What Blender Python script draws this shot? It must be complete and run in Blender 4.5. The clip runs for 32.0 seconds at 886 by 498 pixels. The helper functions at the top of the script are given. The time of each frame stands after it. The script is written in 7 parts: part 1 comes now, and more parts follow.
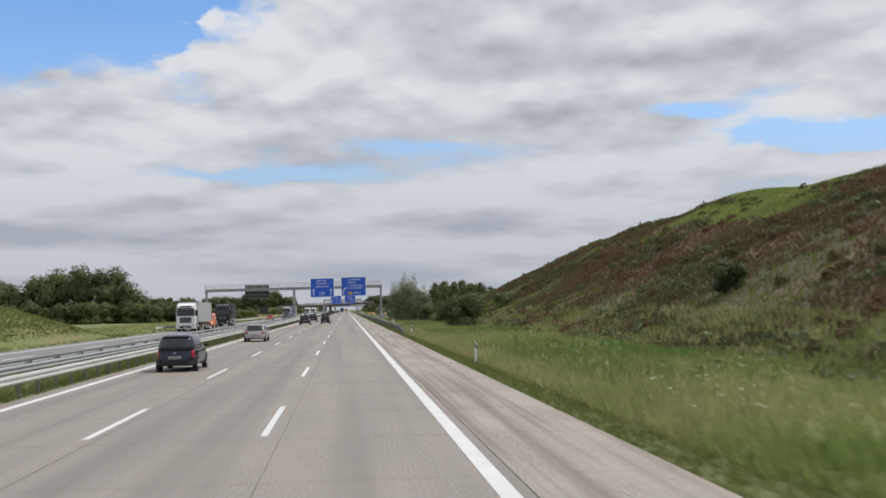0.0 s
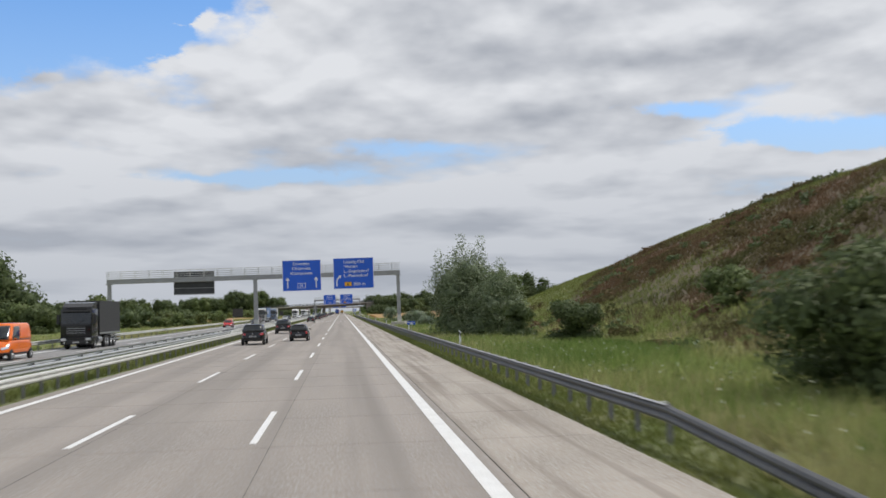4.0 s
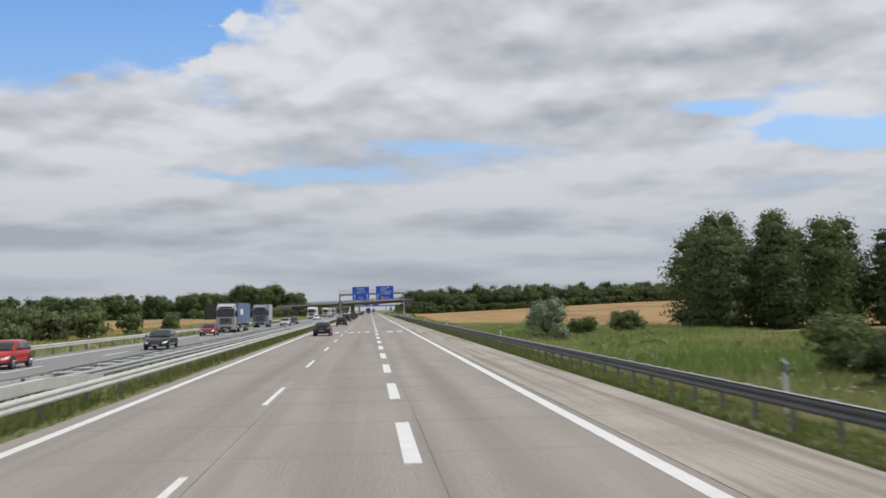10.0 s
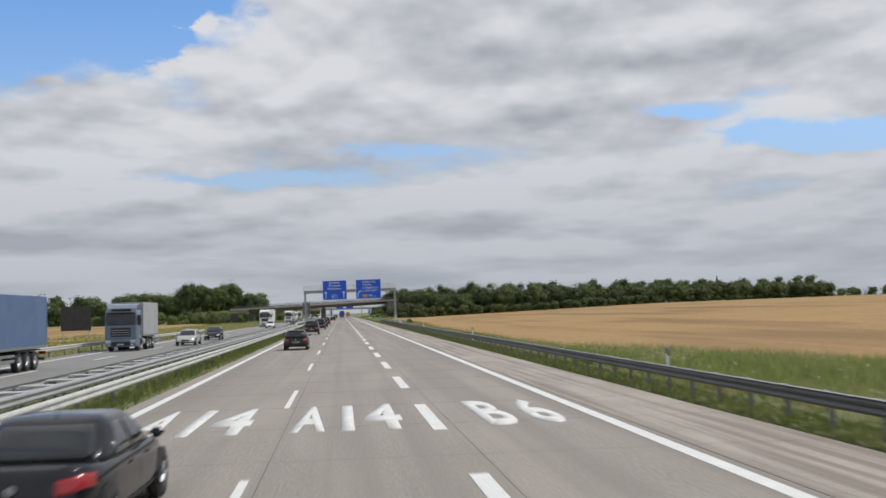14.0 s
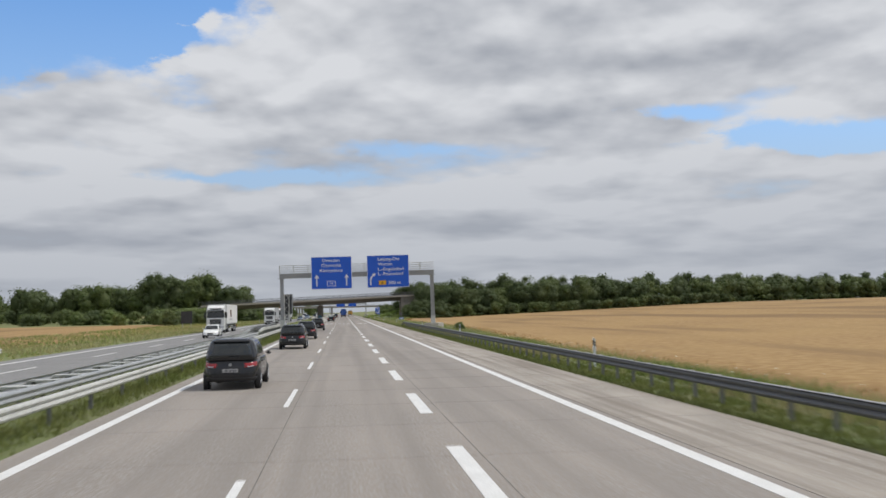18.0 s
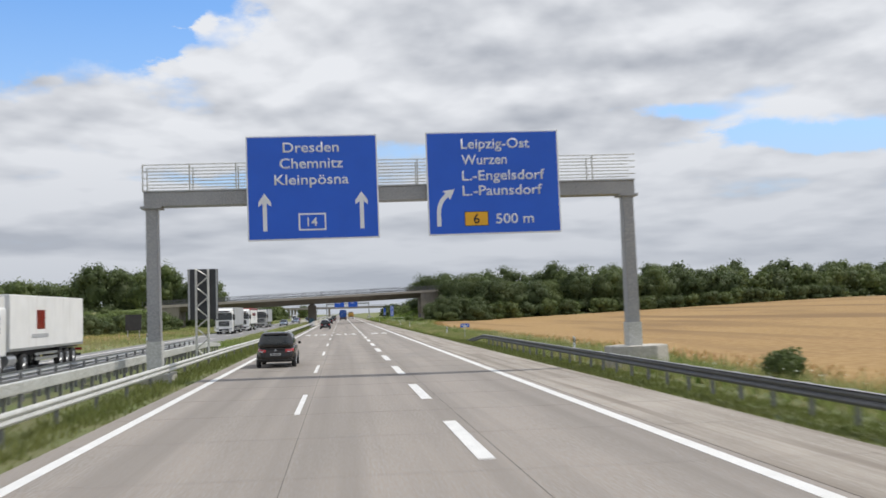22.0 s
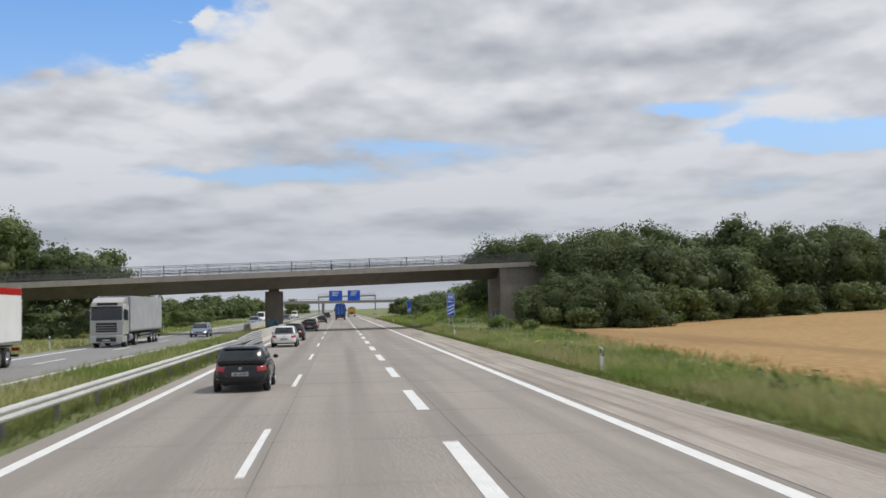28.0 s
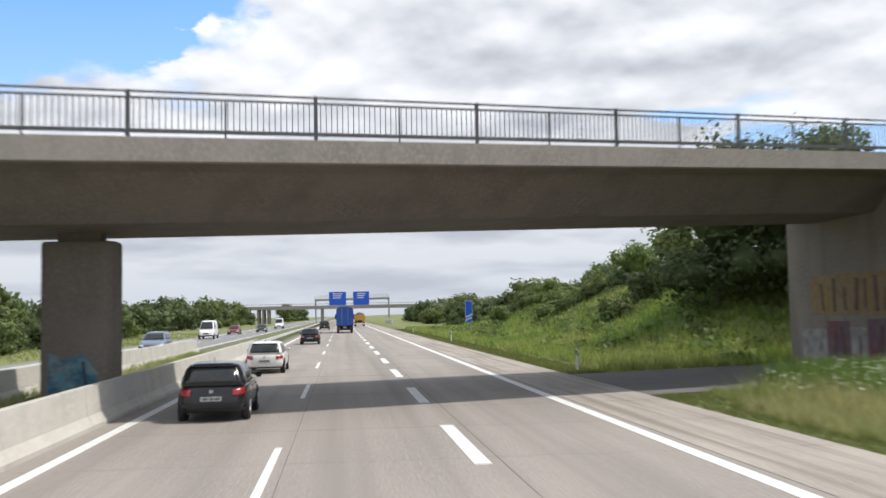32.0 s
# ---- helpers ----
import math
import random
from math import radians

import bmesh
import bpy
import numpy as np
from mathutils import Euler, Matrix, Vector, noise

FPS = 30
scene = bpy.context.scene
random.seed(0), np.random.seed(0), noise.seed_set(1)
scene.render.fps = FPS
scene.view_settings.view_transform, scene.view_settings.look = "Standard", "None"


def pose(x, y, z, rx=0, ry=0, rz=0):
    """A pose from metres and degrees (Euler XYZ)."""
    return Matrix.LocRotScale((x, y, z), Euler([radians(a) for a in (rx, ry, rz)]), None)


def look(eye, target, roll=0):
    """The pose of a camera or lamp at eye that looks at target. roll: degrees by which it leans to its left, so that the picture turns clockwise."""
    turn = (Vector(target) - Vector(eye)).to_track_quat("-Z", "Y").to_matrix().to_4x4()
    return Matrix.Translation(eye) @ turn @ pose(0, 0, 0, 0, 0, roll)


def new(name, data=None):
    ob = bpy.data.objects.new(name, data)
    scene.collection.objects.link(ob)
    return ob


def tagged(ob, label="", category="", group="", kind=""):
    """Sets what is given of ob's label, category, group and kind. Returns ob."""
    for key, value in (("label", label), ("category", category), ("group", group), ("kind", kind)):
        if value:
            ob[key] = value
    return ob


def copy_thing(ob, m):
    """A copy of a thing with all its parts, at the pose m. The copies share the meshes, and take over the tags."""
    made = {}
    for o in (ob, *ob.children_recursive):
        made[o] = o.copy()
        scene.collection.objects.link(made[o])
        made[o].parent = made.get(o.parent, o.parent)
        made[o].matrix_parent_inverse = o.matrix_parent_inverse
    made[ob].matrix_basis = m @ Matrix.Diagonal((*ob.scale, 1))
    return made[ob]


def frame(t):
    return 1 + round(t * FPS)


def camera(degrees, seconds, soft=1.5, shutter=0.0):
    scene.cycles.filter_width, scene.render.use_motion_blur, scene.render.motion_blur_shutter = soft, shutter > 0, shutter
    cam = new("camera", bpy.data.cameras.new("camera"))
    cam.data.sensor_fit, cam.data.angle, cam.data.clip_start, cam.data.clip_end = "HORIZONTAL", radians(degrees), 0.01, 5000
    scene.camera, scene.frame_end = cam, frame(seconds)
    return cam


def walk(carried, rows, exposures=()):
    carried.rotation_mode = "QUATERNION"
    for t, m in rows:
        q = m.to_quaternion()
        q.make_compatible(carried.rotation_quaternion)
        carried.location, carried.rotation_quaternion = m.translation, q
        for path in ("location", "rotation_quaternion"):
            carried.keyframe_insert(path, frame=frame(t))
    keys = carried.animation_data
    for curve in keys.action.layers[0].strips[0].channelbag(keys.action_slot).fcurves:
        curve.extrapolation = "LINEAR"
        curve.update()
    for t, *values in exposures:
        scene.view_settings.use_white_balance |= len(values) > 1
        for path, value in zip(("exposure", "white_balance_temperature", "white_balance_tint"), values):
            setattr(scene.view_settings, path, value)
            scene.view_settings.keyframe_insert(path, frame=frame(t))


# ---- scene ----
cam = camera(48.8, 32.0, soft=1.6, shutter=0.4)
# seconds, x, y, z, then the three turns in degrees
PATH = [
    (0.0, 1.654, 0.00, 2.58, 93.43, 1.06, -5.67),
    (0.5, 1.598, 11.20, 2.58, 93.42, 1.23, -5.69),
    (1.0, 1.561, 22.42, 2.58, 93.45, 1.28, -5.75),
    (1.5, 1.556, 33.67, 2.58, 93.45, 1.27, -5.81),
    (2.0, 1.569, 44.98, 2.58, 93.43, 1.22, -5.82),
    (2.5, 1.589, 56.38, 2.58, 93.48, 1.15, -5.85),
    (3.0, 1.655, 67.89, 2.58, 93.51, 1.18, -5.86),
    (3.5, 1.733, 79.32, 2.58, 93.49, 1.37, -5.85),
    (5.5, 1.713, 125.39, 2.58, 93.43, 1.53, -6.01),
    (6.0, 1.619, 136.79, 2.58, 93.39, 1.58, -6.03),
    (6.5, 1.498, 148.12, 2.58, 93.40, 1.61, -5.70),
    (7.0, 1.324, 159.41, 2.58, 93.48, 1.64, -5.12),
    (7.5, 1.072, 170.67, 2.58, 93.59, 1.60, -4.43),
    (8.0, 0.731, 182.04, 2.58, 93.45, 1.53, -4.02),
    (8.5, 0.324, 193.38, 2.58, 93.44, 1.47, -3.93),
    (9.0, -0.090, 204.81, 2.58, 93.34, 1.37, -3.93),
    (9.5, -0.446, 216.02, 2.58, 93.51, 1.29, -4.02),
    (10.0, -0.733, 227.26, 2.58, 93.47, 1.32, -4.26),
    (10.5, -1.002, 238.51, 2.58, 93.56, 1.36, -4.34),
    (11.0, -1.276, 249.77, 2.58, 93.59, 1.34, -4.51),
    (11.5, -1.535, 261.05, 2.58, 93.60, 1.32, -4.69),
    (12.0, -1.756, 272.33, 2.58, 93.56, 1.31, -4.91),
    (12.5, -1.921, 283.62, 2.58, 93.65, 1.31, -5.18),
    (13.0, -2.036, 294.90, 2.58, 93.64, 1.35, -5.55),
    (13.5, -2.112, 306.17, 2.58, 93.53, 1.44, -5.80),
    (14.0, -2.155, 317.42, 2.58, 93.61, 1.54, -5.92),
    (14.5, -2.140, 328.65, 2.58, 93.52, 1.58, -5.92),
    (16.5, -2.080, 373.45, 2.58, 93.55, 1.53, -5.93),
    (17.0, -2.054, 384.78, 2.58, 93.54, 1.37, -5.91),
    (17.5, -2.076, 396.18, 2.58, 93.57, 1.19, -5.93),
    (18.0, -2.115, 407.62, 2.58, 93.57, 1.11, -5.83),
    (18.5, -2.168, 419.10, 2.58, 93.60, 1.13, -5.71),
    (19.0, -2.227, 430.62, 2.58, 93.60, 1.18, -5.58),
    (19.5, -2.285, 442.13, 2.58, 93.61, 1.21, -5.56),
    (20.0, -2.334, 453.64, 2.58, 93.60, 1.24, -5.62),
    (20.5, -2.376, 465.12, 2.58, 93.58, 1.30, -5.71),
    (21.0, -2.422, 476.57, 2.58, 93.60, 1.39, -5.78),
    (21.5, -2.478, 487.90, 2.58, 93.63, 1.49, -5.87),
    (22.0, -2.515, 499.25, 2.58, 93.62, 1.54, -5.92),
    (22.5, -2.513, 510.46, 2.58, 93.65, 1.43, -5.93),
    (23.0, -2.486, 521.95, 2.58, 93.61, 1.21, -6.03),
    (23.5, -2.454, 533.30, 2.58, 93.55, 1.11, -6.30),
    (24.0, -2.419, 544.57, 2.58, 93.60, 1.15, -6.30),
    (24.5, -2.385, 555.79, 2.58, 93.60, 1.20, -6.30),
    (25.0, -2.354, 567.03, 2.58, 93.69, 1.18, -6.17),
    (25.5, -2.291, 578.32, 2.58, 93.92, 1.12, -6.14),
    (27.5, -2.194, 623.94, 2.58, 93.47, 1.11, -6.08),
    (28.0, -2.141, 635.39, 2.58, 93.41, 1.12, -6.04),
    (28.5, -2.146, 646.87, 2.58, 93.47, 1.09, -6.02),
    (29.0, -2.155, 658.35, 2.58, 93.55, 1.05, -6.03),
    (29.5, -2.162, 669.82, 2.58, 93.62, 1.07, -6.06),
    (30.0, -2.207, 681.35, 2.58, 93.62, 1.13, -5.95),
    (30.5, -2.317, 692.81, 2.58, 93.72, 1.19, -5.98),
    (31.0, -2.438, 704.43, 2.58, 93.65, 1.26, -5.93),
    (31.5, -2.486, 715.86, 2.58, 93.76, 1.26, -5.89),
    (32.0, -2.450, 727.40, 2.58, 93.81, 1.12, -5.92),
]
walk(cam, [(r[0], pose(*r[1:])) for r in PATH], exposures=((0.0, -0.14), (4.0, -0.10), (6.0, -0.04), (7.0, -0.10), (8.0, 0.0), (9.0, -0.08), (10.0, -0.18), (11.0, -0.22), (12.0, -0.20), (14.0, -0.23), (17.0, -0.23), (20.0, -0.24), (21.0, -0.09), (22.0, 0.02), (23.0, -0.10), (24.0, -0.15), (28.0, -0.13), (29.0, -0.10), (30.5, 0.01), (32.0, 0.32)))

# ---- sky and sun ----
SUN_ELEVATION, SUN_AZIMUTH = radians(57), radians(82)   # azimuth clockwise from the road's direction
world = bpy.data.worlds.new("sky")
scene.world = world
world.use_nodes = True
wt = world.node_tree
wt.nodes.clear()


def wnode(kind, **values):
    n = wt.nodes.new(kind)
    for k, v in values.items():
        n.inputs[k].default_value = v
    return n


def wmath(op, a, b=0.0, c=0.0, clamp=False):
    n = wt.nodes.new("ShaderNodeMath")
    n.operation, n.use_clamp = op, clamp
    for i, v in enumerate((a, b, c)):
        if isinstance(v, (int, float)):
            n.inputs[i].default_value = v
        else:
            wt.links.new(v, n.inputs[i])
    return n.outputs[0]


def wmix(fac, a, b):
    n = wt.nodes.new("ShaderNodeMix")
    n.data_type = "RGBA"
    for sock, v in ((n.inputs[0], fac), (n.inputs[6], a), (n.inputs[7], b)):
        if isinstance(v, (int, float, tuple)):
            sock.default_value = v
        else:
            wt.links.new(v, sock)
    return n.outputs[2]


coord = wt.nodes.new("ShaderNodeTexCoord")
sep = wt.nodes.new("ShaderNodeSeparateXYZ")
wt.links.new(coord.outputs["Generated"], sep.inputs[0])
dx, dy, dz = sep.outputs
up = wmath("MAXIMUM", dz, 0.0)
# the clouds lie in banks that shrink towards the horizon; sampled again a little higher up for their lit tops
turn = wmath("ARCTAN2", dx, dy)


def bank(shift, squeeze=1.35):
    e = wmath("ADD", up, shift)
    comb = wt.nodes.new("ShaderNodeCombineXYZ")
    wt.links.new(wmath("MULTIPLY", turn, 1.9), comb.inputs[0])
    wt.links.new(wmath("MULTIPLY", wmath("LOGARITHM", wmath("ADD", e, 0.07), 2.718), squeeze), comb.inputs[1])
    comb.inputs[2].default_value = 1.3
    return comb.outputs[0]


def wnoise(vec, scale, detail, rough, dist=0.0):
    n = wnode("ShaderNodeTexNoise", Scale=scale, Detail=detail, Roughness=rough, Distortion=dist)
    wt.links.new(vec, n.inputs["Vector"])
    return n.outputs["Fac"]


def puffs(vec, scale, detail):
    n = wt.nodes.new("ShaderNodeTexVoronoi")
    n.feature = "SMOOTH_F1"
    n.inputs["Scale"].default_value, n.inputs["Smoothness"].default_value = scale, 0.7
    n.inputs["Detail"].default_value, n.inputs["Roughness"].default_value = detail, 0.5
    wt.links.new(vec, n.inputs["Vector"])
    return wmath("SUBTRACT", 1.0, n.outputs["Distance"])


def thickness(shift, detail, puff_detail):
    v = bank(shift)
    return wmath("ADD", wmath("MULTIPLY", wnoise(v, 2.1, detail, 0.52, 0.1), 0.85), wmath("MULTIPLY", puffs(v, 3.4, puff_detail), 0.40))


body = thickness(0.0, 8.0, 4.0)
soft, above = thickness(0.0, 5.5, 3.0), thickness(0.018, 5.5, 3.0)
fine = wnoise(bank(0.0), 8.0, 6.0, 0.6, 0.2)
broad = wnoise(bank(0.0), 1.6, 3.0, 0.5)
# angles to the road's direction: right and up, in tangents
az, el = wmath("DIVIDE", dx, wmath("MAXIMUM", dy, 0.05)), wmath("DIVIDE", dz, wmath("MAXIMUM", dy, 0.05))
# ragged outlines
az = wmath("ADD", az, wmath("MULTIPLY", wmath("SUBTRACT", wnoise(bank(0.0), 5.0, 6.0, 0.62), 0.5), 0.22))
el = wmath("ADD", el, wmath("MULTIPLY", wmath("SUBTRACT", wnoise(bank(0.3), 4.0, 6.0, 0.62), 0.5), 0.06))


def gap(a, e, wa, we):
    u = wmath("DIVIDE", wmath("SUBTRACT", az, a), wa)
    v = wmath("DIVIDE", wmath("SUBTRACT", el, e), we)
    r = wmath("ADD", wmath("MULTIPLY", u, u), wmath("MULTIPLY", v, v))
    return wmath("POWER", 2.718, wmath("MULTIPLY", r, -1.0))


cover = wmath("ADD", body, 0.20)
CLOUD_BANKS = ((-0.35, 0.318, 0.18, 0.078, -0.66), (-0.19, 0.318, 0.085, 0.056, -0.58), (-0.140, 0.302, 0.026, 0.016, 0.46), (-0.155, 0.262, 0.030, 0.018, 0.30),
               (-0.31, 0.243, 0.030, 0.007, 0.26), (0.14, 0.25, 0.26, 0.10, 0.34), (-0.24, 0.195, 0.20, 0.030, 0.30), (0.04, 0.168, 0.09, 0.009, -0.24), (-0.10, 0.138, 0.12, 0.007, -0.26),
               (-0.29, 0.121, 0.07, 0.006, -0.20), (0.335, 0.206, 0.06, 0.013, -0.36), (0.54, 0.180, 0.11, 0.016, -0.52), (0.37, 0.184, 0.07, 0.011, 0.24), (0.45, 0.150, 0.10, 0.013, 0.36),
               (-0.05, 0.105, 0.40, 0.016, 0.18), (0.12, 0.05, 0.9, 0.06, 0.40), (0.5, 0.28, 0.25, 0.05, 0.30))
for a, e, wa, we, amount in CLOUD_BANKS:
    cover = wmath("ADD", cover, wmath("MULTIPLY", gap(a, e, wa, we), amount))
mask = wnode("ShaderNodeMapRange")
wt.links.new(cover, mask.inputs[0])
mask.interpolation_type = "SMOOTHSTEP"
mask.inputs[1].default_value, mask.inputs[2].default_value = 0.42, 0.66
lit = wmath("ADD", wmath("MULTIPLY", wmath("SUBTRACT", soft, above), 2.3), wmath("MULTIPLY", fine, 0.30))
lit = wmath("SUBTRACT", lit, wmath("MULTIPLY", wmath("SUBTRACT", broad, 0.5), 1.1))
cloud_ramp = wt.nodes.new("ShaderNodeValToRGB")
wt.links.new(wmath("ADD", lit, 0.55), cloud_ramp.inputs[0])
e0, e1 = cloud_ramp.color_ramp.elements
e0.position, e0.color = 0.18, (0.425, 0.453, 0.51, 1)
e1.position, e1.color = 0.95, (0.80, 0.82, 0.86, 1)
sky = wt.nodes.new("ShaderNodeTexSky")
sky.sky_type, sky.sun_disc = "NISHITA", False
sky.sun_elevation, sky.sun_rotation = SUN_ELEVATION, SUN_AZIMUTH
sky.air_density, sky.dust_density, sky.ozone_density = 1.0, 0.5, 2.6
bl = wt.nodes.new("ShaderNodeVectorMath")
bl.operation = "MULTIPLY"
wt.links.new(sky.outputs[0], bl.inputs[0])
bl.inputs[1].default_value = (0.128, 0.164, 0.198)
thin = wt.nodes.new("ShaderNodeMapRange")
wt.links.new(dz, thin.inputs[0])
thin.inputs[1].default_value, thin.inputs[2].default_value = 0.10, 0.30
thin.inputs[3].default_value, thin.inputs[4].default_value = 0.50, 0.0
clear = wmix(thin.outputs[0], bl.outputs[0], (0.52, 0.62, 0.76, 1))
clouds = wmix(mask.outputs[0], clear, cloud_ramp.outputs[0])
# the layer thickens and greys towards the horizon
low = wt.nodes.new("ShaderNodeMapRange")
wt.links.new(dz, low.inputs[0])
low.inputs[1].default_value, low.inputs[2].default_value = 0.0, 0.20
low.inputs[3].default_value, low.inputs[4].default_value = 0.75, 0.0
final = wmix(low.outputs[0], clouds, (0.43, 0.467, 0.535, 1))
bg = wnode("ShaderNodeBackground", Strength=1.0)
wt.links.new(final, bg.inputs[0])
wo = wt.nodes.new("ShaderNodeOutputWorld")
wt.links.new(bg.outputs[0], wo.inputs[0])

sun_data = bpy.data.lights.new("sun", "SUN")
sun_data.energy, sun_data.angle, sun_data.color = 3.0, radians(0.6), (1.0, 0.95, 0.87)
sun = new("sun", sun_data)
sx, sy, sz = math.cos(SUN_ELEVATION) * math.sin(SUN_AZIMUTH), math.cos(SUN_ELEVATION) * math.cos(SUN_AZIMUTH), math.sin(SUN_ELEVATION)
sun.matrix_world = look((sx * 100, sy * 100, sz * 100), (0, 0, 0))

# ---- materials ----
def material(name, base, rough=0.6, metal=0.0, vary=None, vscale=1.0, detail=6.0, fleck=None, fscale=40.0, bump=0.0, bscale=60.0,
             streak=None, stretch=(1, 1, 1), random=0.0, island=0.0, spec=0.5, alpha=None, emit=None, translucent=None):
    """A surface with variation at two scales: broad tone (vary) and fine grain (fleck), and relief."""
    m = bpy.data.materials.new(name)
    m.use_nodes = True
    nt = m.node_tree
    p = nt.nodes["Principled BSDF"]
    p.inputs["Roughness"].default_value = rough
    p.inputs["Metallic"].default_value = metal
    p.inputs["Specular IOR Level"].default_value = spec
    p.inputs["Base Color"].default_value = (*base, 1)
    tc = nt.nodes.new("ShaderNodeNewGeometry")
    mp = nt.nodes.new("ShaderNodeMapping")
    mp.inputs["Scale"].default_value = stretch
    nt.links.new(tc.outputs["Position"], mp.inputs[0])
    col = None

    def noise_fac(scale, det, lo, hi, vec=mp.outputs[0]):
        n = nt.nodes.new("ShaderNodeTexNoise")
        n.inputs["Scale"].default_value, n.inputs["Detail"].default_value = scale, det
        nt.links.new(vec, n.inputs["Vector"])
        r = nt.nodes.new("ShaderNodeMapRange")
        r.inputs[1].default_value, r.inputs[2].default_value = lo, hi
        nt.links.new(n.outputs["Fac"], r.inputs[0])
        return r.outputs[0], n.outputs["Fac"]

    def mix(fac, a, b):
        n = nt.nodes.new("ShaderNodeMix")
        n.data_type = "RGBA"
        for sock, v in ((n.inputs[0], fac), (n.inputs[6], a), (n.inputs[7], b)):
            if isinstance(v, (int, float)):
                sock.default_value = v
            elif isinstance(v, tuple):
                sock.default_value = (*v[:3], 1)
            else:
                nt.links.new(v, sock)
        return n.outputs[2]

    col = base
    if vary:
        f, _ = noise_fac(vscale, detail, 0.35, 0.65)
        col = mix(f, col, vary)
    if fleck:
        f, _ = noise_fac(fscale, 3.0, 0.42, 0.66)
        col = mix(f, col, fleck)
    if streak:
        colr, sc, vec_scale, lo, hi = streak
        m2 = nt.nodes.new("ShaderNodeMapping")
        m2.inputs["Scale"].default_value = vec_scale
        nt.links.new(tc.outputs["Position"], m2.inputs[0])
        f, _ = noise_fac(sc, 4.0, lo, hi, m2.outputs[0])
        col = mix(f, col, colr)
    if random or island:
        src = nt.nodes.new("ShaderNodeObjectInfo").outputs["Random"] if random else tc.outputs["Random Per Island"]
        h = nt.nodes.new("ShaderNodeHueSaturation")
        amount = random or island
        r = nt.nodes.new("ShaderNodeMapRange")
        r.inputs[3].default_value, r.inputs[4].default_value = 1 - amount, 1 + amount
        nt.links.new(src, r.inputs[0])
        nt.links.new(r.outputs[0], h.inputs["Value"])
        if isinstance(col, tuple):
            h.inputs["Color"].default_value = (*col[:3], 1)
        else:
            nt.links.new(col, h.inputs["Color"])
        col = h.outputs[0]
    if not isinstance(col, tuple):
        nt.links.new(col, p.inputs["Base Color"])
    if bump:
        _, raw = noise_fac(bscale, 5.0, 0, 1)
        b = nt.nodes.new("ShaderNodeBump")
        b.inputs["Strength"].default_value, b.inputs["Distance"].default_value = bump, 0.02
        nt.links.new(raw, b.inputs["Height"])
        nt.links.new(b.outputs[0], p.inputs["Normal"])
    if translucent:
        t = nt.nodes.new("ShaderNodeBsdfTranslucent")
        t.inputs[0].default_value = (*translucent, 1)
        if not isinstance(col, tuple):
            nt.links.new(col, t.inputs[0])
        mx = nt.nodes.new("ShaderNodeMixShader")
        mx.inputs[0].default_value = 0.35
        nt.links.new(p.outputs[0], mx.inputs[1])
        nt.links.new(t.outputs[0], mx.inputs[2])
        nt.links.new(mx.outputs[0], nt.nodes["Material Output"].inputs[0])
    if emit:
        p.inputs["Emission Color"].default_value = (*emit[:3], 1)
        p.inputs["Emission Strength"].default_value = emit[3]
    return m


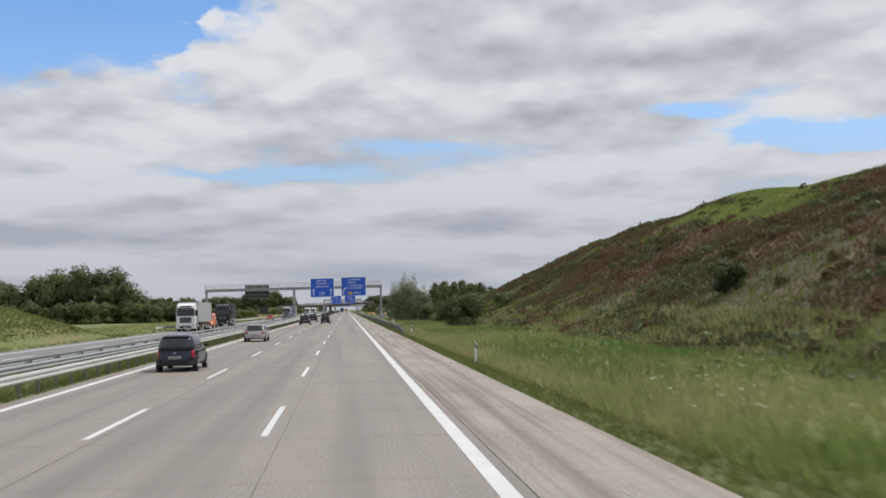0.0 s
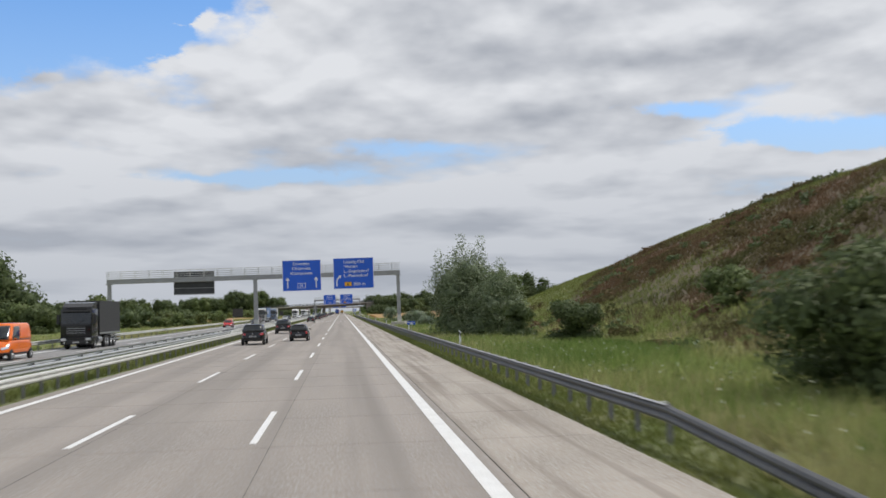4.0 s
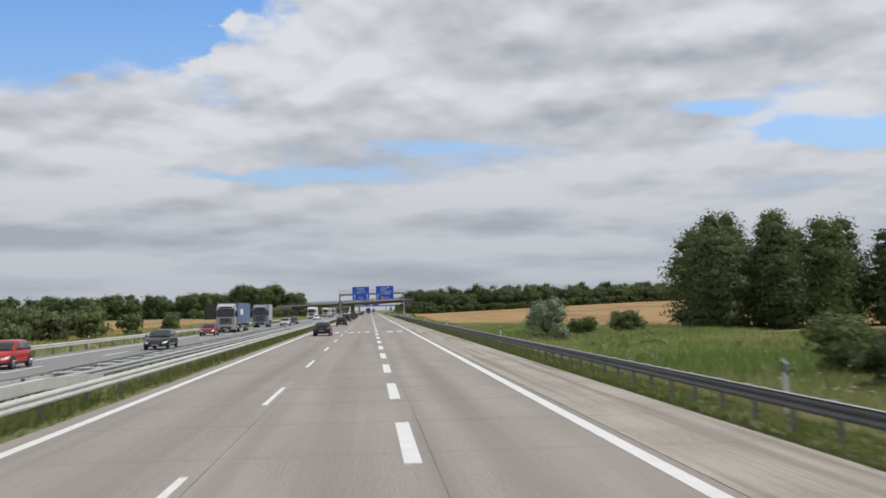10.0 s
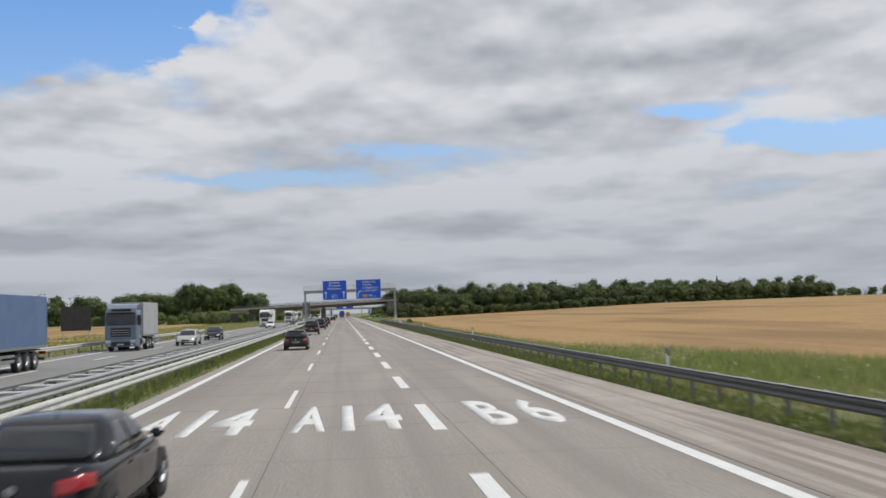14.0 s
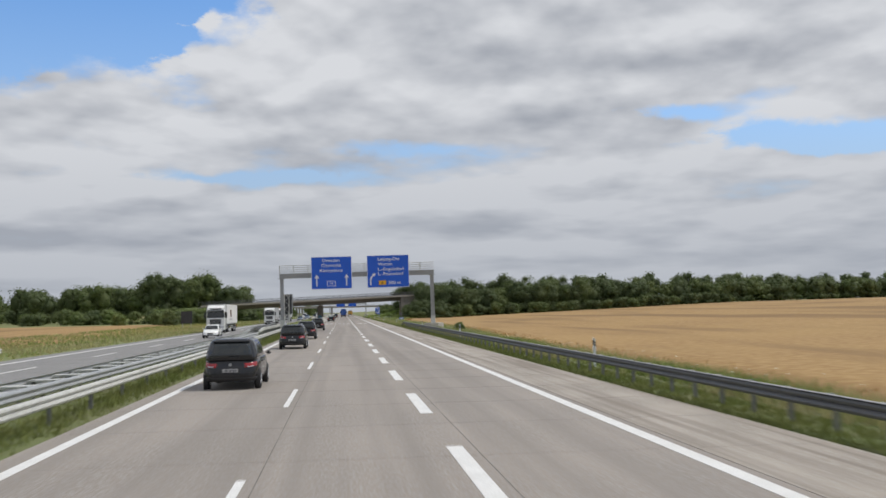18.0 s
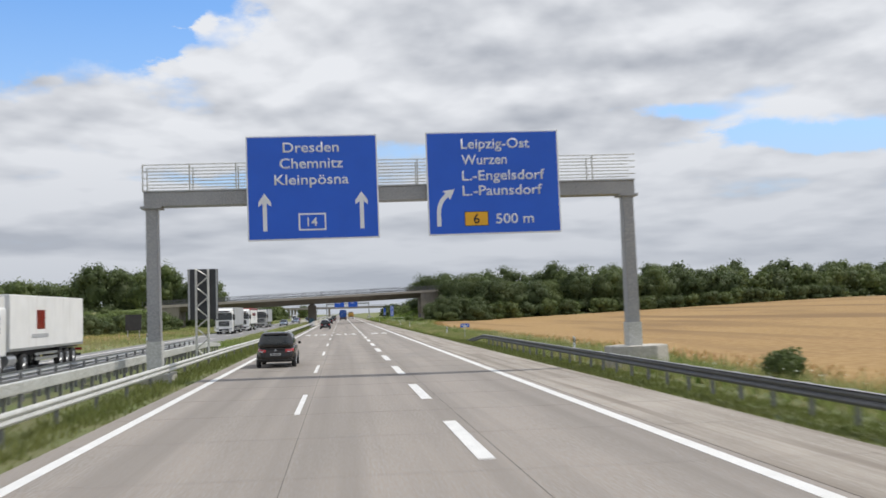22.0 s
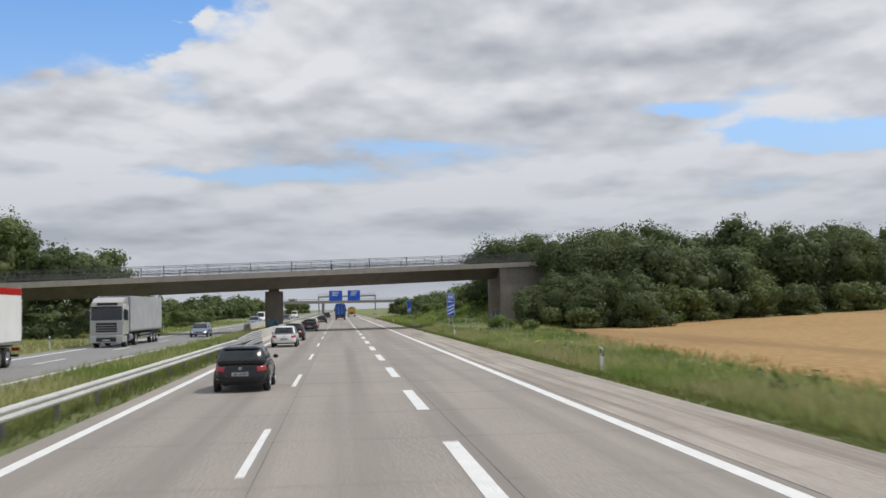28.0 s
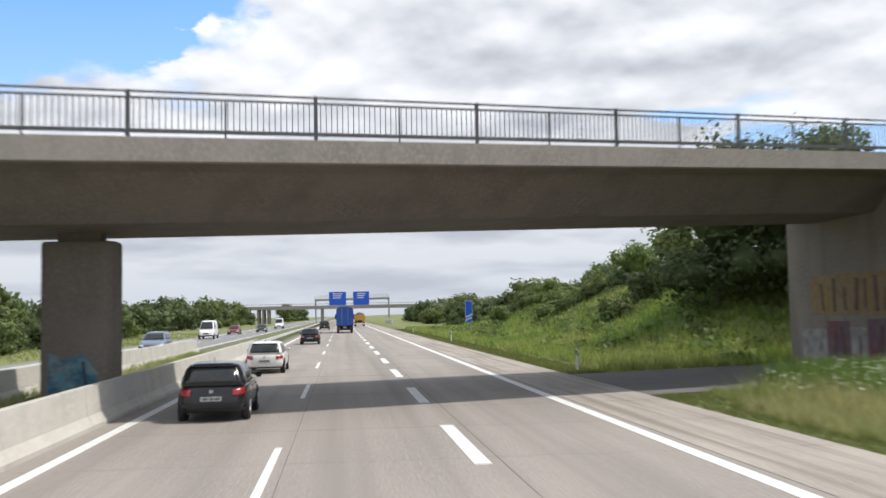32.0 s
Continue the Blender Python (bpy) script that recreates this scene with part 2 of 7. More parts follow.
M = {
    "concrete_road": material("concrete_road", (0.30, 0.275, 0.245), 0.9, vary=(0.26, 0.247, 0.232), vscale=0.35, fleck=(0.34, 0.325, 0.30), fscale=22, bump=0.25, bscale=90,
                              streak=((0.215, 0.205, 0.195), 1.0, (0.75, 0.02, 1), 0.48, 0.72)),
    "concrete_lane": material("concrete_lane", (0.306, 0.262, 0.224), 0.88, vary=(0.240, 0.207, 0.177), vscale=0.55, stretch=(1, 0.22, 1), fleck=(0.32, 0.305, 0.285), fscale=22, bump=0.25, bscale=90,
                              streak=((0.218, 0.196, 0.174), 1.0, (0.9, 0.012, 1), 0.44, 0.68)),
    "concrete_shoulder": material("concrete_shoulder", (0.37, 0.322, 0.272), 0.92, vary=(0.25, 0.214, 0.176), vscale=0.7, stretch=(1, 0.35, 1), fleck=(0.39, 0.37, 0.335), fscale=18, bump=0.25, bscale=80,
                                  streak=((0.225, 0.194, 0.162), 1.0, (2.4, 0.05, 1), 0.47, 0.64)),
    "asphalt_far": material("asphalt_far", (0.215, 0.208, 0.20), 0.95, spec=0.25, vary=(0.18, 0.175, 0.168), vscale=0.4, fleck=(0.29, 0.29, 0.29), fscale=25, bump=0.2),
    "marking": material("marking", (0.80, 0.80, 0.78), 0.6, vary=(0.68, 0.68, 0.66), vscale=1.6, fleck=(0.58, 0.57, 0.55), fscale=30, bump=0.1),
    "steel": material("steel", (0.46, 0.47, 0.47), 0.5, 0.65, vary=(0.36, 0.365, 0.37), vscale=0.7, fleck=(0.54, 0.55, 0.55), fscale=30, bump=0.04),
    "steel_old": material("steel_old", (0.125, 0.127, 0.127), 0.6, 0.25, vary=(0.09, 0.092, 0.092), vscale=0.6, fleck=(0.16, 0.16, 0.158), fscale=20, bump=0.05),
    "post_steel": material("post_steel", (0.21, 0.212, 0.21), 0.65, 0.2, vary=(0.15, 0.15, 0.148), vscale=2.0, fleck=(0.26, 0.26, 0.255), fscale=25, bump=0.05),
    "steel_light": material("steel_light", (0.53, 0.53, 0.485), 0.55, 0.25, vary=(0.42, 0.42, 0.385), vscale=0.8, fleck=(0.66, 0.66, 0.64), fscale=15, bump=0.05),
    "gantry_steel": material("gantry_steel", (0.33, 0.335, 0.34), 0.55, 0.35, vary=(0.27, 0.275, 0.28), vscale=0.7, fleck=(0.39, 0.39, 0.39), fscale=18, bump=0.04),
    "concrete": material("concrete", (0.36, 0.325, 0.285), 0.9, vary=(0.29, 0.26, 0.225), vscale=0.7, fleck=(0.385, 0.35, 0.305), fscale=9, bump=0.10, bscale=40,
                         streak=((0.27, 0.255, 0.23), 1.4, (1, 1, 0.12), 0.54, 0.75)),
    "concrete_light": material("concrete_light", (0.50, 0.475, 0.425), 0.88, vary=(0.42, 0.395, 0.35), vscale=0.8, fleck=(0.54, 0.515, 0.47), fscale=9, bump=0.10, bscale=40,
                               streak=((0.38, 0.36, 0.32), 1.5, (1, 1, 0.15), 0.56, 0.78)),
    "sign_blue": material("sign_blue", (0.014, 0.105, 0.60), 0.42, vary=(0.016, 0.115, 0.64), vscale=0.8),
    "sign_white": material("sign_white", (0.80, 0.82, 0.84), 0.4, vary=(0.74, 0.76, 0.78), vscale=2),
    "sign_yellow": material("sign_yellow", (0.82, 0.44, 0.02), 0.45, vary=(0.76, 0.40, 0.02), vscale=2),
    "sign_black": material("sign_black", (0.02, 0.02, 0.02), 0.5),
    "vms_dark": material("vms_dark", (0.035, 0.037, 0.042), 0.5, vary=(0.05, 0.052, 0.056), vscale=1.5),
    "wheat": material("wheat", (0.316, 0.194, 0.066), 0.95, vary=(0.265, 0.152, 0.05), vscale=0.05, fleck=(0.385, 0.25, 0.10), fscale=1.6, bump=0.3, bscale=9,
                      streak=((0.215, 0.126, 0.044), 1.0, (0.09, 0.012, 1), 0.50, 0.64)),
    "grass_soil": material("grass_soil", (0.155, 0.19, 0.055), 0.95, vary=(0.21, 0.20, 0.08), vscale=0.12, fleck=(0.10, 0.145, 0.035), fscale=2.5, bump=0.8, bscale=6,
                           streak=((0.22, 0.185, 0.085), 1.0, (0.25, 0.05, 1), 0.52, 0.68)),
    "verge_soil": material("verge_soil", (0.125, 0.155, 0.05), 0.95, vary=(0.15, 0.14, 0.065), vscale=0.5, fleck=(0.10, 0.125, 0.04), fscale=30, bump=0.35, bscale=40),
    "heath": material("heath", (0.125, 0.088, 0.055), 0.95, vary=(0.072, 0.085, 0.034), vscale=0.07, fleck=(0.12, 0.082, 0.056), fscale=1.6, bump=0.9, bscale=5,
                      streak=((0.19, 0.125, 0.08), 1.0, (0.05, 0.12, 0.1), 0.48, 0.66)),
    "grass_blade": material("grass_blade", (0.165, 0.20, 0.056), 0.7, vary=(0.22, 0.235, 0.08), vscale=0.25, island=0.35, translucent=(0.1, 0.16, 0.04), spec=0.2),
    "grass_dry": material("grass_dry", (0.46, 0.41, 0.22), 0.8, vary=(0.36, 0.34, 0.16), vscale=0.3, island=0.3, translucent=(0.45, 0.38, 0.2), spec=0.2),
    "grass_meadow": material("grass_meadow", (0.215, 0.295, 0.075), 0.75, vary=(0.43, 0.41, 0.19), vscale=0.11, island=0.35, translucent=(0.13, 0.2, 0.05), spec=0.2),
    "grass_lush": material("grass_lush", (0.128, 0.205, 0.046), 0.7, vary=(0.185, 0.26, 0.07), vscale=0.2, island=0.3, translucent=(0.09, 0.18, 0.03), spec=0.2),
    "heath_blade": material("heath_blade", (0.175, 0.112, 0.070), 0.9, vary=(0.095, 0.105, 0.042), vscale=0.085, island=0.28, translucent=(0.1, 0.075, 0.045), spec=0.08),
    "flower_white": material("flower_white", (0.60, 0.63, 0.52), 0.8, island=0.15),
    "leaf_dark": material("leaf_dark", (0.090, 0.124, 0.050), 0.6, vary=(0.125, 0.158, 0.064), vscale=0.13, island=0.22, translucent=(0.06, 0.10, 0.025), spec=0.3),
    "leaf_mid": material("leaf_mid", (0.112, 0.154, 0.052), 0.6, vary=(0.155, 0.19, 0.068), vscale=0.2, island=0.22, translucent=(0.07, 0.12, 0.03), spec=0.3),
    "leaf_fresh": material("leaf_fresh", (0.155, 0.215, 0.06), 0.6, vary=(0.19, 0.235, 0.08), vscale=0.3, island=0.25, translucent=(0.1, 0.16, 0.04), spec=0.3),
    "leaf_willow": material("leaf_willow", (0.235, 0.285, 0.16), 0.5, vary=(0.115, 0.155, 0.07), vscale=0.5, island=0.35, translucent=(0.22, 0.28, 0.15), spec=0.45),
    "leaf_silver": material("leaf_silver", (0.28, 0.33, 0.23), 0.5, vary=(0.18, 0.235, 0.14), vscale=0.8, island=0.4, translucent=(0.17, 0.22, 0.13), spec=0.45),
    "rail_dark": material("rail_dark", (0.10, 0.10, 0.105), 0.6, 0.3, vary=(0.14, 0.14, 0.14), vscale=1.5),
    "graffiti_cyan": material("graffiti_cyan", (0.05, 0.24, 0.33), 0.7, vary=(0.20, 0.25, 0.25), vscale=2.2, fleck=(0.03, 0.10, 0.16), fscale=3.0),
    "graffiti_red": material("graffiti_red", (0.21, 0.06, 0.065), 0.75, vary=(0.12, 0.09, 0.13), vscale=0.8, fleck=(0.17, 0.13, 0.13), fscale=2.4),
    "graffiti_yellow": material("graffiti_yellow", (0.30, 0.20, 0.06), 0.75, vary=(0.27, 0.21, 0.13), vscale=0.8, fleck=(0.22, 0.15, 0.07), fscale=3.0),
    "graffiti_brown": material("graffiti_brown", (0.06, 0.035, 0.03), 0.75, vary=(0.10, 0.07, 0.06), vscale=2.0),
    "graffiti_grey": material("graffiti_grey", (0.42, 0.41, 0.40), 0.8, vary=(0.28, 0.26, 0.24), vscale=1.5, fleck=(0.20, 0.18, 0.17), fscale=2.5),
    # brighter green than the other grass: sunlight on the bank is in this colour
    "grass_bank": material("grass_bank", (0.225, 0.33, 0.072), 0.75, vary=(0.37, 0.40, 0.13), vscale=0.12, island=0.3, translucent=(0.2, 0.27, 0.065), spec=0.2),
    # darker copy of concrete: the bridge's own shade is put into this colour
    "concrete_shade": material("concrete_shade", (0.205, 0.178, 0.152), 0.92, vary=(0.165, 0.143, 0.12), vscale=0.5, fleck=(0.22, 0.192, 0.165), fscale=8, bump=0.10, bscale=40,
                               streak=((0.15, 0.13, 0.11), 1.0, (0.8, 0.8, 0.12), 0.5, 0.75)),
    # asphalt darkened so that its colour holds the shade under the bridge
    "asphalt_shaded": material("asphalt_shaded", (0.13, 0.122, 0.112), 0.92, vary=(0.095, 0.09, 0.083), vscale=0.6, fleck=(0.17, 0.16, 0.15), fscale=15, bump=0.3, bscale=60),
    "joint": material("joint", (0.085, 0.078, 0.07), 0.85, vary=(0.16, 0.148, 0.13), vscale=0.6),
    "plaster": material("plaster", (0.75, 0.74, 0.70), 0.9, vary=(0.62, 0.61, 0.58), vscale=0.3),
    "roof_tile": material("roof_tile", (0.16, 0.075, 0.05), 0.85, vary=(0.11, 0.06, 0.045), vscale=0.5),
    "slate": material("slate", (0.05, 0.055, 0.06), 0.6, vary=(0.08, 0.085, 0.09), vscale=0.5),
    "wheat_stalk": material("wheat_stalk", (0.42, 0.26, 0.10), 0.85, vary=(0.33, 0.205, 0.075), vscale=0.15, island=0.25, translucent=(0.3, 0.2, 0.08), spec=0.2),
    "concrete_mid": material("concrete_mid", (0.255, 0.225, 0.192), 0.92, vary=(0.20, 0.176, 0.15), vscale=0.5, fleck=(0.28, 0.248, 0.212), fscale=8, bump=0.10, bscale=40,
                             streak=((0.17, 0.15, 0.128), 1.0, (0.9, 0.9, 0.14), 0.5, 0.72)),
    "bark": material("bark", (0.10, 0.08, 0.06), 0.95, vary=(0.065, 0.052, 0.04), vscale=3, bump=0.8, bscale=20),
}


# ---- helpers for building ----
def finish(me, mat=None, smooth=False):
    if mat:
        me.materials.append(M[mat] if isinstance(mat, str) else mat)
    if smooth:
        me.polygons.foreach_set("use_smooth", [True] * len(me.polygons))
    me.update()
    return me


def mesh_of(name, bm, mat=None, smooth=False):
    me = bpy.data.meshes.new(name)
    bm.to_mesh(me)
    bm.free()
    return finish(me, mat, smooth)


def part(name, bm, mat, parent, label="", smooth=False):
    ob = new(name, mesh_of(name, bm, mat, smooth) if isinstance(bm, bmesh.types.BMesh) else bm)
    ob.parent = parent
    if label:
        ob["label"] = label
    return ob


def thing(name, label, category, group="", kind="", at=(0, 0, 0), turn=0.0):
    ob = new(name)
    ob.matrix_basis = pose(*at, 0, 0, turn)
    return tagged(ob, label, category, group, kind)


def solo(name, bm, mat, label="", category="", group="", kind="", smooth=False):
    ob = new(name, mesh_of(name, bm, mat, smooth) if isinstance(bm, bmesh.types.BMesh) else bm)
    return tagged(ob, label, category, group, kind)


def box(bm, x0, x1, y0, y1, z0, z1, bevel=0.0):
    vs = [bm.verts.new(c) for c in ((x0, y0, z0), (x1, y0, z0), (x1, y1, z0), (x0, y1, z0), (x0, y0, z1), (x1, y0, z1), (x1, y1, z1), (x0, y1, z1))]
    fs = [bm.faces.new([vs[i] for i in q]) for q in ((3, 2, 1, 0), (4, 5, 6, 7), (0, 1, 5, 4), (1, 2, 6, 5), (2, 3, 7, 6), (3, 0, 4, 7))]
    if bevel:
        bmesh.ops.bevel(bm, geom=list({e for f in fs for e in f.edges}), offset=bevel, segments=2, profile=0.6, affect="EDGES")
    return bm


def boxes(*args, bevel=0.0):
    bm = bmesh.new()
    for a in args:
        box(bm, *a, bevel=bevel)
    return bm


def prism(bm, outline, axis_pairs):
    """Extrude a closed outline, given as points in a plane, from the first map to the second."""
    a = [bm.verts.new(axis_pairs[0](*p)) for p in outline]
    b = [bm.verts.new(axis_pairs[1](*p)) for p in outline]
    n = len(outline)
    for i in range(n):
        bm.faces.new((a[i], a[(i + 1) % n], b[(i + 1) % n], b[i]))
    bm.faces.new(a[::-1])
    bm.faces.new(b)
    bmesh.ops.recalc_face_normals(bm, faces=bm.faces[:])
    return bm


def along_y(outline, y0, y1, x0=0.0):
    bm = bmesh.new()
    return prism(bm, outline, (lambda x, z: (x + x0, y0, z), lambda x, z: (x + x0, y1, z)))


def tube(bm, a, b, r0, r1=None, sides=10):
    a, b = Vector(a), Vector(b)
    d = b - a
    m = Matrix.Translation((a + b) / 2) @ d.to_track_quat("Z", "Y").to_matrix().to_4x4()
    bmesh.ops.create_cone(bm, cap_ends=True, segments=sides, radius1=r0, radius2=r0 if r1 is None else r1, depth=d.length, matrix=m)
    return bm


def arrays(name, verts, tris, mat, mat_index=None, smooth=False):
    """A mesh from numpy arrays of vertices and equal-sided faces."""
    me = bpy.data.meshes.new(name)
    k = tris.shape[1]
    me.vertices.add(len(verts))
    me.vertices.foreach_set("co", verts.astype(np.float32).ravel())
    me.loops.add(tris.size)
    me.loops.foreach_set("vertex_index", tris.astype(np.int32).ravel())
    me.polygons.add(len(tris))
    me.polygons.foreach_set("loop_start", np.arange(0, tris.size, k, dtype=np.int32))
    for mm in (mat if isinstance(mat, (list, tuple)) else [mat]):
        me.materials.append(M[mm])
    if mat_index is not None:
        me.polygons.foreach_set("material_index", mat_index.astype(np.int32))
    if smooth:
        me.polygons.foreach_set("use_smooth", np.ones(len(tris), bool))
    me.update()
    me.validate()
    return me


def words(body, size, width=None, bold=0.012):
    """Flat lettering as a mesh: x to the right, y up, centred on its left end at the baseline."""
    cu = bpy.data.curves.new("lettering", "FONT")
    cu.body, cu.size, cu.resolution_u, cu.offset = body, size, 3, size * bold
    ob = new("lettering", cu)
    me = bpy.data.meshes.new_from_object(ob.evaluated_get(bpy.context.evaluated_depsgraph_get()))
    bpy.data.objects.remove(ob)
    if width:
        xs = [v.co.x for v in me.vertices]
        k = width / (max(xs) - min(xs))
        lo = min(xs)
        for v in me.vertices:
            v.co.x = (v.co.x - lo) * k
    return me

# ---- the land ----
LEFT_EDGE, RIGHT_EDGE = -8.35, 6.85          # our carriageway's paving
OPP_NEAR, OPP_FAR = -14.2, -22.6             # the other carriageway's paving
Y0, Y1 = -60.0, 1500.0
CREST = ((-200, 11.0), (0, 11.6), (40, 14.0), (70, 15.4), (95, 15.0), (120, 16.8), (150, 16.4), (180, 15.9), (210, 14.2), (235, 12.2), (255, 10.0), (268, 6.0), (282, 1.6), (300, 0.0))


def bridge_y(x):
    """Where the side of the bridge that faces us stands."""
    return 754.8 + 0.34 * x


def smooth01(a, b, v):
    t = np.clip((v - a) / (b - a), 0, 1)
    return t * t * (3 - 2 * t)


def height(x, y):
    """The land's height above the road."""
    x, y = np.asarray(x, float), np.asarray(y, float)
    z = np.full(np.broadcast(x, y).shape, -0.06)
    # the long overgrown mound beside the road
    crest = np.interp(y, [c[0] for c in CREST], [c[1] for c in CREST])
    rise = smooth01(18.5, 55.0, x) * 0.55 + np.clip((x - 19.5) / 35.0, 0, 1) * 0.45
    back = 1 - smooth01(64.0, 110.0, x)
    bumps = 0.35 * np.sin(x * 0.31 + y * 0.07) * np.sin(y * 0.11 + 1.3) + 0.25 * np.sin(x * 0.13 - y * 0.19)
    z = z + crest * rise * back + bumps * rise * (crest > 0.5)
    # a ditch and a swell beyond the verge
    z = z - 0.35 * np.exp(-((x - 12.5) / 2.0) ** 2) * smooth01(240, 330, y) * (1 - smooth01(700, 740, y))
    z = z + 2.4 * smooth01(60, 420, x) * smooth01(330, 520, y)
    z = z + np.interp(x, [35, 90, 150, 330], [0, 1.6, 3.2, 3.5]) * smooth01(300, 420, y)
    # a low green mound across the road at the start
    z = z + 3.7 * np.exp(-((x + 33.5) / 8.5) ** 2 - ((y - 88.0) / 20.0) ** 4) * smooth01(22.9, 25.5, -x)
    # the bridge's approach banks
    d = y - (bridge_y(x) + 5.5)
    bank = np.clip(1.45 - np.abs(d) / 9.5, 0, 1)
    bank = bank * bank * (3 - 2 * bank)
    top = 6.9 + 0.039 * np.clip(x, -60, 60)
    z = z + top * bank * smooth01(19.5, 27.0, x) * (1 - smooth01(30, 46, x))
    z = z + top * bank * smooth01(-41.0, -49.0, x) * (1 - smooth01(-58, -80, x))
    # the cutting's grassy slope past the bridge
    z = z + 5.0 * smooth01(11.0, 26.0, x) * smooth01(0.5, 16.0, y - bridge_y(x) - 11.5) * (1 - smooth01(815, 905, y)) * (1 - smooth01(60, 120, x))
    return z


def heathy(x, y):
    """Where brown weeds cover the mound: above its green foot and but for the grassy crown."""
    crown = (x > 43.8 + 0.8 * np.sin(y * 0.4)) & (y > 91 + 2 * np.sin(x * 0.5)) & (y < 126)
    return (y < 212 + 12 * np.sin(x * 0.2)) & (x > 19.3 + 1.2 * np.sin(y * 0.09) + 0.022 * np.maximum(y - 60, 0)) & ~crown & (x < 62)


def field_edge(y):
    """How far from the road the wheat field begins."""
    return np.interp(y, [300, 322, 337, 357, 372, 392, 410, 480, 520, 553, 620, 662, 699, 745], [60, 36, 23, 18.5, 15.3, 12.2, 11.4, 12.4, 13.6, 14.6, 14, 13.4, 15.2, 20.5])


def ground_sheet():
    xs = np.concatenate([[-4500, -2500, -1200, -700], np.arange(-420, -60, 20), np.arange(-60, -24, 3), [-22.7, -22.3, -18, -14.5, -14.1, -12, -10.5, -9.2, -8.45, -8.25, -4, 0, 4, 6.7, 6.95],
                         [7.6, 8.6, 9.4], np.arange(10, 20, 0.5), np.arange(20, 66, 1.5), np.arange(66, 130, 6), np.arange(130, 500, 25), [700, 1200, 2500, 4500]])
    ys = np.concatenate([[-4500, -1500, -400], np.arange(-160, 340, 4), np.arange(340, 700, 5), np.arange(700, 930, 3), np.arange(930, 1300, 20), [1400, 1600, 2000, 2800, 4500]])
    gx, gy = np.meshgrid(xs, ys)
    gz = height(gx, gy)
    nx, ny = len(xs), len(ys)
    # under the paving the land lies lower
    paved = ((gx > LEFT_EDGE - 0.02) & (gx < RIGHT_EDGE + 0.02)) | ((gx > OPP_FAR - 0.02) & (gx < OPP_NEAR + 0.02))
    gz = np.where(paved, -0.16, gz)
    verts = np.stack([gx, gy, gz], -1).reshape(-1, 3)
    i = np.arange(nx * ny).reshape(ny, nx)
    quads = np.stack([i[:-1, :-1], i[:-1, 1:], i[1:, 1:], i[1:, :-1]], -1).reshape(-1, 4)
    c = verts[quads].mean(1)
    x, y = c[:, 0], c[:, 1]
    idx = np.zeros(len(quads), int)                                # rough grass
    idx[(x > -13.9) & (x < 9.9)] = 1                               # verges and the median
    idx[(x > field_edge(y)) & (x < 1200) & (y > 300) & (y < 742 + 0.34 * x) & (y < 1500)] = 2
    idx[(x > 300) & (y > 300) & (y < 1600)] = 2
    idx[(x < -29) & (x > -700) & (y > 330) & (y < 690)] = 2
    idx[heathy(x, y) & (y > -400)] = 3
    me = arrays("ground", verts, quads, ["grass_soil", "verge_soil", "wheat", "heath"], idx, smooth=True)
    ob = new("ground", me)
    return tagged(ob, "rough green verges, golden stubble field and a brown overgrown mound", "ground", kind="structure")


ground = ground_sheet()


# ---- the roads ----
def slab(name, x0, x1, mat, label, parent=None):
    ob = solo(name, boxes((x0, x1, Y0 - 200, Y1 + 1500, -0.3, 0.0)), mat, label, "road", kind="structure")
    return ob


LANES = (-8.35, -7.95, -3.55, 0.12, 4.22, 6.85)
road = slab("road", LEFT_EDGE, 4.20, "concrete_lane", "pale grey concrete carriageway with three lanes")
shoulder = slab("road_shoulder", 4.225, RIGHT_EDGE, "concrete_shoulder", "stained pale concrete hard shoulder beside the lanes")
opposite = slab("road_opposite", OPP_FAR, OPP_NEAR, "asphalt_far", "grey carriageway for oncoming traffic beyond the median")
joint_bm = boxes((4.20, 4.225, Y0 - 200, Y1 + 1500, -0.29, -0.012))
tagged(part("joint", joint_bm, "joint", road), "dark sealed joint between lane and shoulder")
for x in (-3.48, 0.30):
    part("joint", boxes((x, x + 0.014, Y0, Y1, -0.01, 0.003)), "joint", road)
cross = bmesh.new()
for k in range(int((Y1 - Y0) / 5)):
    y = Y0 + 5 * k
    box(cross, LEFT_EDGE + 0.02, RIGHT_EDGE - 0.02, y, y + 0.008, -0.01, 0.003)
tagged(part("cross_joint", cross, "concrete_shoulder", road), kind="stuff")

# painted lines
LINE_L, LINE_1, LINE_2, LINE_R = -7.71, -3.72, -0.06, 3.855
PHASE = 2.95


def line(name, x, w, mat="marking"):
    return solo(name, boxes((x - w / 2, x + w / 2, Y0 - 150, Y1 + 600, -0.005, 0.005)), mat, "white painted edge line on concrete", "road marking", kind="structure")


line("edge_line", LINE_L, 0.26)
line("edge_line", LINE_R, 0.30)
line("edge_line", -14.75, 0.22)
line("edge_line", -21.15, 0.26)


def dash_mesh(w, length, ends=False):
    bm = boxes((-w / 2, w / 2, 0, length, 0.0, 0.006))
    return mesh_of("dash", bm, "marking")


thin_dash, wide_dash, opp_dash = dash_mesh(0.145, 6.2), dash_mesh(0.31, 6.0), dash_mesh(0.16, 6.0)
dash_root = thing("lane_dashes", "white broken lane lines painted on concrete", "road marking", kind="structure")
for k in range(-4, 70):
    d = part("dash", thin_dash, None, dash_root)
    d.location = (LINE_1, PHASE + 18 * k, 0)
for k in range(-4, 13):
    d = part("dash", thin_dash, None, dash_root)
    d.location = (LINE_2, 2.6 + 18 * k, 0)
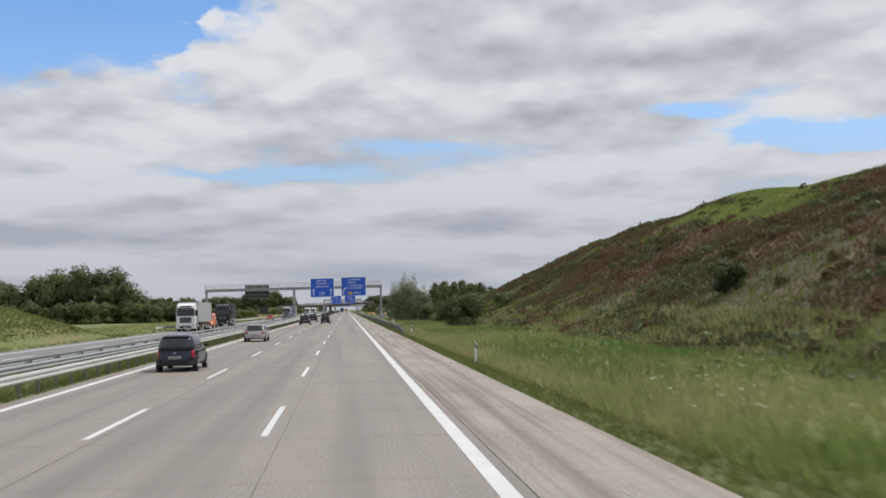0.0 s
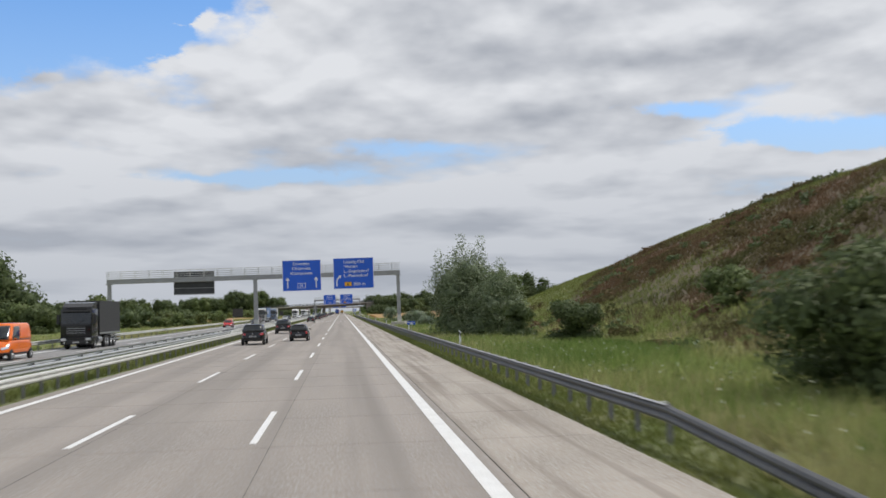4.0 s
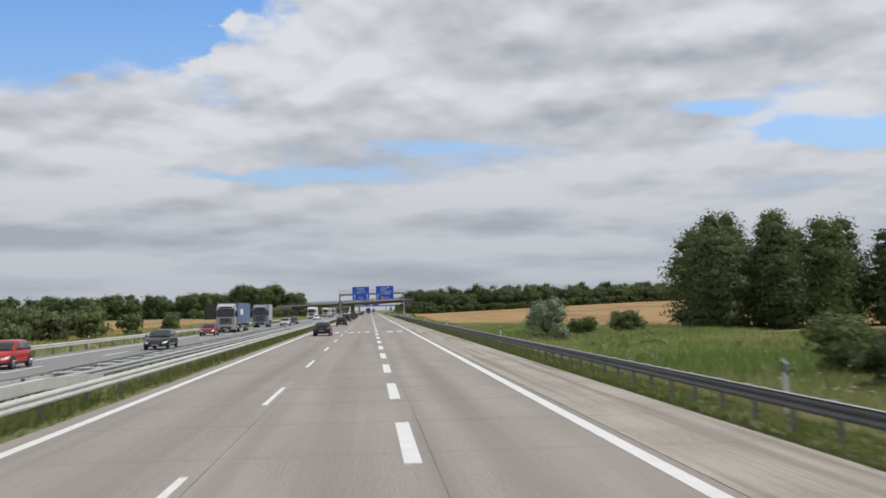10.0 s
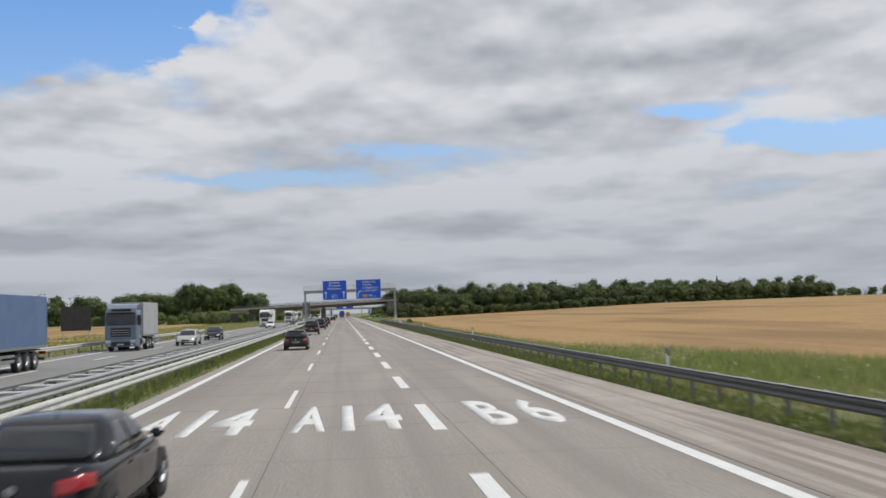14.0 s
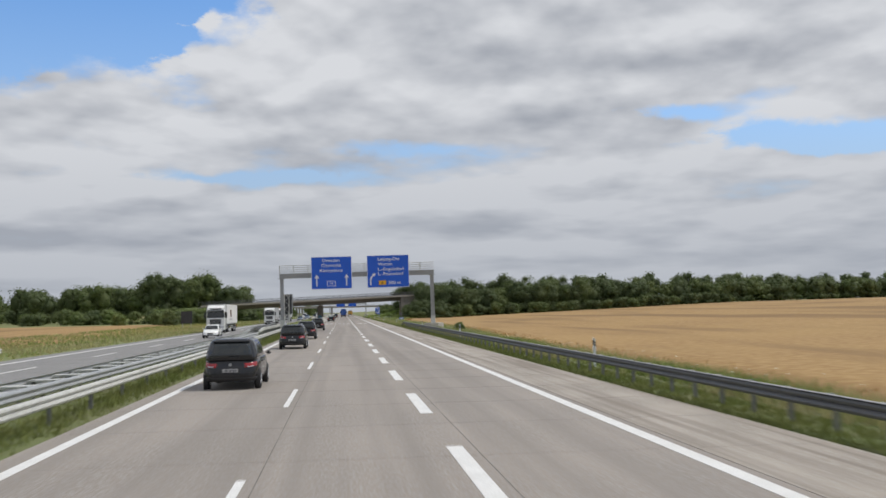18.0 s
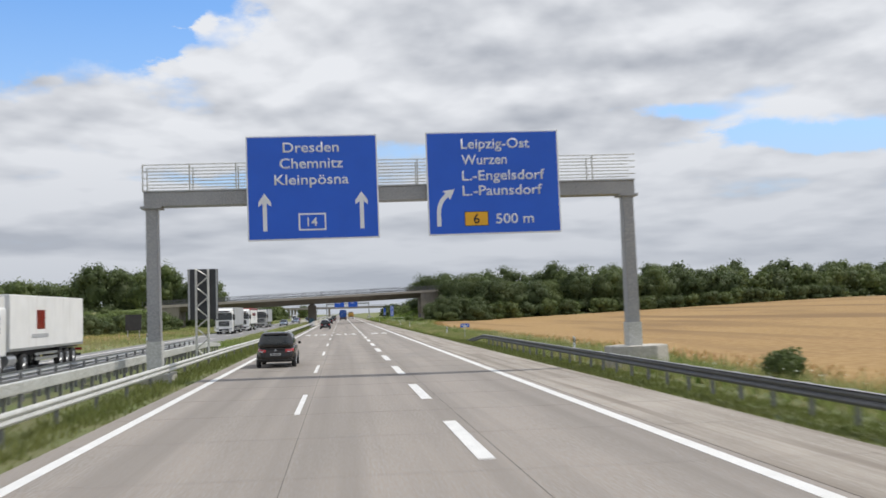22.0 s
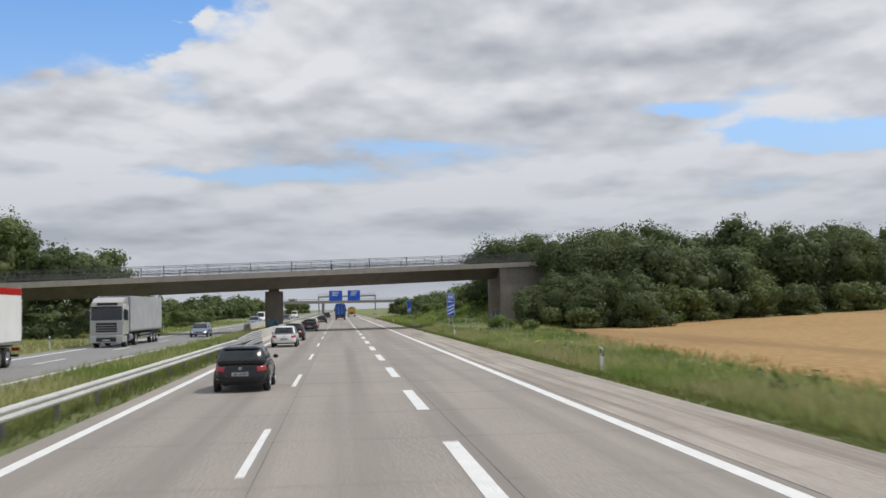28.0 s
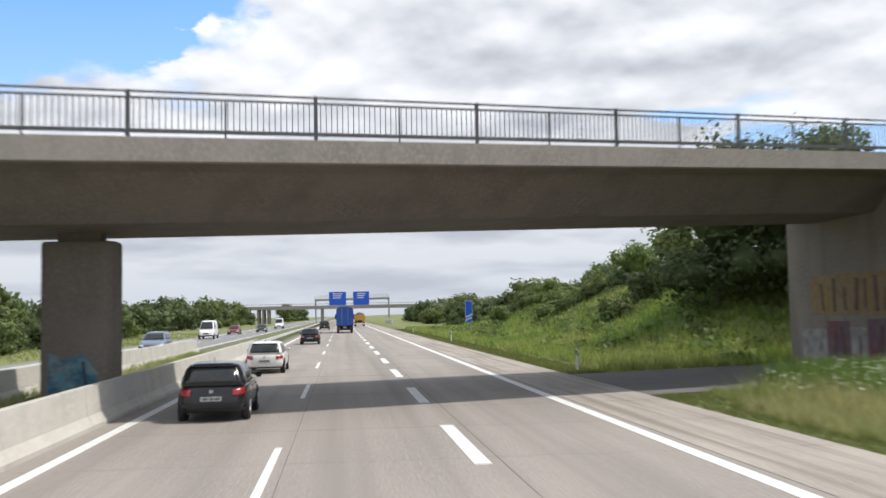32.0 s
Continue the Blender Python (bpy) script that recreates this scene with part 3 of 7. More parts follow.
for k in range(0, 80):
    d = part("wide_dash", wide_dash, None, dash_root)
    d.location = (LINE_2, 231.9 + 11.87 * k if k < 15 else 408.2 + 12 * (k - 15), 0)
for k in range(-2, 60):
    d = part("dash", opp_dash, None, dash_root)
    d.location = (-18.15, PHASE + 18 * k + 2.0, 0)


def road_letters(y0):
    for body, x, w in (("A", -7.0, 0.72), ("14", -5.85, 1.5), ("A", -3.35, 0.78), ("14", -2.2, 1.45), ("B", 1.12, 0.8), ("6", 2.3, 0.75)):
        me = words(body, 1.0, w, 0.035)
        ys = [v.co.y for v in me.vertices]
        k = 5.9 / (max(ys) - min(ys))
        lo = min(ys)
        for v in me.vertices:
            v.co.y, v.co.z = (v.co.y - lo) * k, 0.0
        bm = bmesh.new()
        bm.from_mesh(me)
        ext = bmesh.ops.extrude_face_region(bm, geom=bm.faces[:])
        bmesh.ops.translate(bm, vec=(0, 0, 0.006), verts=[g for g in ext["geom"] if isinstance(g, bmesh.types.BMVert)])
        ob = solo("road_lettering", mesh_of("road_lettering", bm, "marking"), "marking", "", "")
        ob.data.materials.clear()
        ob.data.materials.append(M["marking"])
        ob.location = (x, y0, 0)
        tagged(ob, f"long white lettering {body} painted on the lane", "road marking", "route numbers on the lanes", "structure")


road_letters(339.2)
road_letters(618.6)

# ---- crash barriers ----
WBEAM = [(0.0, 0.0), (0.055, 0.03), (0.075, 0.075), (0.055, 0.12), (0.012, 0.155), (0.055, 0.19), (0.075, 0.235), (0.055, 0.28), (0.0, 0.31)]


def wbeam(x, y0, y1, z, face, x1=None, z1=None, lengths=None):
    """A corrugated steel rail from y0 to y1; face is the side that it bulges to."""
    n = max(1, int((y1 - y0) / 8.0))
    bm = bmesh.new()
    prev = None
    for i in range(n + 1):
        t = i / n
        xx = x if x1 is None else x + (x1 - x) * t
        zz = z if z1 is None else z + (z1 - z) * t
        y = y0 + (y1 - y0) * t
        out = [(face * px, pz) for px, pz in WBEAM] + [(face * (px - 0.012), pz) for px, pz in WBEAM[::-1]]
        ring = [bm.verts.new((xx + px, y, zz + pz)) for px, pz in out]
        if prev:
            k = len(ring)
            for j in range(k):
                bm.faces.new((prev[j], prev[(j + 1) % k], ring[(j + 1) % k], ring[j]))
        prev = ring
    bmesh.ops.recalc_face_normals(bm, faces=bm.faces[:])
    return bm


post_mesh = mesh_of("post", boxes((-0.05, 0.05, -0.03, -0.022, -0.25, 0.70), (-0.05, -0.042, -0.03, 0.03, -0.25, 0.70), (0.042, 0.05, -0.03, 0.03, -0.25, 0.70)), "post_steel")
spacer_mesh = mesh_of("spacer", boxes((-0.10, 0.10, -0.03, 0.03, 0.50, 0.67), bevel=0.012), "steel")
spacer_plate = mesh_of("spacer_plate", boxes((-0.62, 0.55, -0.28, 0.28, 0.64, 0.69), bevel=0.008), "steel_light")
bracket_mesh = mesh_of("bracket", boxes((-0.02, 0.20, -0.03, 0.03, 0.735, 0.75), (0.16, 0.20, -0.03, 0.03, 0.60, 0.75)), "steel_light")


def guard_rail(name, label, x, y0, y1, face, mat, step, gap=0.16, bracket=False, two=False, x_end=None):
    root = thing(name, label, "crash barrier", kind="structure")
    part("rail", wbeam(x, y0, y1, 0.43, face, x1=x_end), mat, root)
    if two:
        part("rail", wbeam(x, y0, y1, 0.06, face, x1=x_end), mat, root)
    k = 0
    y = y0 + 0.6
    while y < y1:
        xx = x if x_end is None else x + (x_end - x) * (y - y0) / (y1 - y0)
        p = part("post", post_mesh, None, root)
        p.location = (xx - face * (gap + 0.05), y, 0)
        if bracket:
            b = part("bracket", bracket_mesh, None, root)
            b.location = (xx, y, 0)
        else:
            b = part("spacer", spacer_mesh, None, root)
            b.location = (xx - face * 0.1, y, 0)
        y += step
    return root


def wedge_strip(xa, xb, w, y0, y1, z0, z1):
    bm = boxes((0, w, 0, 1, z0, z1))
    for v in bm.verts:
        t = v.co.y
        v.co.x, v.co.y = v.co.x + xa + (xb - xa) * t, y0 + (y1 - y0) * t
    return bm


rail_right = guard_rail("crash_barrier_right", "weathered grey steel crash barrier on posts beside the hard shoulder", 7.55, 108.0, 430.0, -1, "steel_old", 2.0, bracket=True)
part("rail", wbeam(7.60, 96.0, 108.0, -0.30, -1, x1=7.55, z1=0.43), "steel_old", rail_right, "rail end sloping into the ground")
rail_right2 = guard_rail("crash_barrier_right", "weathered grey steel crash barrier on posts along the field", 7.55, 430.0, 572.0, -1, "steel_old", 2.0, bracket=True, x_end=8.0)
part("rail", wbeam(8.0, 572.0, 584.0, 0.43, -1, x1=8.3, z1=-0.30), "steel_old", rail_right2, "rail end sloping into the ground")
# paler strips added on top: highlight above the face turned from the sun
part("top_edge", boxes((7.46, 7.57, 108.0, 430.0, 0.742, 0.752)), "gantry_steel", rail_right, "added paler strip, light on the rail's top put into its colour")
part("top_edge", wedge_strip(7.46, 7.91, 0.11, 430.0, 572.0, 0.742, 0.752), "gantry_steel", rail_right2, "added paler strip, light on the rail's top put into its colour")
for y0, y1, xa, xb in ((-50.0, 200.0, -8.55, -8.6), (200.0, 300.0, -8.6, -8.95), (300.0, 480.0, -8.95, -9.15), (480.0, 520.0, -9.15, -9.4), (520.0, 560.0, -9.4, -9.4), (560.0, 600.0, -9.4, -8.9), (600.0, 714.0, -8.9, -8.9)):
    guard_rail("crash_barrier_left", "bright galvanised steel crash barrier along the grass median", xa, y0, y1, 1, "steel_light", 4.0 if y0 > 100 else 2.0, x_end=xb)
rail_back = guard_rail("crash_barrier_median", "galvanised steel crash barrier facing the oncoming lanes", -11.7, -50.0, 500.0, -1, "steel", 4.0)
rail_mid = guard_rail("crash_barrier_median", "second galvanised rail in the middle of the median", -10.45, -50.0, 505.0, 1, "steel", 2.0)
for k in range(95):
    p = part("spacer_plate", spacer_plate, None, rail_mid)
    p.location = (-11.05, 262.0 + 2.6 * k, 0)
part("rail", wbeam(-11.7, 500.0, 530.0, 0.43, -1, x1=-13.3, z1=0.66), "steel", rail_back)
part("rail", wbeam(-13.3, 530.0, 572.0, 0.66, -1), "steel", rail_back)
for k in range(21):
    p = part("post", post_mesh, None, rail_back)
    p.location = (-13.1, 531.0 + 2.0 * k, 0.22)
rail_opp = guard_rail("crash_barrier_far", "steel crash barrier along the far edge of the oncoming lanes", -22.95, 130.0, 470.0, 1, "steel_light", 4.0)

# box-section guards round the gantry's columns in the median
def column_guard(y0, y1, near=-10.05, lift=0.0):
    root = thing("column_guard", "pale boxed steel guard rail round a gantry column", "crash barrier", "guards round the columns", "structure")
    for x in (near, near - 1.6):
        for z0, z1 in ((0.52 + lift, 0.86 + lift) if x == near else (0.50, 0.72),):
            bm = boxes((x - 0.10, x + 0.10, y0 + 6, y1 - 6, z0, z1), bevel=0.03)
            for ya, yb in ((y0, y0 + 6), (y1, y1 - 6)):
                out = bmesh.new()
                a = [out.verts.new((x + sx, ya, z)) for sx, z in ((-0.1, 0.42), (0.1, 0.42), (0.1, 0.62), (-0.1, 0.62))]
                b = [out.verts.new((x + sx, yb, z)) for sx, z in ((-0.1, z0), (0.1, z0), (0.1, z1), (-0.1, z1))]
                for i in range(4):
                    out.faces.new((a[i], a[(i + 1) % 4], b[(i + 1) % 4], b[i]))
                out.faces.new(a[::-1])
                out.faces.new(b)
                bmesh.ops.recalc_face_normals(out, faces=out.faces[:])
                part("ramped_end", out, "steel_light", root)
            part("box_rail", bm, "steel_light" if x == near else "steel_old", root)
        y = y0 + 1
        while y < y1:
            p = part("post", post_mesh, None, root)
            p.location = (x, y, 0)
            y += 1.33
    return root


column_guard(196.0, 262.0)
column_guard(519.0, 573.0, -11.55, 0.06)

# concrete step barrier under the bridge
STEP = [(-0.30, -0.1), (0.30, -0.1), (0.30, 0.10), (0.17, 0.32), (0.11, 1.0), (-0.11, 1.0), (-0.17, 0.32), (-0.30, 0.10)]
for k in range(14):
    bm = along_y(STEP, 715.5 + 6 * k, 715.5 + 6 * k + 5.98, -8.62)
    solo("concrete_barrier", bm, "concrete_light", "pale precast concrete barrier element beside the overtaking lane", "barrier", "concrete barrier elements")
for k in range(8):
    bm = along_y(STEP, 756.0 + 6 * k, 756.0 + 6 * k + 5.98, -13.6)
    solo("concrete_barrier", bm, "concrete_light", "pale precast concrete barrier element on the median's far side", "barrier", "concrete barrier elements")
end_root = thing("barrier_transition", "stacked steel rails that join the concrete barrier", "crash barrier", kind="structure")
for z, ya, za in ((0.10, 697.0, -0.25), (0.42, 688.0, 0.42), (0.74, 700.0, 0.46)):
    part("rail", wbeam(-8.98 + (ya - 688.0) * 0.019, ya, 709.0, za, 1, x1=-8.58, z1=z), "steel", end_root)
    part("rail", wbeam(-8.58, 709.0, 716.0, z, 1, x1=-8.45), "steel", end_root)
for y in (688.6, 692.6, 696.6, 700.6, 704.6, 706.6, 708.6, 710.6, 712.6, 714.6):
    p = part("post", post_mesh, None, end_root)
    p.location = (-9.08 + (y - 688.0) * 0.019, y, 0.2)
rail_after = guard_rail("crash_barrier_left", "galvanised steel crash barrier beyond the bridge", -9.0, 799.5, 1150.0, 1, "steel_light", 4.0)


# ---- sign gantries ----
BEAM_TILT = 0.7   # the gantries stand square to a carriageway with crossfall


def arrow(kind):
    if kind == "up":
        pts = [(-0.085, 0), (0.085, 0), (0.085, 1.15), (0.26, 1.02), (0.26, 1.20), (0.0, 1.56), (-0.26, 1.20), (-0.26, 1.02), (-0.085, 1.15)]
        bm = bmesh.new()
        bm.faces.new([bm.verts.new((x, 0, z)) for x, z in pts])
        return bm
    bm = bmesh.new()
    curve = [(0.0, 0.0, 0.0), (0.0, 0.55, 0.0), (0.03, 0.80, 12), (0.11, 1.02, 26), (0.24, 1.20, 40), (0.36, 1.31, 48)]
    left, right = [], []
    for x, z, a in curve:
        nx, nz = math.cos(radians(a)), -math.sin(radians(a))
        left.append(bm.verts.new((x - 0.09 * nx, 0, z - 0.09 * nz)))
        right.append(bm.verts.new((x + 0.09 * nx, 0, z + 0.09 * nz)))
    for i in range(len(curve) - 1):
        bm.faces.new((left[i], right[i], right[i + 1], left[i + 1]))
    bm.faces.new([bm.verts.new(c) for c in ((0.20, 0, 1.50), (0.50, 0, 1.12), (0.70, 0, 1.56))])
    return bm


def flat_rect(x0, x1, z0, z1):
    bm = bmesh.new()
    bm.faces.new([bm.verts.new(c) for c in ((x0, 0, z0), (x1, 0, z0), (x1, 0, z1), (x0, 0, z1))])
    return bm


def solid(bm, depth=0.006):
    """Give a flat shape in the xz plane its thickness towards the traffic."""
    bmesh.ops.recalc_face_normals(bm, faces=bm.faces[:])
    ext = bmesh.ops.extrude_face_region(bm, geom=bm.faces[:])
    bmesh.ops.translate(bm, vec=(0, -depth, 0), verts=[g for g in ext["geom"] if isinstance(g, bmesh.types.BMVert)])
    bmesh.ops.recalc_face_normals(bm, faces=bm.faces[:])
    return bm


def sign_text(body, cap, x, z, parent, mat="sign_white", width=None, centre=False):
    me = words(body, cap / 0.70, width)
    bm = bmesh.new()
    bm.from_mesh(me)
    xs = [v.co.x for v in bm.verts]
    off = -(min(xs) + max(xs)) / 2 if centre else -min(xs)
    for v in bm.verts:
        v.co = (v.co.x + off, 0, v.co.y)
    solid(bm)
    ob = part("lettering", bm, mat, parent)
    ob.location = (x, -0.012, z)
    return ob


def sign_panel(name, label, x0, x1, z0, z1, y, kind, distance=""):
    root = thing(name, label, "road sign", "signs over the road", at=(x0, y, z0))
    root.matrix_basis = pose(0, 0, 0, 0, -BEAM_TILT, 0) @ root.matrix_basis
    w, h = x1 - x0, z1 - z0
    part("border", boxes((0, w, 0.0, 0.10, 0, h), bevel=0.02), "sign_white", root, "white edge of the sign")
    part("face", boxes((0.06, w - 0.06, -0.008, 0.0, 0.06, h - 0.06)), "sign_blue", root, "blue reflective sheeting")
    for bx in (0.5, w / 2, w - 0.5):
        part("back_rail", boxes((bx - 0.05, bx + 0.05, 0.10, 0.22, 0.1, h - 0.1)), "gantry_steel", root)
    if kind == "ahead":
        for body, z, wd in (("Dresden", 3.66, 2.32), ("Chemnitz", 2.99, 2.62), ("Kleinpösna", 2.31, 3.08)):
            sign_text(body, 0.42, 2.68, z, root, width=wd, centre=True)
        for ax in (0.72, w - 0.72):
            a = part("arrow", solid(arrow("up")), "sign_white", root)
            a.location = (ax, -0.012, 0.40)
        b = part("route_shield", solid(flat_rect(-0.57, 0.57, 0, 0.72)), "sign_white", root)
        b.location = (2.66, -0.010, 0.38)
        b = part("route_shield", solid(flat_rect(-0.50, 0.50, 0.07, 0.65)), "sign_blue", root)
        b.location = (2.66, -0.018, 0.38)
        t = sign_text("14", 0.36, 2.66, 0.56, root, centre=True)
        t.location.y = -0.030
    else:
        for body, z, wd in (("Leipzig-Ost", 3.66, 2.95), ("Wurzen", 2.98, 1.95), ("L.-Engelsdorf", 2.30, 3.55), ("L.-Paunsdorf", 1.66, 3.42)):
            sign_text(body, 0.42, 1.50, z, root, width=wd)
        a = part("arrow", solid(arrow("bend")), "sign_white", root)
        a.location = (0.46, -0.012, 0.38)
        b = part("route_plate", solid(flat_rect(-0.51, 0.51, 0, 0.62)), "sign_black", root)
        b.location = (2.05, -0.010, 0.36)
        b = part("route_plate", solid(flat_rect(-0.48, 0.48, 0.03, 0.59)), "sign_yellow", root)
        b.location = (2.05, -0.018, 0.36)
        t = sign_text("6", 0.40, 2.05, 0.47, root, "sign_black", centre=True)
        t.location.y = -0.030
        sign_text(distance, 0.42, 2.88, 0.44, root, width=1.62)
    return root


def gantry(name, label, y, x_left, x_right, mid=None, drop=0.0):
    root = thing(name, label, "gantry")
    root.matrix_basis = pose(0, 0, 0, 0, -BEAM_TILT, 0)
    zb0, zb1 = 7.46 - drop, 8.06 - drop
    cols = [x_right] + ([mid] if mid is not None else []) + [x_left]
    part("beam", boxes((x_left - 0.28, x_right + 0.28, y + 0.30, y + 1.10, zb0, zb1), bevel=0.03), "gantry_steel", root, "grey box beam across the road")
    for yy in (y + 0.28, y + 1.12):
        x = x_left
        while x < x_right:
            part("beam_rib", boxes((x, x + 0.02, yy - 0.01, yy + 0.01, zb0, zb1 + 0.03)), "gantry_steel", root)
            x += 3.0
    for cx in cols:
        tx = 0.26 if cx != mid else 0.30
        bm = bmesh.new()
        lo = [bm.verts.new((cx + a * tx, y + 0.7 + b * 0.34, 0.5)) for a, b in ((-1, -1), (1, -1), (1, 1), (-1, 1))]
        hi = [bm.verts.new((cx + a * tx * 0.86, y + 0.7 + b * 0.30, zb0)) for a, b in ((-1, -1), (1, -1), (1, 1), (-1, 1))]
        for i in range(4):
            bm.faces.new((lo[i], lo[(i + 1) % 4], hi[(i + 1) % 4], hi[i]))
        bm.faces.new(lo[::-1])
        bm.faces.new(hi)
        bmesh.ops.bevel(bm, geom=bm.edges[:], offset=0.025, segments=2, affect="EDGES")
        col = part("column", bm, "gantry_steel", root, "tapered grey steel column")
        part("collar", boxes((cx - tx - 0.03, cx + tx + 0.03, y + 0.32, y + 1.08, 0.5, 1.75)), "steel_light", root, "pale corrosion guard at the column's foot")
        part("cap_plate", boxes((cx - 0.42, cx + 0.42, y + 0.28, y + 1.12, zb0 - 0.08, zb0 + 0.02)), "gantry_steel", root)
        part("base_plate", boxes((cx - 0.48, cx + 0.48, y + 0.25, y + 1.15, 0.44, 0.50)), "gantry_steel", root)
        for bx in (-0.42, -0.25, 0.25, 0.42):
            for by in (0.30, 1.10):
                part("bolt", tube(bmesh.new(), (cx + bx, y + by, 0.50), (cx + bx, y + by, 0.60), 0.03, sides=6), "steel", root)
        if cx == x_right:
            out = [(cx + 0.1 + 1.38 * math.cos(a), y + 0.7 + 1.38 * math.sin(a)) for a in [radians(22.5 + 45 * k) for k in range(8)]]
            bm = prism(bmesh.new(), out, (lambda a, b: (a, b, -0.5), lambda a, b: (a, b, 0.74)))
            bmesh.ops.bevel(bm, geom=bm.edges[:], offset=0.04, segments=2, affect="EDGES")
            part("foundation", bm, "concrete_light", root, "pale concrete footing")
        else:
            part("foundation", boxes((cx - 0.7, cx + 0.7, y - 0.4, y + 1.8, -0.4, 0.44), bevel=0.04), "concrete_light", root, "pale concrete footing")
    # walkway and its railing
    part("walkway", boxes((x_left - 0.3, x_right + 0.3, y + 0.25, y + 1.15, zb1, zb1 + 0.06)), "steel", root, "grating on top of the beam")
    for yy in (y + 0.22, y + 1.18):
        for z in (zb1 + 0.28, zb1 + 0.56, zb1 + 0.84, zb1 + 1.12):
            part("handrail", tube(bmesh.new(), (x_left - 0.3, yy, z), (x_right + 0.3, yy, z), 0.022, sides=6), "steel_light", root)
        x = x_left - 0.28
        while x <= x_right + 0.3:
            part("rail_post", boxes((x - 0.025, x + 0.025, yy - 0.025, yy + 0.025, zb1, zb1 + 1.14)), "steel_light", root)
            x += 1.9
    return root


gantry("sign_gantry", "grey steel sign gantry spanning both carriageways on three columns", 231.0, -30.45, 10.0, -10.3)
gantry("sign_gantry", "grey steel sign gantry over the carriageway on two columns", 540.2, -10.2, 10.12, drop=0.13)
sign_panel("overhead_sign", "blue overhead sign with two white arrows for the lanes ahead", -6.42, -0.98, 5.60, 9.98, 230.75, "ahead")
sign_panel("overhead_sign", "blue overhead exit sign with a bent white arrow, 800 metres ahead", 0.76, 6.48, 5.68, 10.08, 230.75, "exit", "800 m")
sign_panel("overhead_sign", "blue overhead sign with two white arrows before the bridge", -6.22, -0.78, 5.72, 10.09, 540.0, "ahead")
sign_panel("overhead_sign", "blue overhead exit sign with a bent white arrow, 500 metres ahead", 1.27, 6.96, 5.72, 10.11, 540.0, "exit", "500 m")
vms = thing("message_sign", "dark grey back of an electronic sign hung on the gantry", "sign", at=(-19.0, 231.6, 5.42))
part("housing", boxes((-2.8, 2.8, 0.6, 1.1, 0.0, 3.3), bevel=0.04), "vms_dark", vms)
for z in (0.05, 0.9, 1.75, 2.05, 2.35, 2.65, 2.95, 3.2):
    part("rib", boxes((-2.82, 2.82, 0.54, 0.60, z, z + 0.07)), "gantry_steel", vms)

# the far gantry past the bridge
gantry("sign_gantry", "grey steel sign gantry beyond the bridge, far off", 1036.0, -10.4, 12.5)
for x0, x1 in ((-6.3, -0.9), (1.2, 6.3)):
    root = thing("overhead_sign", "blue overhead sign with rounded white edge beyond the bridge", "road sign", "signs over the road", at=(x0, 1035.6, 5.9))
    part("border", boxes((0, x1 - x0, 0, 0.1, 0, 4.3), bevel=0.02), "sign_white", root)
    part("face", boxes((0.05, x1 - x0 - 0.05, -0.008, 0, 0.05, 4.25)), "sign_blue", root)
    for k, z in enumerate((3.5, 2.85, 2.2)):
        part("text_bar", boxes((1.2, x1 - x0 - 1.2 - 0.3 * k, -0.016, -0.008, z, z + 0.3)), "sign_white", root)

# traffic sign on a lattice mast in the median
mast = thing("lattice_mast", "galvanised lattice mast that carries a large dark sign back", "sign post", at=(-10.6, 557.6, 0))
for a, b in ((-0.35, -0.2), (0.35, -0.2), (-0.35, 0.2), (0.35, 0.2)):
    part("leg", tube(bmesh.new(), (a, b, -0.3), (a, b, 5.4), 0.045, sides=6), "steel_light", mast)
for k in range(9):
    z = 0.15 + 0.6 * k
    for b in (-0.2, 0.2):
        part("brace", tube(bmesh.new(), (-0.35 if k % 2 else 0.35, b, z), (0.35 if k % 2 else -0.35, b, min(z + 0.6, 5.4)), 0.025, sides=5), "steel_light", mast)
mast_sign = thing("reverse_of_sign", "large dark back of a road sign fixed on a mast", "road sign", at=(-10.6, 557.9, 2.45))
part("panel", boxes((-0.88, 0.88, 0, 0.08, 0.0, 2.96), bevel=0.015), "vms_dark", mast_sign)
for x in (-0.80, 0.80):
    part("frame", boxes((x - 0.05, x + 0.05, -0.06, 0.0, 0.0, 2.96)), "steel", mast_sign)
# sign backs across the road
for x, y, w, z0, z1 in ((-34.7, 442.0, 3.6, 1.3, 4.3), (-33.0, 606.0, 2.2, 0.9, 3.3), (-31.5, 640.0, 2.2, 1.0, 3.2)):
    root = thing("reverse_of_sign", "dark back of a road sign on two posts across the road", "road sign", "sign backs across the road", at=(x, y, 0))
    part("panel", boxes((-w / 2, w / 2, 0, 0.06, z0, z1), bevel=0.015), "vms_dark", root)
    for px in (-w / 2 + 0.3, w / 2 - 0.3):
        part("post", tube(bmesh.new(), (px, 0.1, -0.4), (px, 0.1, z1), 0.06, sides=8), "steel", root)


# ---- the road bridge ----
DECK_SLOPE, GRADE = 0.34, 0.039
bridge = thing("road_bridge", "plain concrete road bridge crossing on a slant, with steel railings", "bridge")


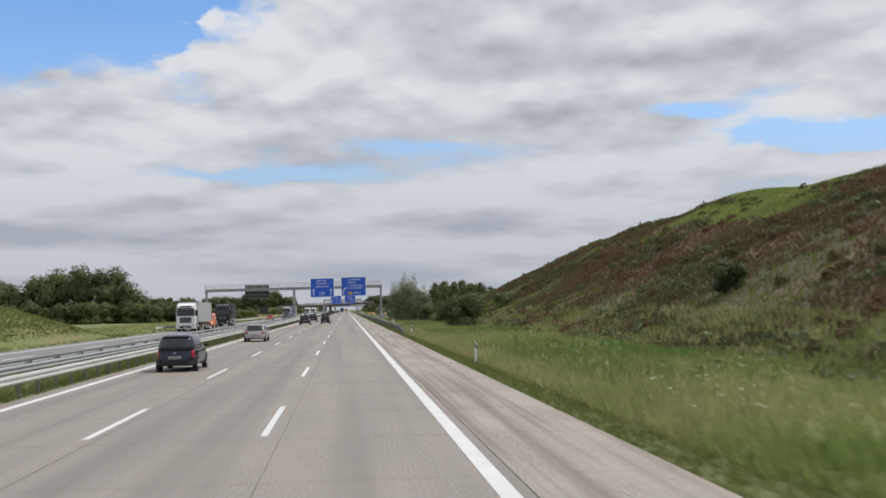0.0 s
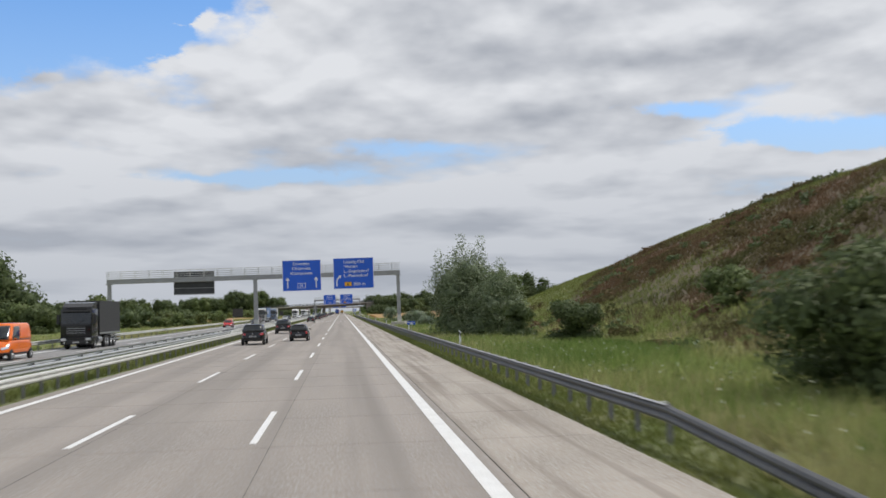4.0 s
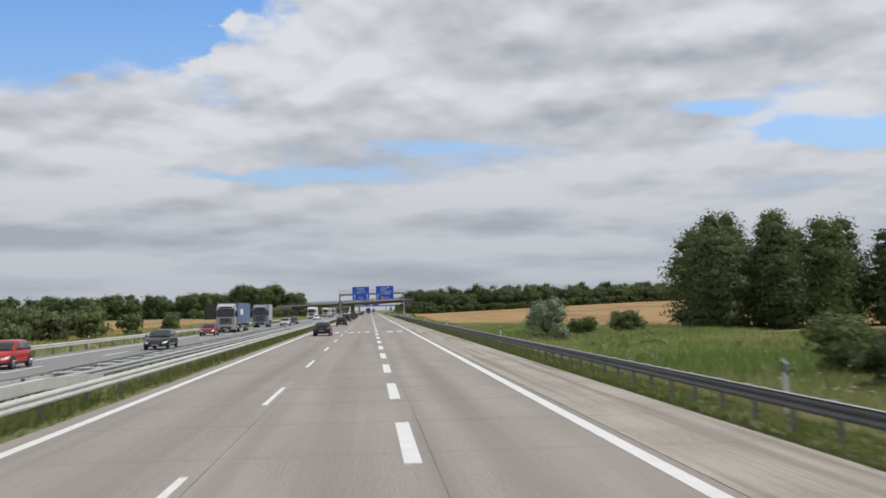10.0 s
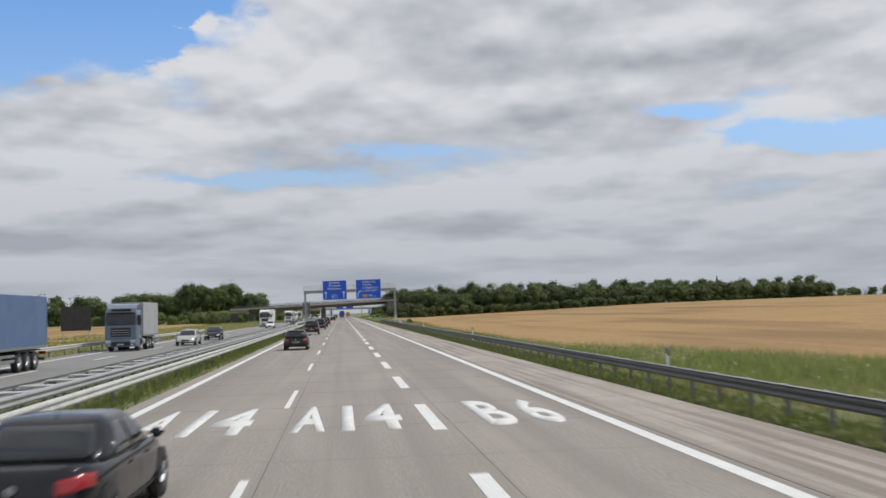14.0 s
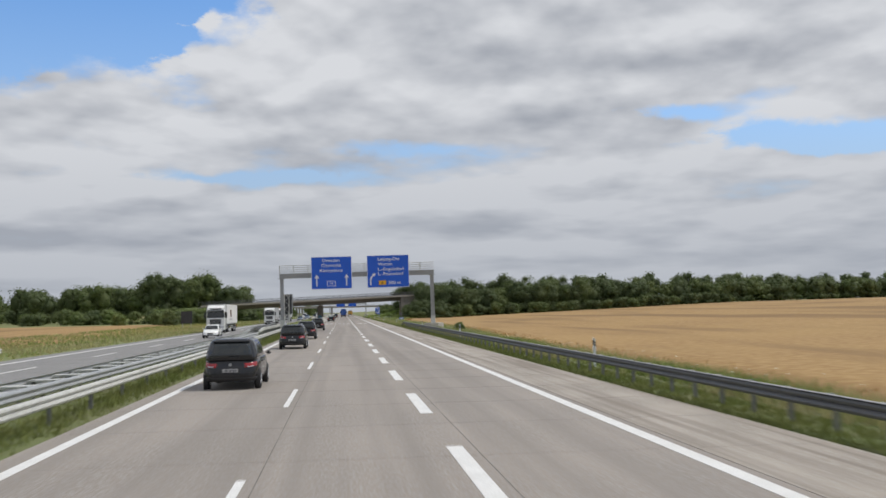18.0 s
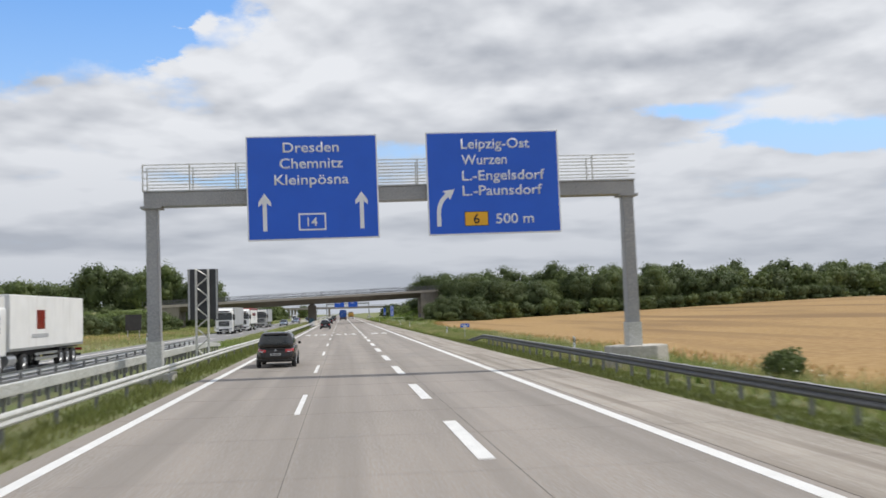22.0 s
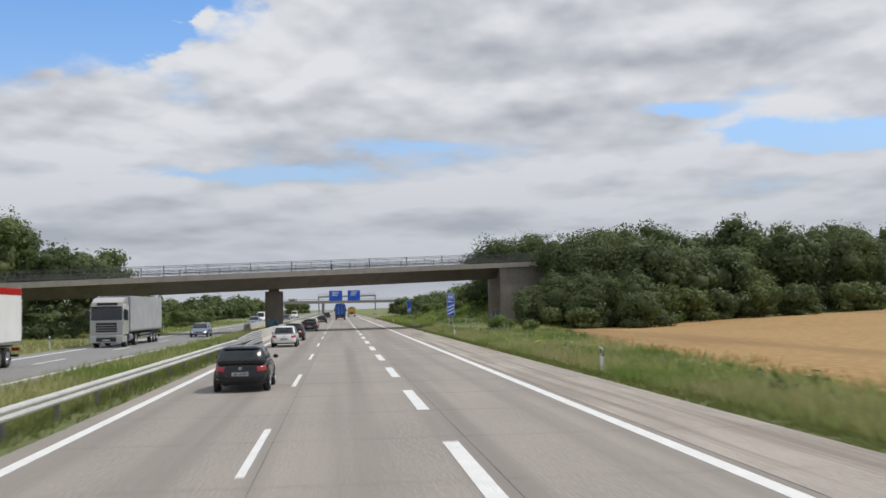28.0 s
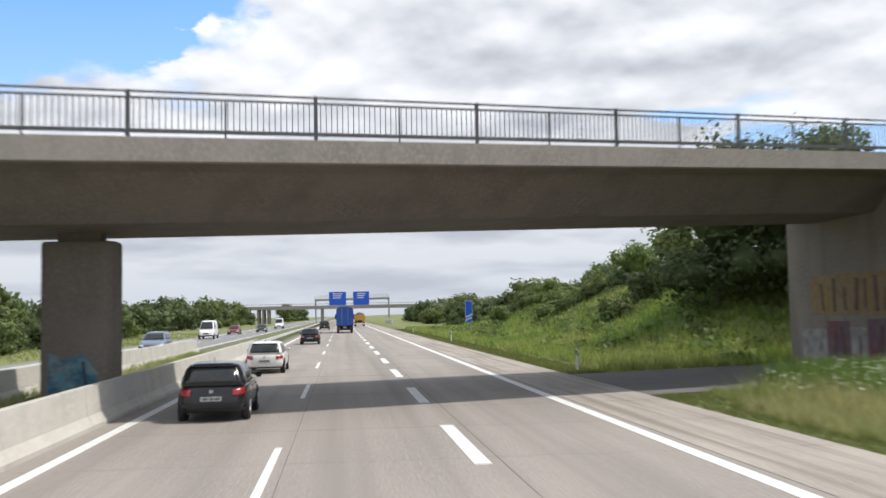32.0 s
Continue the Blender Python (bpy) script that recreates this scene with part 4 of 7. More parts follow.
def deck_piece(name, x0, x1, d0, d1, z0, z1, mat, parent, label="", steps=1):
    """A length of the deck between two offsets behind its near side; heights at x = 0, rising with the grade."""
    bm = bmesh.new()
    vs = []
    for x in (x0, x1):
        for d in (d0, d1):
            for z in (z0, z1):
                vs.append(bm.verts.new((x, bridge_y(x) + d, z + GRADE * x)))
    for q in ((0, 1, 3, 2), (4, 6, 7, 5), (0, 4, 5, 1), (2, 3, 7, 6), (1, 5, 7, 3), (0, 2, 6, 4)):
        bm.faces.new([vs[i] for i in q])
    bmesh.ops.recalc_face_normals(bm, faces=bm.faces[:])
    return part(name, bm, mat, parent, label)


XL, XR = -43.0, 20.5
SECTION = [(0.22, 6.90), (1.3, 6.76), (3.1, 5.58), (8.1, 5.58), (9.8, 6.76), (10.9, 6.90), (10.9, 7.2), (0.22, 7.2)]
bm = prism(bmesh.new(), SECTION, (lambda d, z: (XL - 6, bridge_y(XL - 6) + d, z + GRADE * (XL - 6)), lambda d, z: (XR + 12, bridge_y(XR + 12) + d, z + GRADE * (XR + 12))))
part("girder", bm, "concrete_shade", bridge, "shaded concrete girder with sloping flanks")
# the near edge beam is darker and browner than the far one
deck_piece("fascia", XL - 6, XR + 12, 0.0, 0.32, 6.84, 7.46, "concrete", bridge, "brownish grey concrete edge beam")
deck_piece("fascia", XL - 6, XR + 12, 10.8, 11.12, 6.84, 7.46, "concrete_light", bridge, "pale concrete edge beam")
deck_piece("roadway", XL - 6, XR + 12, 0.30, 10.82, 7.19, 7.42, "asphalt_far", bridge)
for d in (0.16, 10.95):
    for z in (8.62, 7.62, 8.46):
        deck_piece("handrail", XL - 6, XR + 12, d - 0.03, d + 0.03, z, z + 0.05, "rail_dark", bridge)
    bm = bmesh.new()
    x = XL - 6
    while x < XR + 12:
        z = GRADE * x
        y = bridge_y(x) + d
        box(bm, x - 0.011, x + 0.011, y - 0.011, y + 0.011, 7.62 + z, 8.49 + z)
        x += 0.15
    tagged(part("railing_infill", bm, "rail_dark", bridge), kind="stuff")
    x, k = 1.57 - 4.65 * 11, 0
    while x < XR + 12:
        z, y = GRADE * x, bridge_y(x) + d
        wide = 0.05 if k % 2 == 0 else 0.022
        part("railing_post", boxes((x - wide, x + wide, y - wide, y + wide, 7.42 + z, (8.68 if k % 2 == 0 else 8.46) + z)), "rail_dark", bridge)
        x, k = x + 2.325, k + 1
for d in (1.2, 9.9):
    for z in (7.78,):
        deck_piece("deck_guard", XL - 6, XR + 12, d - 0.04, d + 0.04, z - 0.0, z + 0.10, "steel_old", bridge)
for x in (-10.13,):
    bm = bmesh.new()
    out = [(-1.08, -0.45), (-1.08, 0.35), (-0.96, 0.6), (0.96, 0.6), (1.08, 0.35), (1.08, -0.45), (0.96, -0.7), (-0.96, -0.7)]
    yb = bridge_y(x) + 6.2
    prism(bm, [(a + b * 0.0 + x, yb + b) for a, b in out], (lambda a, b: (a, b, -0.4), lambda a, b: (a, b, 4.92)))
    bmesh.ops.bevel(bm, geom=bm.edges[:], offset=0.05, segments=2, affect="EDGES")
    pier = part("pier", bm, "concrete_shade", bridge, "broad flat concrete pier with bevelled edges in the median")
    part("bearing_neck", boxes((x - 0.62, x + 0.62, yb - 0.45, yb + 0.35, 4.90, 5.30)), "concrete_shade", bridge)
for x0, x1 in ((18.75, 26.0), (-50.0, -41.6)):
    xm = x0 if x0 > 0 else x1
    bm = bmesh.new()
    vs = []
    for x in (x0, x1):
        for d in (0.3, 10.8):
            for z in (-0.5, 6.85):
                vs.append(bm.verts.new((x, bridge_y(x) + d, z + (GRADE * x if z > 0 else 0))))
    for q in ((0, 1, 3, 2), (4, 6, 7, 5), (0, 4, 5, 1), (2, 3, 7, 6), (1, 5, 7, 3), (0, 2, 6, 4)):
        bm.faces.new([vs[i] for i in q])
    bmesh.ops.recalc_face_normals(bm, faces=bm.faces[:])
    part("abutment", bm, "concrete_mid", bridge, "concrete abutment with faded graffiti")

# spray paint on the concrete, and the paved strip under the bridge
def paint_patch(verts, mat, label):
    pts = [Vector(v) for v in verts]
    n = (pts[1] - pts[0]).cross(pts[-1] - pts[0]).normalized() * 0.002
    bm = bmesh.new()
    near, far = [bm.verts.new(p + n) for p in pts], [bm.verts.new(p - n) for p in pts]
    bm.faces.new(near)
    bm.faces.new(far)
    for i in range(len(pts)):
        bm.faces.new((near[i - 1], near[i], far[i], far[i - 1]))
    bmesh.ops.recalc_face_normals(bm, faces=bm.faces[:])
    return part("graffiti", bm, mat, bridge, label)


px, py = -10.13, bridge_y(-10.13) + 6.2 - 0.706
paint_patch(((px - 0.82, py, 0.35), (px + 0.45, py, 0.2), (px + 0.62, py, 1.05), (px + 0.2, py, 1.62), (px - 0.35, py, 1.45), (px - 0.75, py, 1.68)), "graffiti_cyan", "faded cyan spray paint on the pier")
paint_patch(((px + 0.30, py - 0.003, 0.3), (px + 0.36, py - 0.003, 0.3), (px + 0.22, py - 0.003, 1.4), (px + 0.16, py - 0.003, 1.4)), "sign_black", "thin dark spray line")


def wall_paint(d0, d1, z0, z1, mat, label, slant=0.0, lift=0.0):
    """Spray paint on the abutment's face, between two offsets behind the bridge's near side."""
    x = 18.744 - lift
    paint_patch(((x, bridge_y(x) + d0, z0), (x, bridge_y(x) + d1, z0), (x, bridge_y(x) + d1 + slant, z1), (x, bridge_y(x) + d0 + slant, z1)), mat, label)


wall_paint(1.3, 8.6, 2.2, 3.95, "graffiti_yellow", "ochre graffiti panel on the abutment")
for d, w, z0, z1, sl in ((1.7, 0.20, 2.4, 3.8, 0.12), (2.5, 0.16, 2.4, 3.3, -0.1), (3.0, 0.22, 2.35, 3.8, 0.1), (3.9, 0.16, 2.5, 3.7, 0.0), (4.6, 0.24, 2.4, 3.75, -0.12), (5.5, 0.18, 2.4, 3.4, 0.1), (6.4, 0.22, 2.35, 3.8, 0.0), (7.4, 0.18, 2.4, 3.6, 0.15)):
    wall_paint(d, d + w, z0, z1, "graffiti_brown", "dark stroke of unreadable graffiti", sl, 0.006)
for d0, d1, z1, mat, lab in ((0.5, 1.7, 1.9, "graffiti_cyan", "faded blue graffiti on the abutment"), (1.75, 3.9, 2.05, "graffiti_red", "faded red graffiti on the abutment"), (3.95, 5.2, 1.7, "graffiti_grey", "pale rubbed-out graffiti on the abutment"),
                             (5.25, 7.2, 1.95, "graffiti_red", "faded red and violet graffiti on the abutment"), (7.25, 9.6, 1.6, "graffiti_grey", "pale rubbed-out graffiti on the abutment")):
    wall_paint(d0, d1, 0.1, z1, mat, lab, 0.08)
for d, w, z0, z1, sl in ((2.1, 0.14, 0.4, 1.7, 0.2), (2.9, 0.18, 0.3, 1.8, -0.15), (4.4, 0.12, 0.3, 1.4, 0.1), (5.7, 0.16, 0.4, 1.7, 0.2), (6.5, 0.14, 0.3, 1.6, -0.1)):
    wall_paint(d, d + w, z0, z1, "graffiti_brown", "dark stroke of unreadable graffiti", sl, 0.006)
paint_patch(((20.4, bridge_y(20.4) + 0.292, 2.2), (23.0, bridge_y(23.0) + 0.292, 3.3), (23.0, bridge_y(23.0) + 0.292, 4.9), (20.4, bridge_y(20.4) + 0.292, 3.9)), "graffiti_grey", "pale rubbed-out graffiti on the wing wall")
# paved strip with the bridge's shade put into its dark colour
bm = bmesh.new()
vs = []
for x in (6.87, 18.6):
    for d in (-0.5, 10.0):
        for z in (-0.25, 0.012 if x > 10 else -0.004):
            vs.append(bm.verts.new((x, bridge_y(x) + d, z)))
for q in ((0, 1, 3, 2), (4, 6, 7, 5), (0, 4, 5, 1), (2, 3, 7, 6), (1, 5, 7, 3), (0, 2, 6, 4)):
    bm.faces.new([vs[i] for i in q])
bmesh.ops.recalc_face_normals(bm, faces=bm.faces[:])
solo("apron", bm, "asphalt_shaded", "worn paved strip, its colour darkened for the shade under the bridge", "pavement", kind="structure")

# the second bridge, far off
far_bridge = thing("far_bridge", "distant flat concrete road bridge on slim piers", "bridge")
part("deck", boxes((-75, 45, 1128, 1140, 5.6, 6.9)), "concrete", far_bridge)
for x in (-10.3,):
    part("pier", boxes((x - 0.6, x + 0.6, 1130, 1138, -0.5, 5.6)), "concrete", far_bridge)
for x in (-36, -34, -32, -60):
    part("pier", boxes((x - 0.5, x + 0.5, 1130, 1138, -0.5, 5.6)), "concrete", far_bridge)
for yy in (1128.2, 1139.8):
    part("railing", boxes((-75, 45, yy - 0.04, yy + 0.04, 7.7, 7.8), (-75, 45, yy - 0.02, yy + 0.02, 6.9, 7.0)), "gantry_steel", far_bridge)
for x0, x1 in ((26, 40), (-80, -66)):
    part("abutment", boxes((x0, x1, 1128.5, 1139.5, -0.5, 5.7)), "concrete", far_bridge)


# ---- delineator posts and small signs ----
def delineator_parts():
    out = [(-0.055, 0.0), (0.055, 0.0), (0.06, 0.03), (0.0, 0.10), (-0.06, 0.03)]
    body = prism(bmesh.new(), out, (lambda a, b: (a, b, -0.3), lambda a, b: (a, b, 1.0)))
    for v in body.verts:
        if v.co.z > 0.9:
            v.co.z -= 0.5 * (v.co.y - 0.0) + (0.12 if v.co.x > 0.02 else 0.0)
    band = prism(bmesh.new(), [(a * 1.04, b * 1.04 - 0.002) for a, b in out], (lambda a, b: (a, b, 0.62), lambda a, b: (a, b, 0.84)))
    for v in band.verts:
        v.co.z -= v.co.x * 0.9
    refl = boxes((-0.022, 0.022, -0.008, -0.003, 0.64, 0.82))
    return mesh_of("body", body, "sign_white"), mesh_of("black_band", band, "sign_black"), mesh_of("reflector", refl, "steel_light")


db, dk, dr = delineator_parts()
first = thing("delineator", "white plastic roadside marker post with a slanted black band", "marker post", "marker posts along the road", at=(7.75, 46.0, 0))
part("body", db, None, first)
part("black_band", dk, None, first, "slanted black band")
part("reflector", dr, None, first, "small reflector")
for x, y, z in ((8.0, 95.4, 0), (8.9, 150.3, 0.25), (8.9, 196.0, 0.25), (8.9, 249.5, 0.25), (8.9, 299.5, 0.25), (8.9, 350, 0.25), (8.9, 400, 0.25), (8.9, 450, 0.25), (8.9, 500, 0.2), (9.2, 548, 0.15),
                (8.3, 600, 0), (7.9, 650, 0), (7.8, 672, 0), (7.9, 721, 0), (7.9, 770, 0), (7.9, 820, 0), (7.9, 870, 0)):
    copy_thing(first, pose(x, y, z))
for y in (58, 160, 310, 360, 460, 610, 668, 712, 760, 860):
    copy_thing(first, pose(-23.9, y, 0))


def km_sign(x, y, label):
    root = thing("kilometre_sign", label, "road sign", "kilometre signs", at=(x, y, 0))
    part("plate", boxes((-0.40, 0.40, -0.02, 0.0, 1.05, 1.38), bevel=0.008), "sign_blue", root)
    for bx, bw, z in ((-0.22, 0.09, 1.25), (0.02, 0.12, 1.25), (0.24, 0.06, 1.25), (0.0, 0.16, 1.12)):
        part("number_bar", boxes((bx - bw, bx + bw, -0.024, -0.02, z - 0.045, z + 0.045)), "sign_white", root)
    part("post", tube(bmesh.new(), (0, 0.03, -0.4), (0, 0.03, 1.3), 0.03, sides=8), "steel", root)


km_sign(8.58, 187.7, "small blue kilometre plate on a thin post in the grass")
km_sign(8.45, 586.4, "small blue kilometre plate on a thin post beside the field")


def countdown(x, y, stripes, top):
    root = thing("countdown_marker", f"blue exit countdown board with {stripes} white slanted stripes", "road sign", "countdown boards", at=(x, y, 0))
    part("board", boxes((-0.385, 0.385, -0.03, 0.0, 1.62, 4.05), bevel=0.015), "sign_blue", root)
    part("edge", boxes((-0.41, 0.41, -0.015, 0.012, 1.595, 4.075), bevel=0.01), "sign_white", root, "white edge")
    for k in range(stripes):
        z = 1.86 + 0.36 * k
        bm = bmesh.new()
        bm.faces.new([bm.verts.new(c) for c in ((-0.34, 0, z - 0.12), (0.34, 0, z + 0.17), (0.34, 0, z + 0.33), (-0.34, 0, z + 0.04))])
        s = part("stripe", solid(bm), "sign_white", root)
        s.location.y = -0.031
    if top:
        part("number_bar", boxes((-0.27, -0.10, -0.036, -0.03, 3.55, 3.78), (-0.06, 0.08, -0.036, -0.03, 3.55, 3.78), (0.12, 0.27, -0.036, -0.03, 3.55, 3.78)), "sign_white", root, "unreadable number bars")
        part("symbol_frame", boxes((-0.32, 0.32, -0.036, -0.03, 3.86, 3.92), (-0.32, 0.32, -0.036, -0.03, 3.42, 3.46)), "sign_white", root)
        part("distance_bar", boxes((-0.26, -0.12, -0.036, -0.03, 3.10, 3.28), (-0.08, 0.06, -0.036, -0.03, 3.10, 3.28), (0.12, 0.25, -0.036, -0.03, 3.10, 3.22)), "sign_white", root, "unreadable distance bars")
    for px in (-0.2, 0.2):
        part("post", tube(bmesh.new(), (px, 0.05, -0.4), (px, 0.05, 4.0), 0.030, sides=8), "steel", root)


countdown(9.87, 741.0, 3, True)
countdown(12.5, 842.0, 2, False)

# the village behind the field
church = thing("church_tower", "distant slim church tower with a dark pointed spire", "church", at=(490.5, 1560.0, 0))
part("tower", boxes((-3, 3, -3, 3, -1, 27.0), bevel=0.1), "plaster", church)
bm = bmesh.new()
base = [bm.verts.new((sx * 3.3, sy * 3.3, 27.0)) for sx, sy in ((-1, -1), (1, -1), (1, 1), (-1, 1))]
mid = [bm.verts.new((sx * 1.5, sy * 1.5, 31.5)) for sx, sy in ((-1, -1), (1, -1), (1, 1), (-1, 1))]
tip = bm.verts.new((0, 0, 39.5))
for i in range(4):
    bm.faces.new((base[i - 1], base[i], mid[i], mid[i - 1]))
    bm.faces.new((mid[i - 1], mid[i], tip))
bm.faces.new(base)
bmesh.ops.recalc_face_normals(bm, faces=bm.faces[:])
part("spire", bm, "slate", church)
for sx in (-1.2, 1.2):
    part("belfry_window", boxes((sx - 0.5, sx + 0.5, -3.06, -2.9, 21.5, 24.5)), "vms_dark", church)
for x, y, w, d, h, lab in ((378.0, 1100.0, 8.0, 9.0, 7.2, "small white farmhouse with a brown roof behind the field"), (389.0, 1104.0, 10.0, 9.0, 8.0, "white barn with a brown roof behind the field"),
                           (401.0, 1098.0, 9.0, 8.0, 6.6, "low white shed with a brown roof behind the field")):
    house = thing("farm_building", lab, "house", "farm behind the field", at=(x, y, float(height(x, y))))
    part("wall", boxes((-w / 2, w / 2, -d / 2, d / 2, -0.5, h)), "plaster", house)
    bm = bmesh.new()
    prism(bm, [(-d / 2 - 0.4, h - 0.05), (d / 2 + 0.4, h - 0.05), (0, h + 2.6)], (lambda a, b: (-w / 2 - 0.4, a, b), lambda a, b: (w / 2 + 0.4, a, b)))
    part("roof", bm, "roof_tile", house)
    for k in (-1, 1):
        part("window", boxes((k * w / 4 - 0.6, k * w / 4 + 0.6, -d / 2 - 0.04, -d / 2 + 0.1, h * 0.45, h * 0.45 + 1.4)), "vms_dark", house)

# ---- trees and bushes ----
def leaf_cloud(rng, lobes, per, size, droop=0.0, shell=0.62):
    """Leaf clumps scattered through the outer part of overlapping lobes (x, y, z, rx, ry, rz); arrays of vertices and triangles."""
    pts, nrm = [], []
    total = sum(l[3] * l[4] + l[3] * l[5] + l[4] * l[5] for l in lobes)
    for x, y, z, rx, ry, rz in lobes:
        n = max(8, int(per * (rx * ry + rx * rz + ry * rz) / total))
        d = rng.normal(size=(n, 3))
        d /= np.linalg.norm(d, axis=1)[:, None]
        r = shell + (1.06 - shell) * rng.random(n) ** 0.6
        r = r * (1 + 0.16 * np.sin(d[:, 0] * 7 + x) * np.sin(d[:, 1] * 6 + y) + 0.12 * np.sin(d[:, 2] * 9 + z))
        pts.append(np.array([x, y, z]) + d * r[:, None] * np.array([rx, ry, rz]))
        nrm.append(d)
    p, d = np.concatenate(pts), np.concatenate(nrm)
    n = len(p)
    a = np.cross(d, rng.normal(size=(n, 3)))
    a /= np.linalg.norm(a, axis=1)[:, None] + 1e-6
    b = np.cross(d, a) + 0.5 * rng.normal(size=(n, 3)) - np.array([0, 0, droop])
    b /= np.linalg.norm(b, axis=1)[:, None] + 1e-6
    s = size * (0.55 + 0.9 * rng.random(n))[:, None]
    v = np.stack([p - a * s * 0.5, p + a * s * 0.5 + d * s * 0.15, p + b * s * 0.9, p - b * s * 0.55 + d * s * 0.1], 1).reshape(-1, 3)
    i = np.arange(n) * 4
    t = np.concatenate([np.stack([i, i + 1, i + 2], 1), np.stack([i, i + 3, i + 1], 1)])
    return v, t


def crown_lobes(rng, h, w, n, base=0.25, taper=0.5):
    """Lobes that make an uneven crown of height h and width w."""
    lobes = []
    for k in range(n):
        t = base + (1 - base) * (k + 0.5) / n
        spread = w * 0.5 * (1 - taper * max(0.0, (t - 0.45) / 0.55)) * 0.75
        a, r = rng.random() * 6.283, spread * math.sqrt(rng.random())
        s = w * (0.27 + 0.13 * rng.random()) * (1 - 0.30 * t)
        lobes.append((r * math.cos(a), r * math.sin(a), h * t, s, s, s * (0.85 + 0.5 * rng.random())))
    return lobes


def trunk_mesh(rng, h, r, limbs):
    bm = bmesh.new()
    tube(bm, (0, 0, -0.4), (0.05 * h * (rng.random() - 0.5), 0.05 * h * (rng.random() - 0.5), h * 0.75), r, r * 0.35, 8)
    for k in range(limbs):
        a, z = rng.random() * 6.283, h * (0.22 + 0.4 * rng.random())
        tube(bm, (0, 0, z), (0.22 * h * math.cos(a), 0.22 * h * math.sin(a), z + 0.22 * h), r * 0.4, r * 0.1, 6)
    return mesh_of("trunk", bm, "bark")


core = bmesh.new()
bmesh.ops.create_icosphere(core, subdivisions=1, radius=1.0)
CORE_V = np.array([v.co[:] for v in core.verts])
CORE_T = np.array([[v.index for v in f.verts] for f in core.faces])
core.free()


def round_lobes(rng, h, w, body=1.0):
    """A full rounded crown: one large body with smaller heads over it and a skirt near the ground."""
    lobes = [(0, 0, h * (0.56 if body == 1.0 else 0.44), w * 0.42 * body, w * 0.42 * body, h * 0.40 * body)]
    for k in range(8):
        a, e = rng.random() * 6.283, -0.1 + 1.3 * rng.random()
        s = w * (0.16 + 0.12 * rng.random())
        lobes.append((w * 0.36 * math.cos(a) * math.cos(e), w * 0.36 * math.sin(a) * math.cos(e), h * 0.56 + h * 0.34 * math.sin(e), s, s, s * 0.9))
    for k in range(4):
        a, s = rng.random() * 6.283, w * (0.20 + 0.10 * rng.random())
        lobes.append((w * 0.34 * math.cos(a), w * 0.34 * math.sin(a), h * (0.12 + 0.15 * rng.random()), s, s, h * 0.16))
    return lobes


def column_lobes(rng, h, w):
    """A narrow upright crown that is leafy down to the ground."""
    lobes = []
    for k in range(11):
        t = 0.07 + 0.86 * k / 10
        r = w * 0.5 * (0.72 + 0.28 * math.sin(math.pi * t)) * (1 - 0.6 * t ** 3) * (0.85 + 0.3 * rng.random())
        lobes.append((w * 0.16 * (rng.random() - 0.5), w * 0.16 * (rng.random() - 0.5), h * t, r, r, h * 0.10))
        a = rng.random() * 6.283
        lobes.append((r * 0.8 * math.cos(a), r * 0.8 * math.sin(a), h * (t - 0.03), r * 0.42, r * 0.42, h * 0.07))
    return lobes


def plant(name, label, category, x, y, h, w, mat, seed, lobes=14, clumps=2600, size=0.30, base=0.2, taper=0.5, trunk=0.12, droop=0.0, group="", peaks=None):
    rng = np.random.default_rng(seed)
    root = thing(name, label, category, group, at=(x, y, float(height(x, y))))
    part("trunk", trunk_mesh(rng, h, trunk, 5), None, root)
    ls = crown_lobes(rng, h, w, lobes, base, taper) if name == "willow" else column_lobes(rng, h, w) if name == "poplar" else round_lobes(rng, h, w, 0.66)
    if name == "willow":
        ls = round_lobes(rng, h, w) + ls
    solid = len(ls)
    for px, ph, pw in (peaks or ()):
        for k in range(6):
            t = 0.2 + 0.8 * k / 5
            s = pw * (1 - 0.66 * t) * 0.54
            ls.append((px + 0.3 * (rng.random() - 0.5), 0.5 * (rng.random() - 0.5), ph * t, s, s, s * 1.4))
    v, t = leaf_cloud(rng, ls, clumps, size, droop)
    v[:, 2] = np.maximum(v[:, 2], 0.02)
    for cx, cy, cz, sx, sy, sz in ls[:solid if name != "willow" else 13]:
        bulge = (0.50 + 0.22 * rng.random(len(CORE_V))) * (0.80 if name == "willow" else 1.0)
        inner = CORE_V * bulge[:, None] * (sx, sy, sz) + (cx, cy, cz)
        inner[:, 2] = np.maximum(inner[:, 2], 0.02)
        t = np.concatenate([t, CORE_T + len(v)])
        v = np.concatenate([v, inner])
    part("crown", arrays("crown", v, t, mat), None, root)
    return root


plant("willow", "tall silvery green willow blown by wind beside the crash barrier", "tree", 12.7, 175.0, 6.4, 6.7, "leaf_willow", 11, 18, 46000, 0.10, 0.10, 0.5, 0.16,
      peaks=((-0.7, 8.5, 2.6), (1.3, 8.4, 2.4), (-2.6, 7.2, 2.3), (3.0, 6.4, 2.5)))
plant("willow", "smaller grey-green willow leaning against its taller neighbour", "tree", 14.6, 170.8, 5.0, 4.6, "leaf_willow", 12, 14, 17000, 0.10, 0.05, 0.55, 0.12)
plant("bush", "dark green dense bush beside the willow", "bush", 15.2, 165.0, 2.8, 2.4, "leaf_dark", 13, 9, 6000, 0.12, 0.05, 0.5, 0.06, group="bushes in the verge")
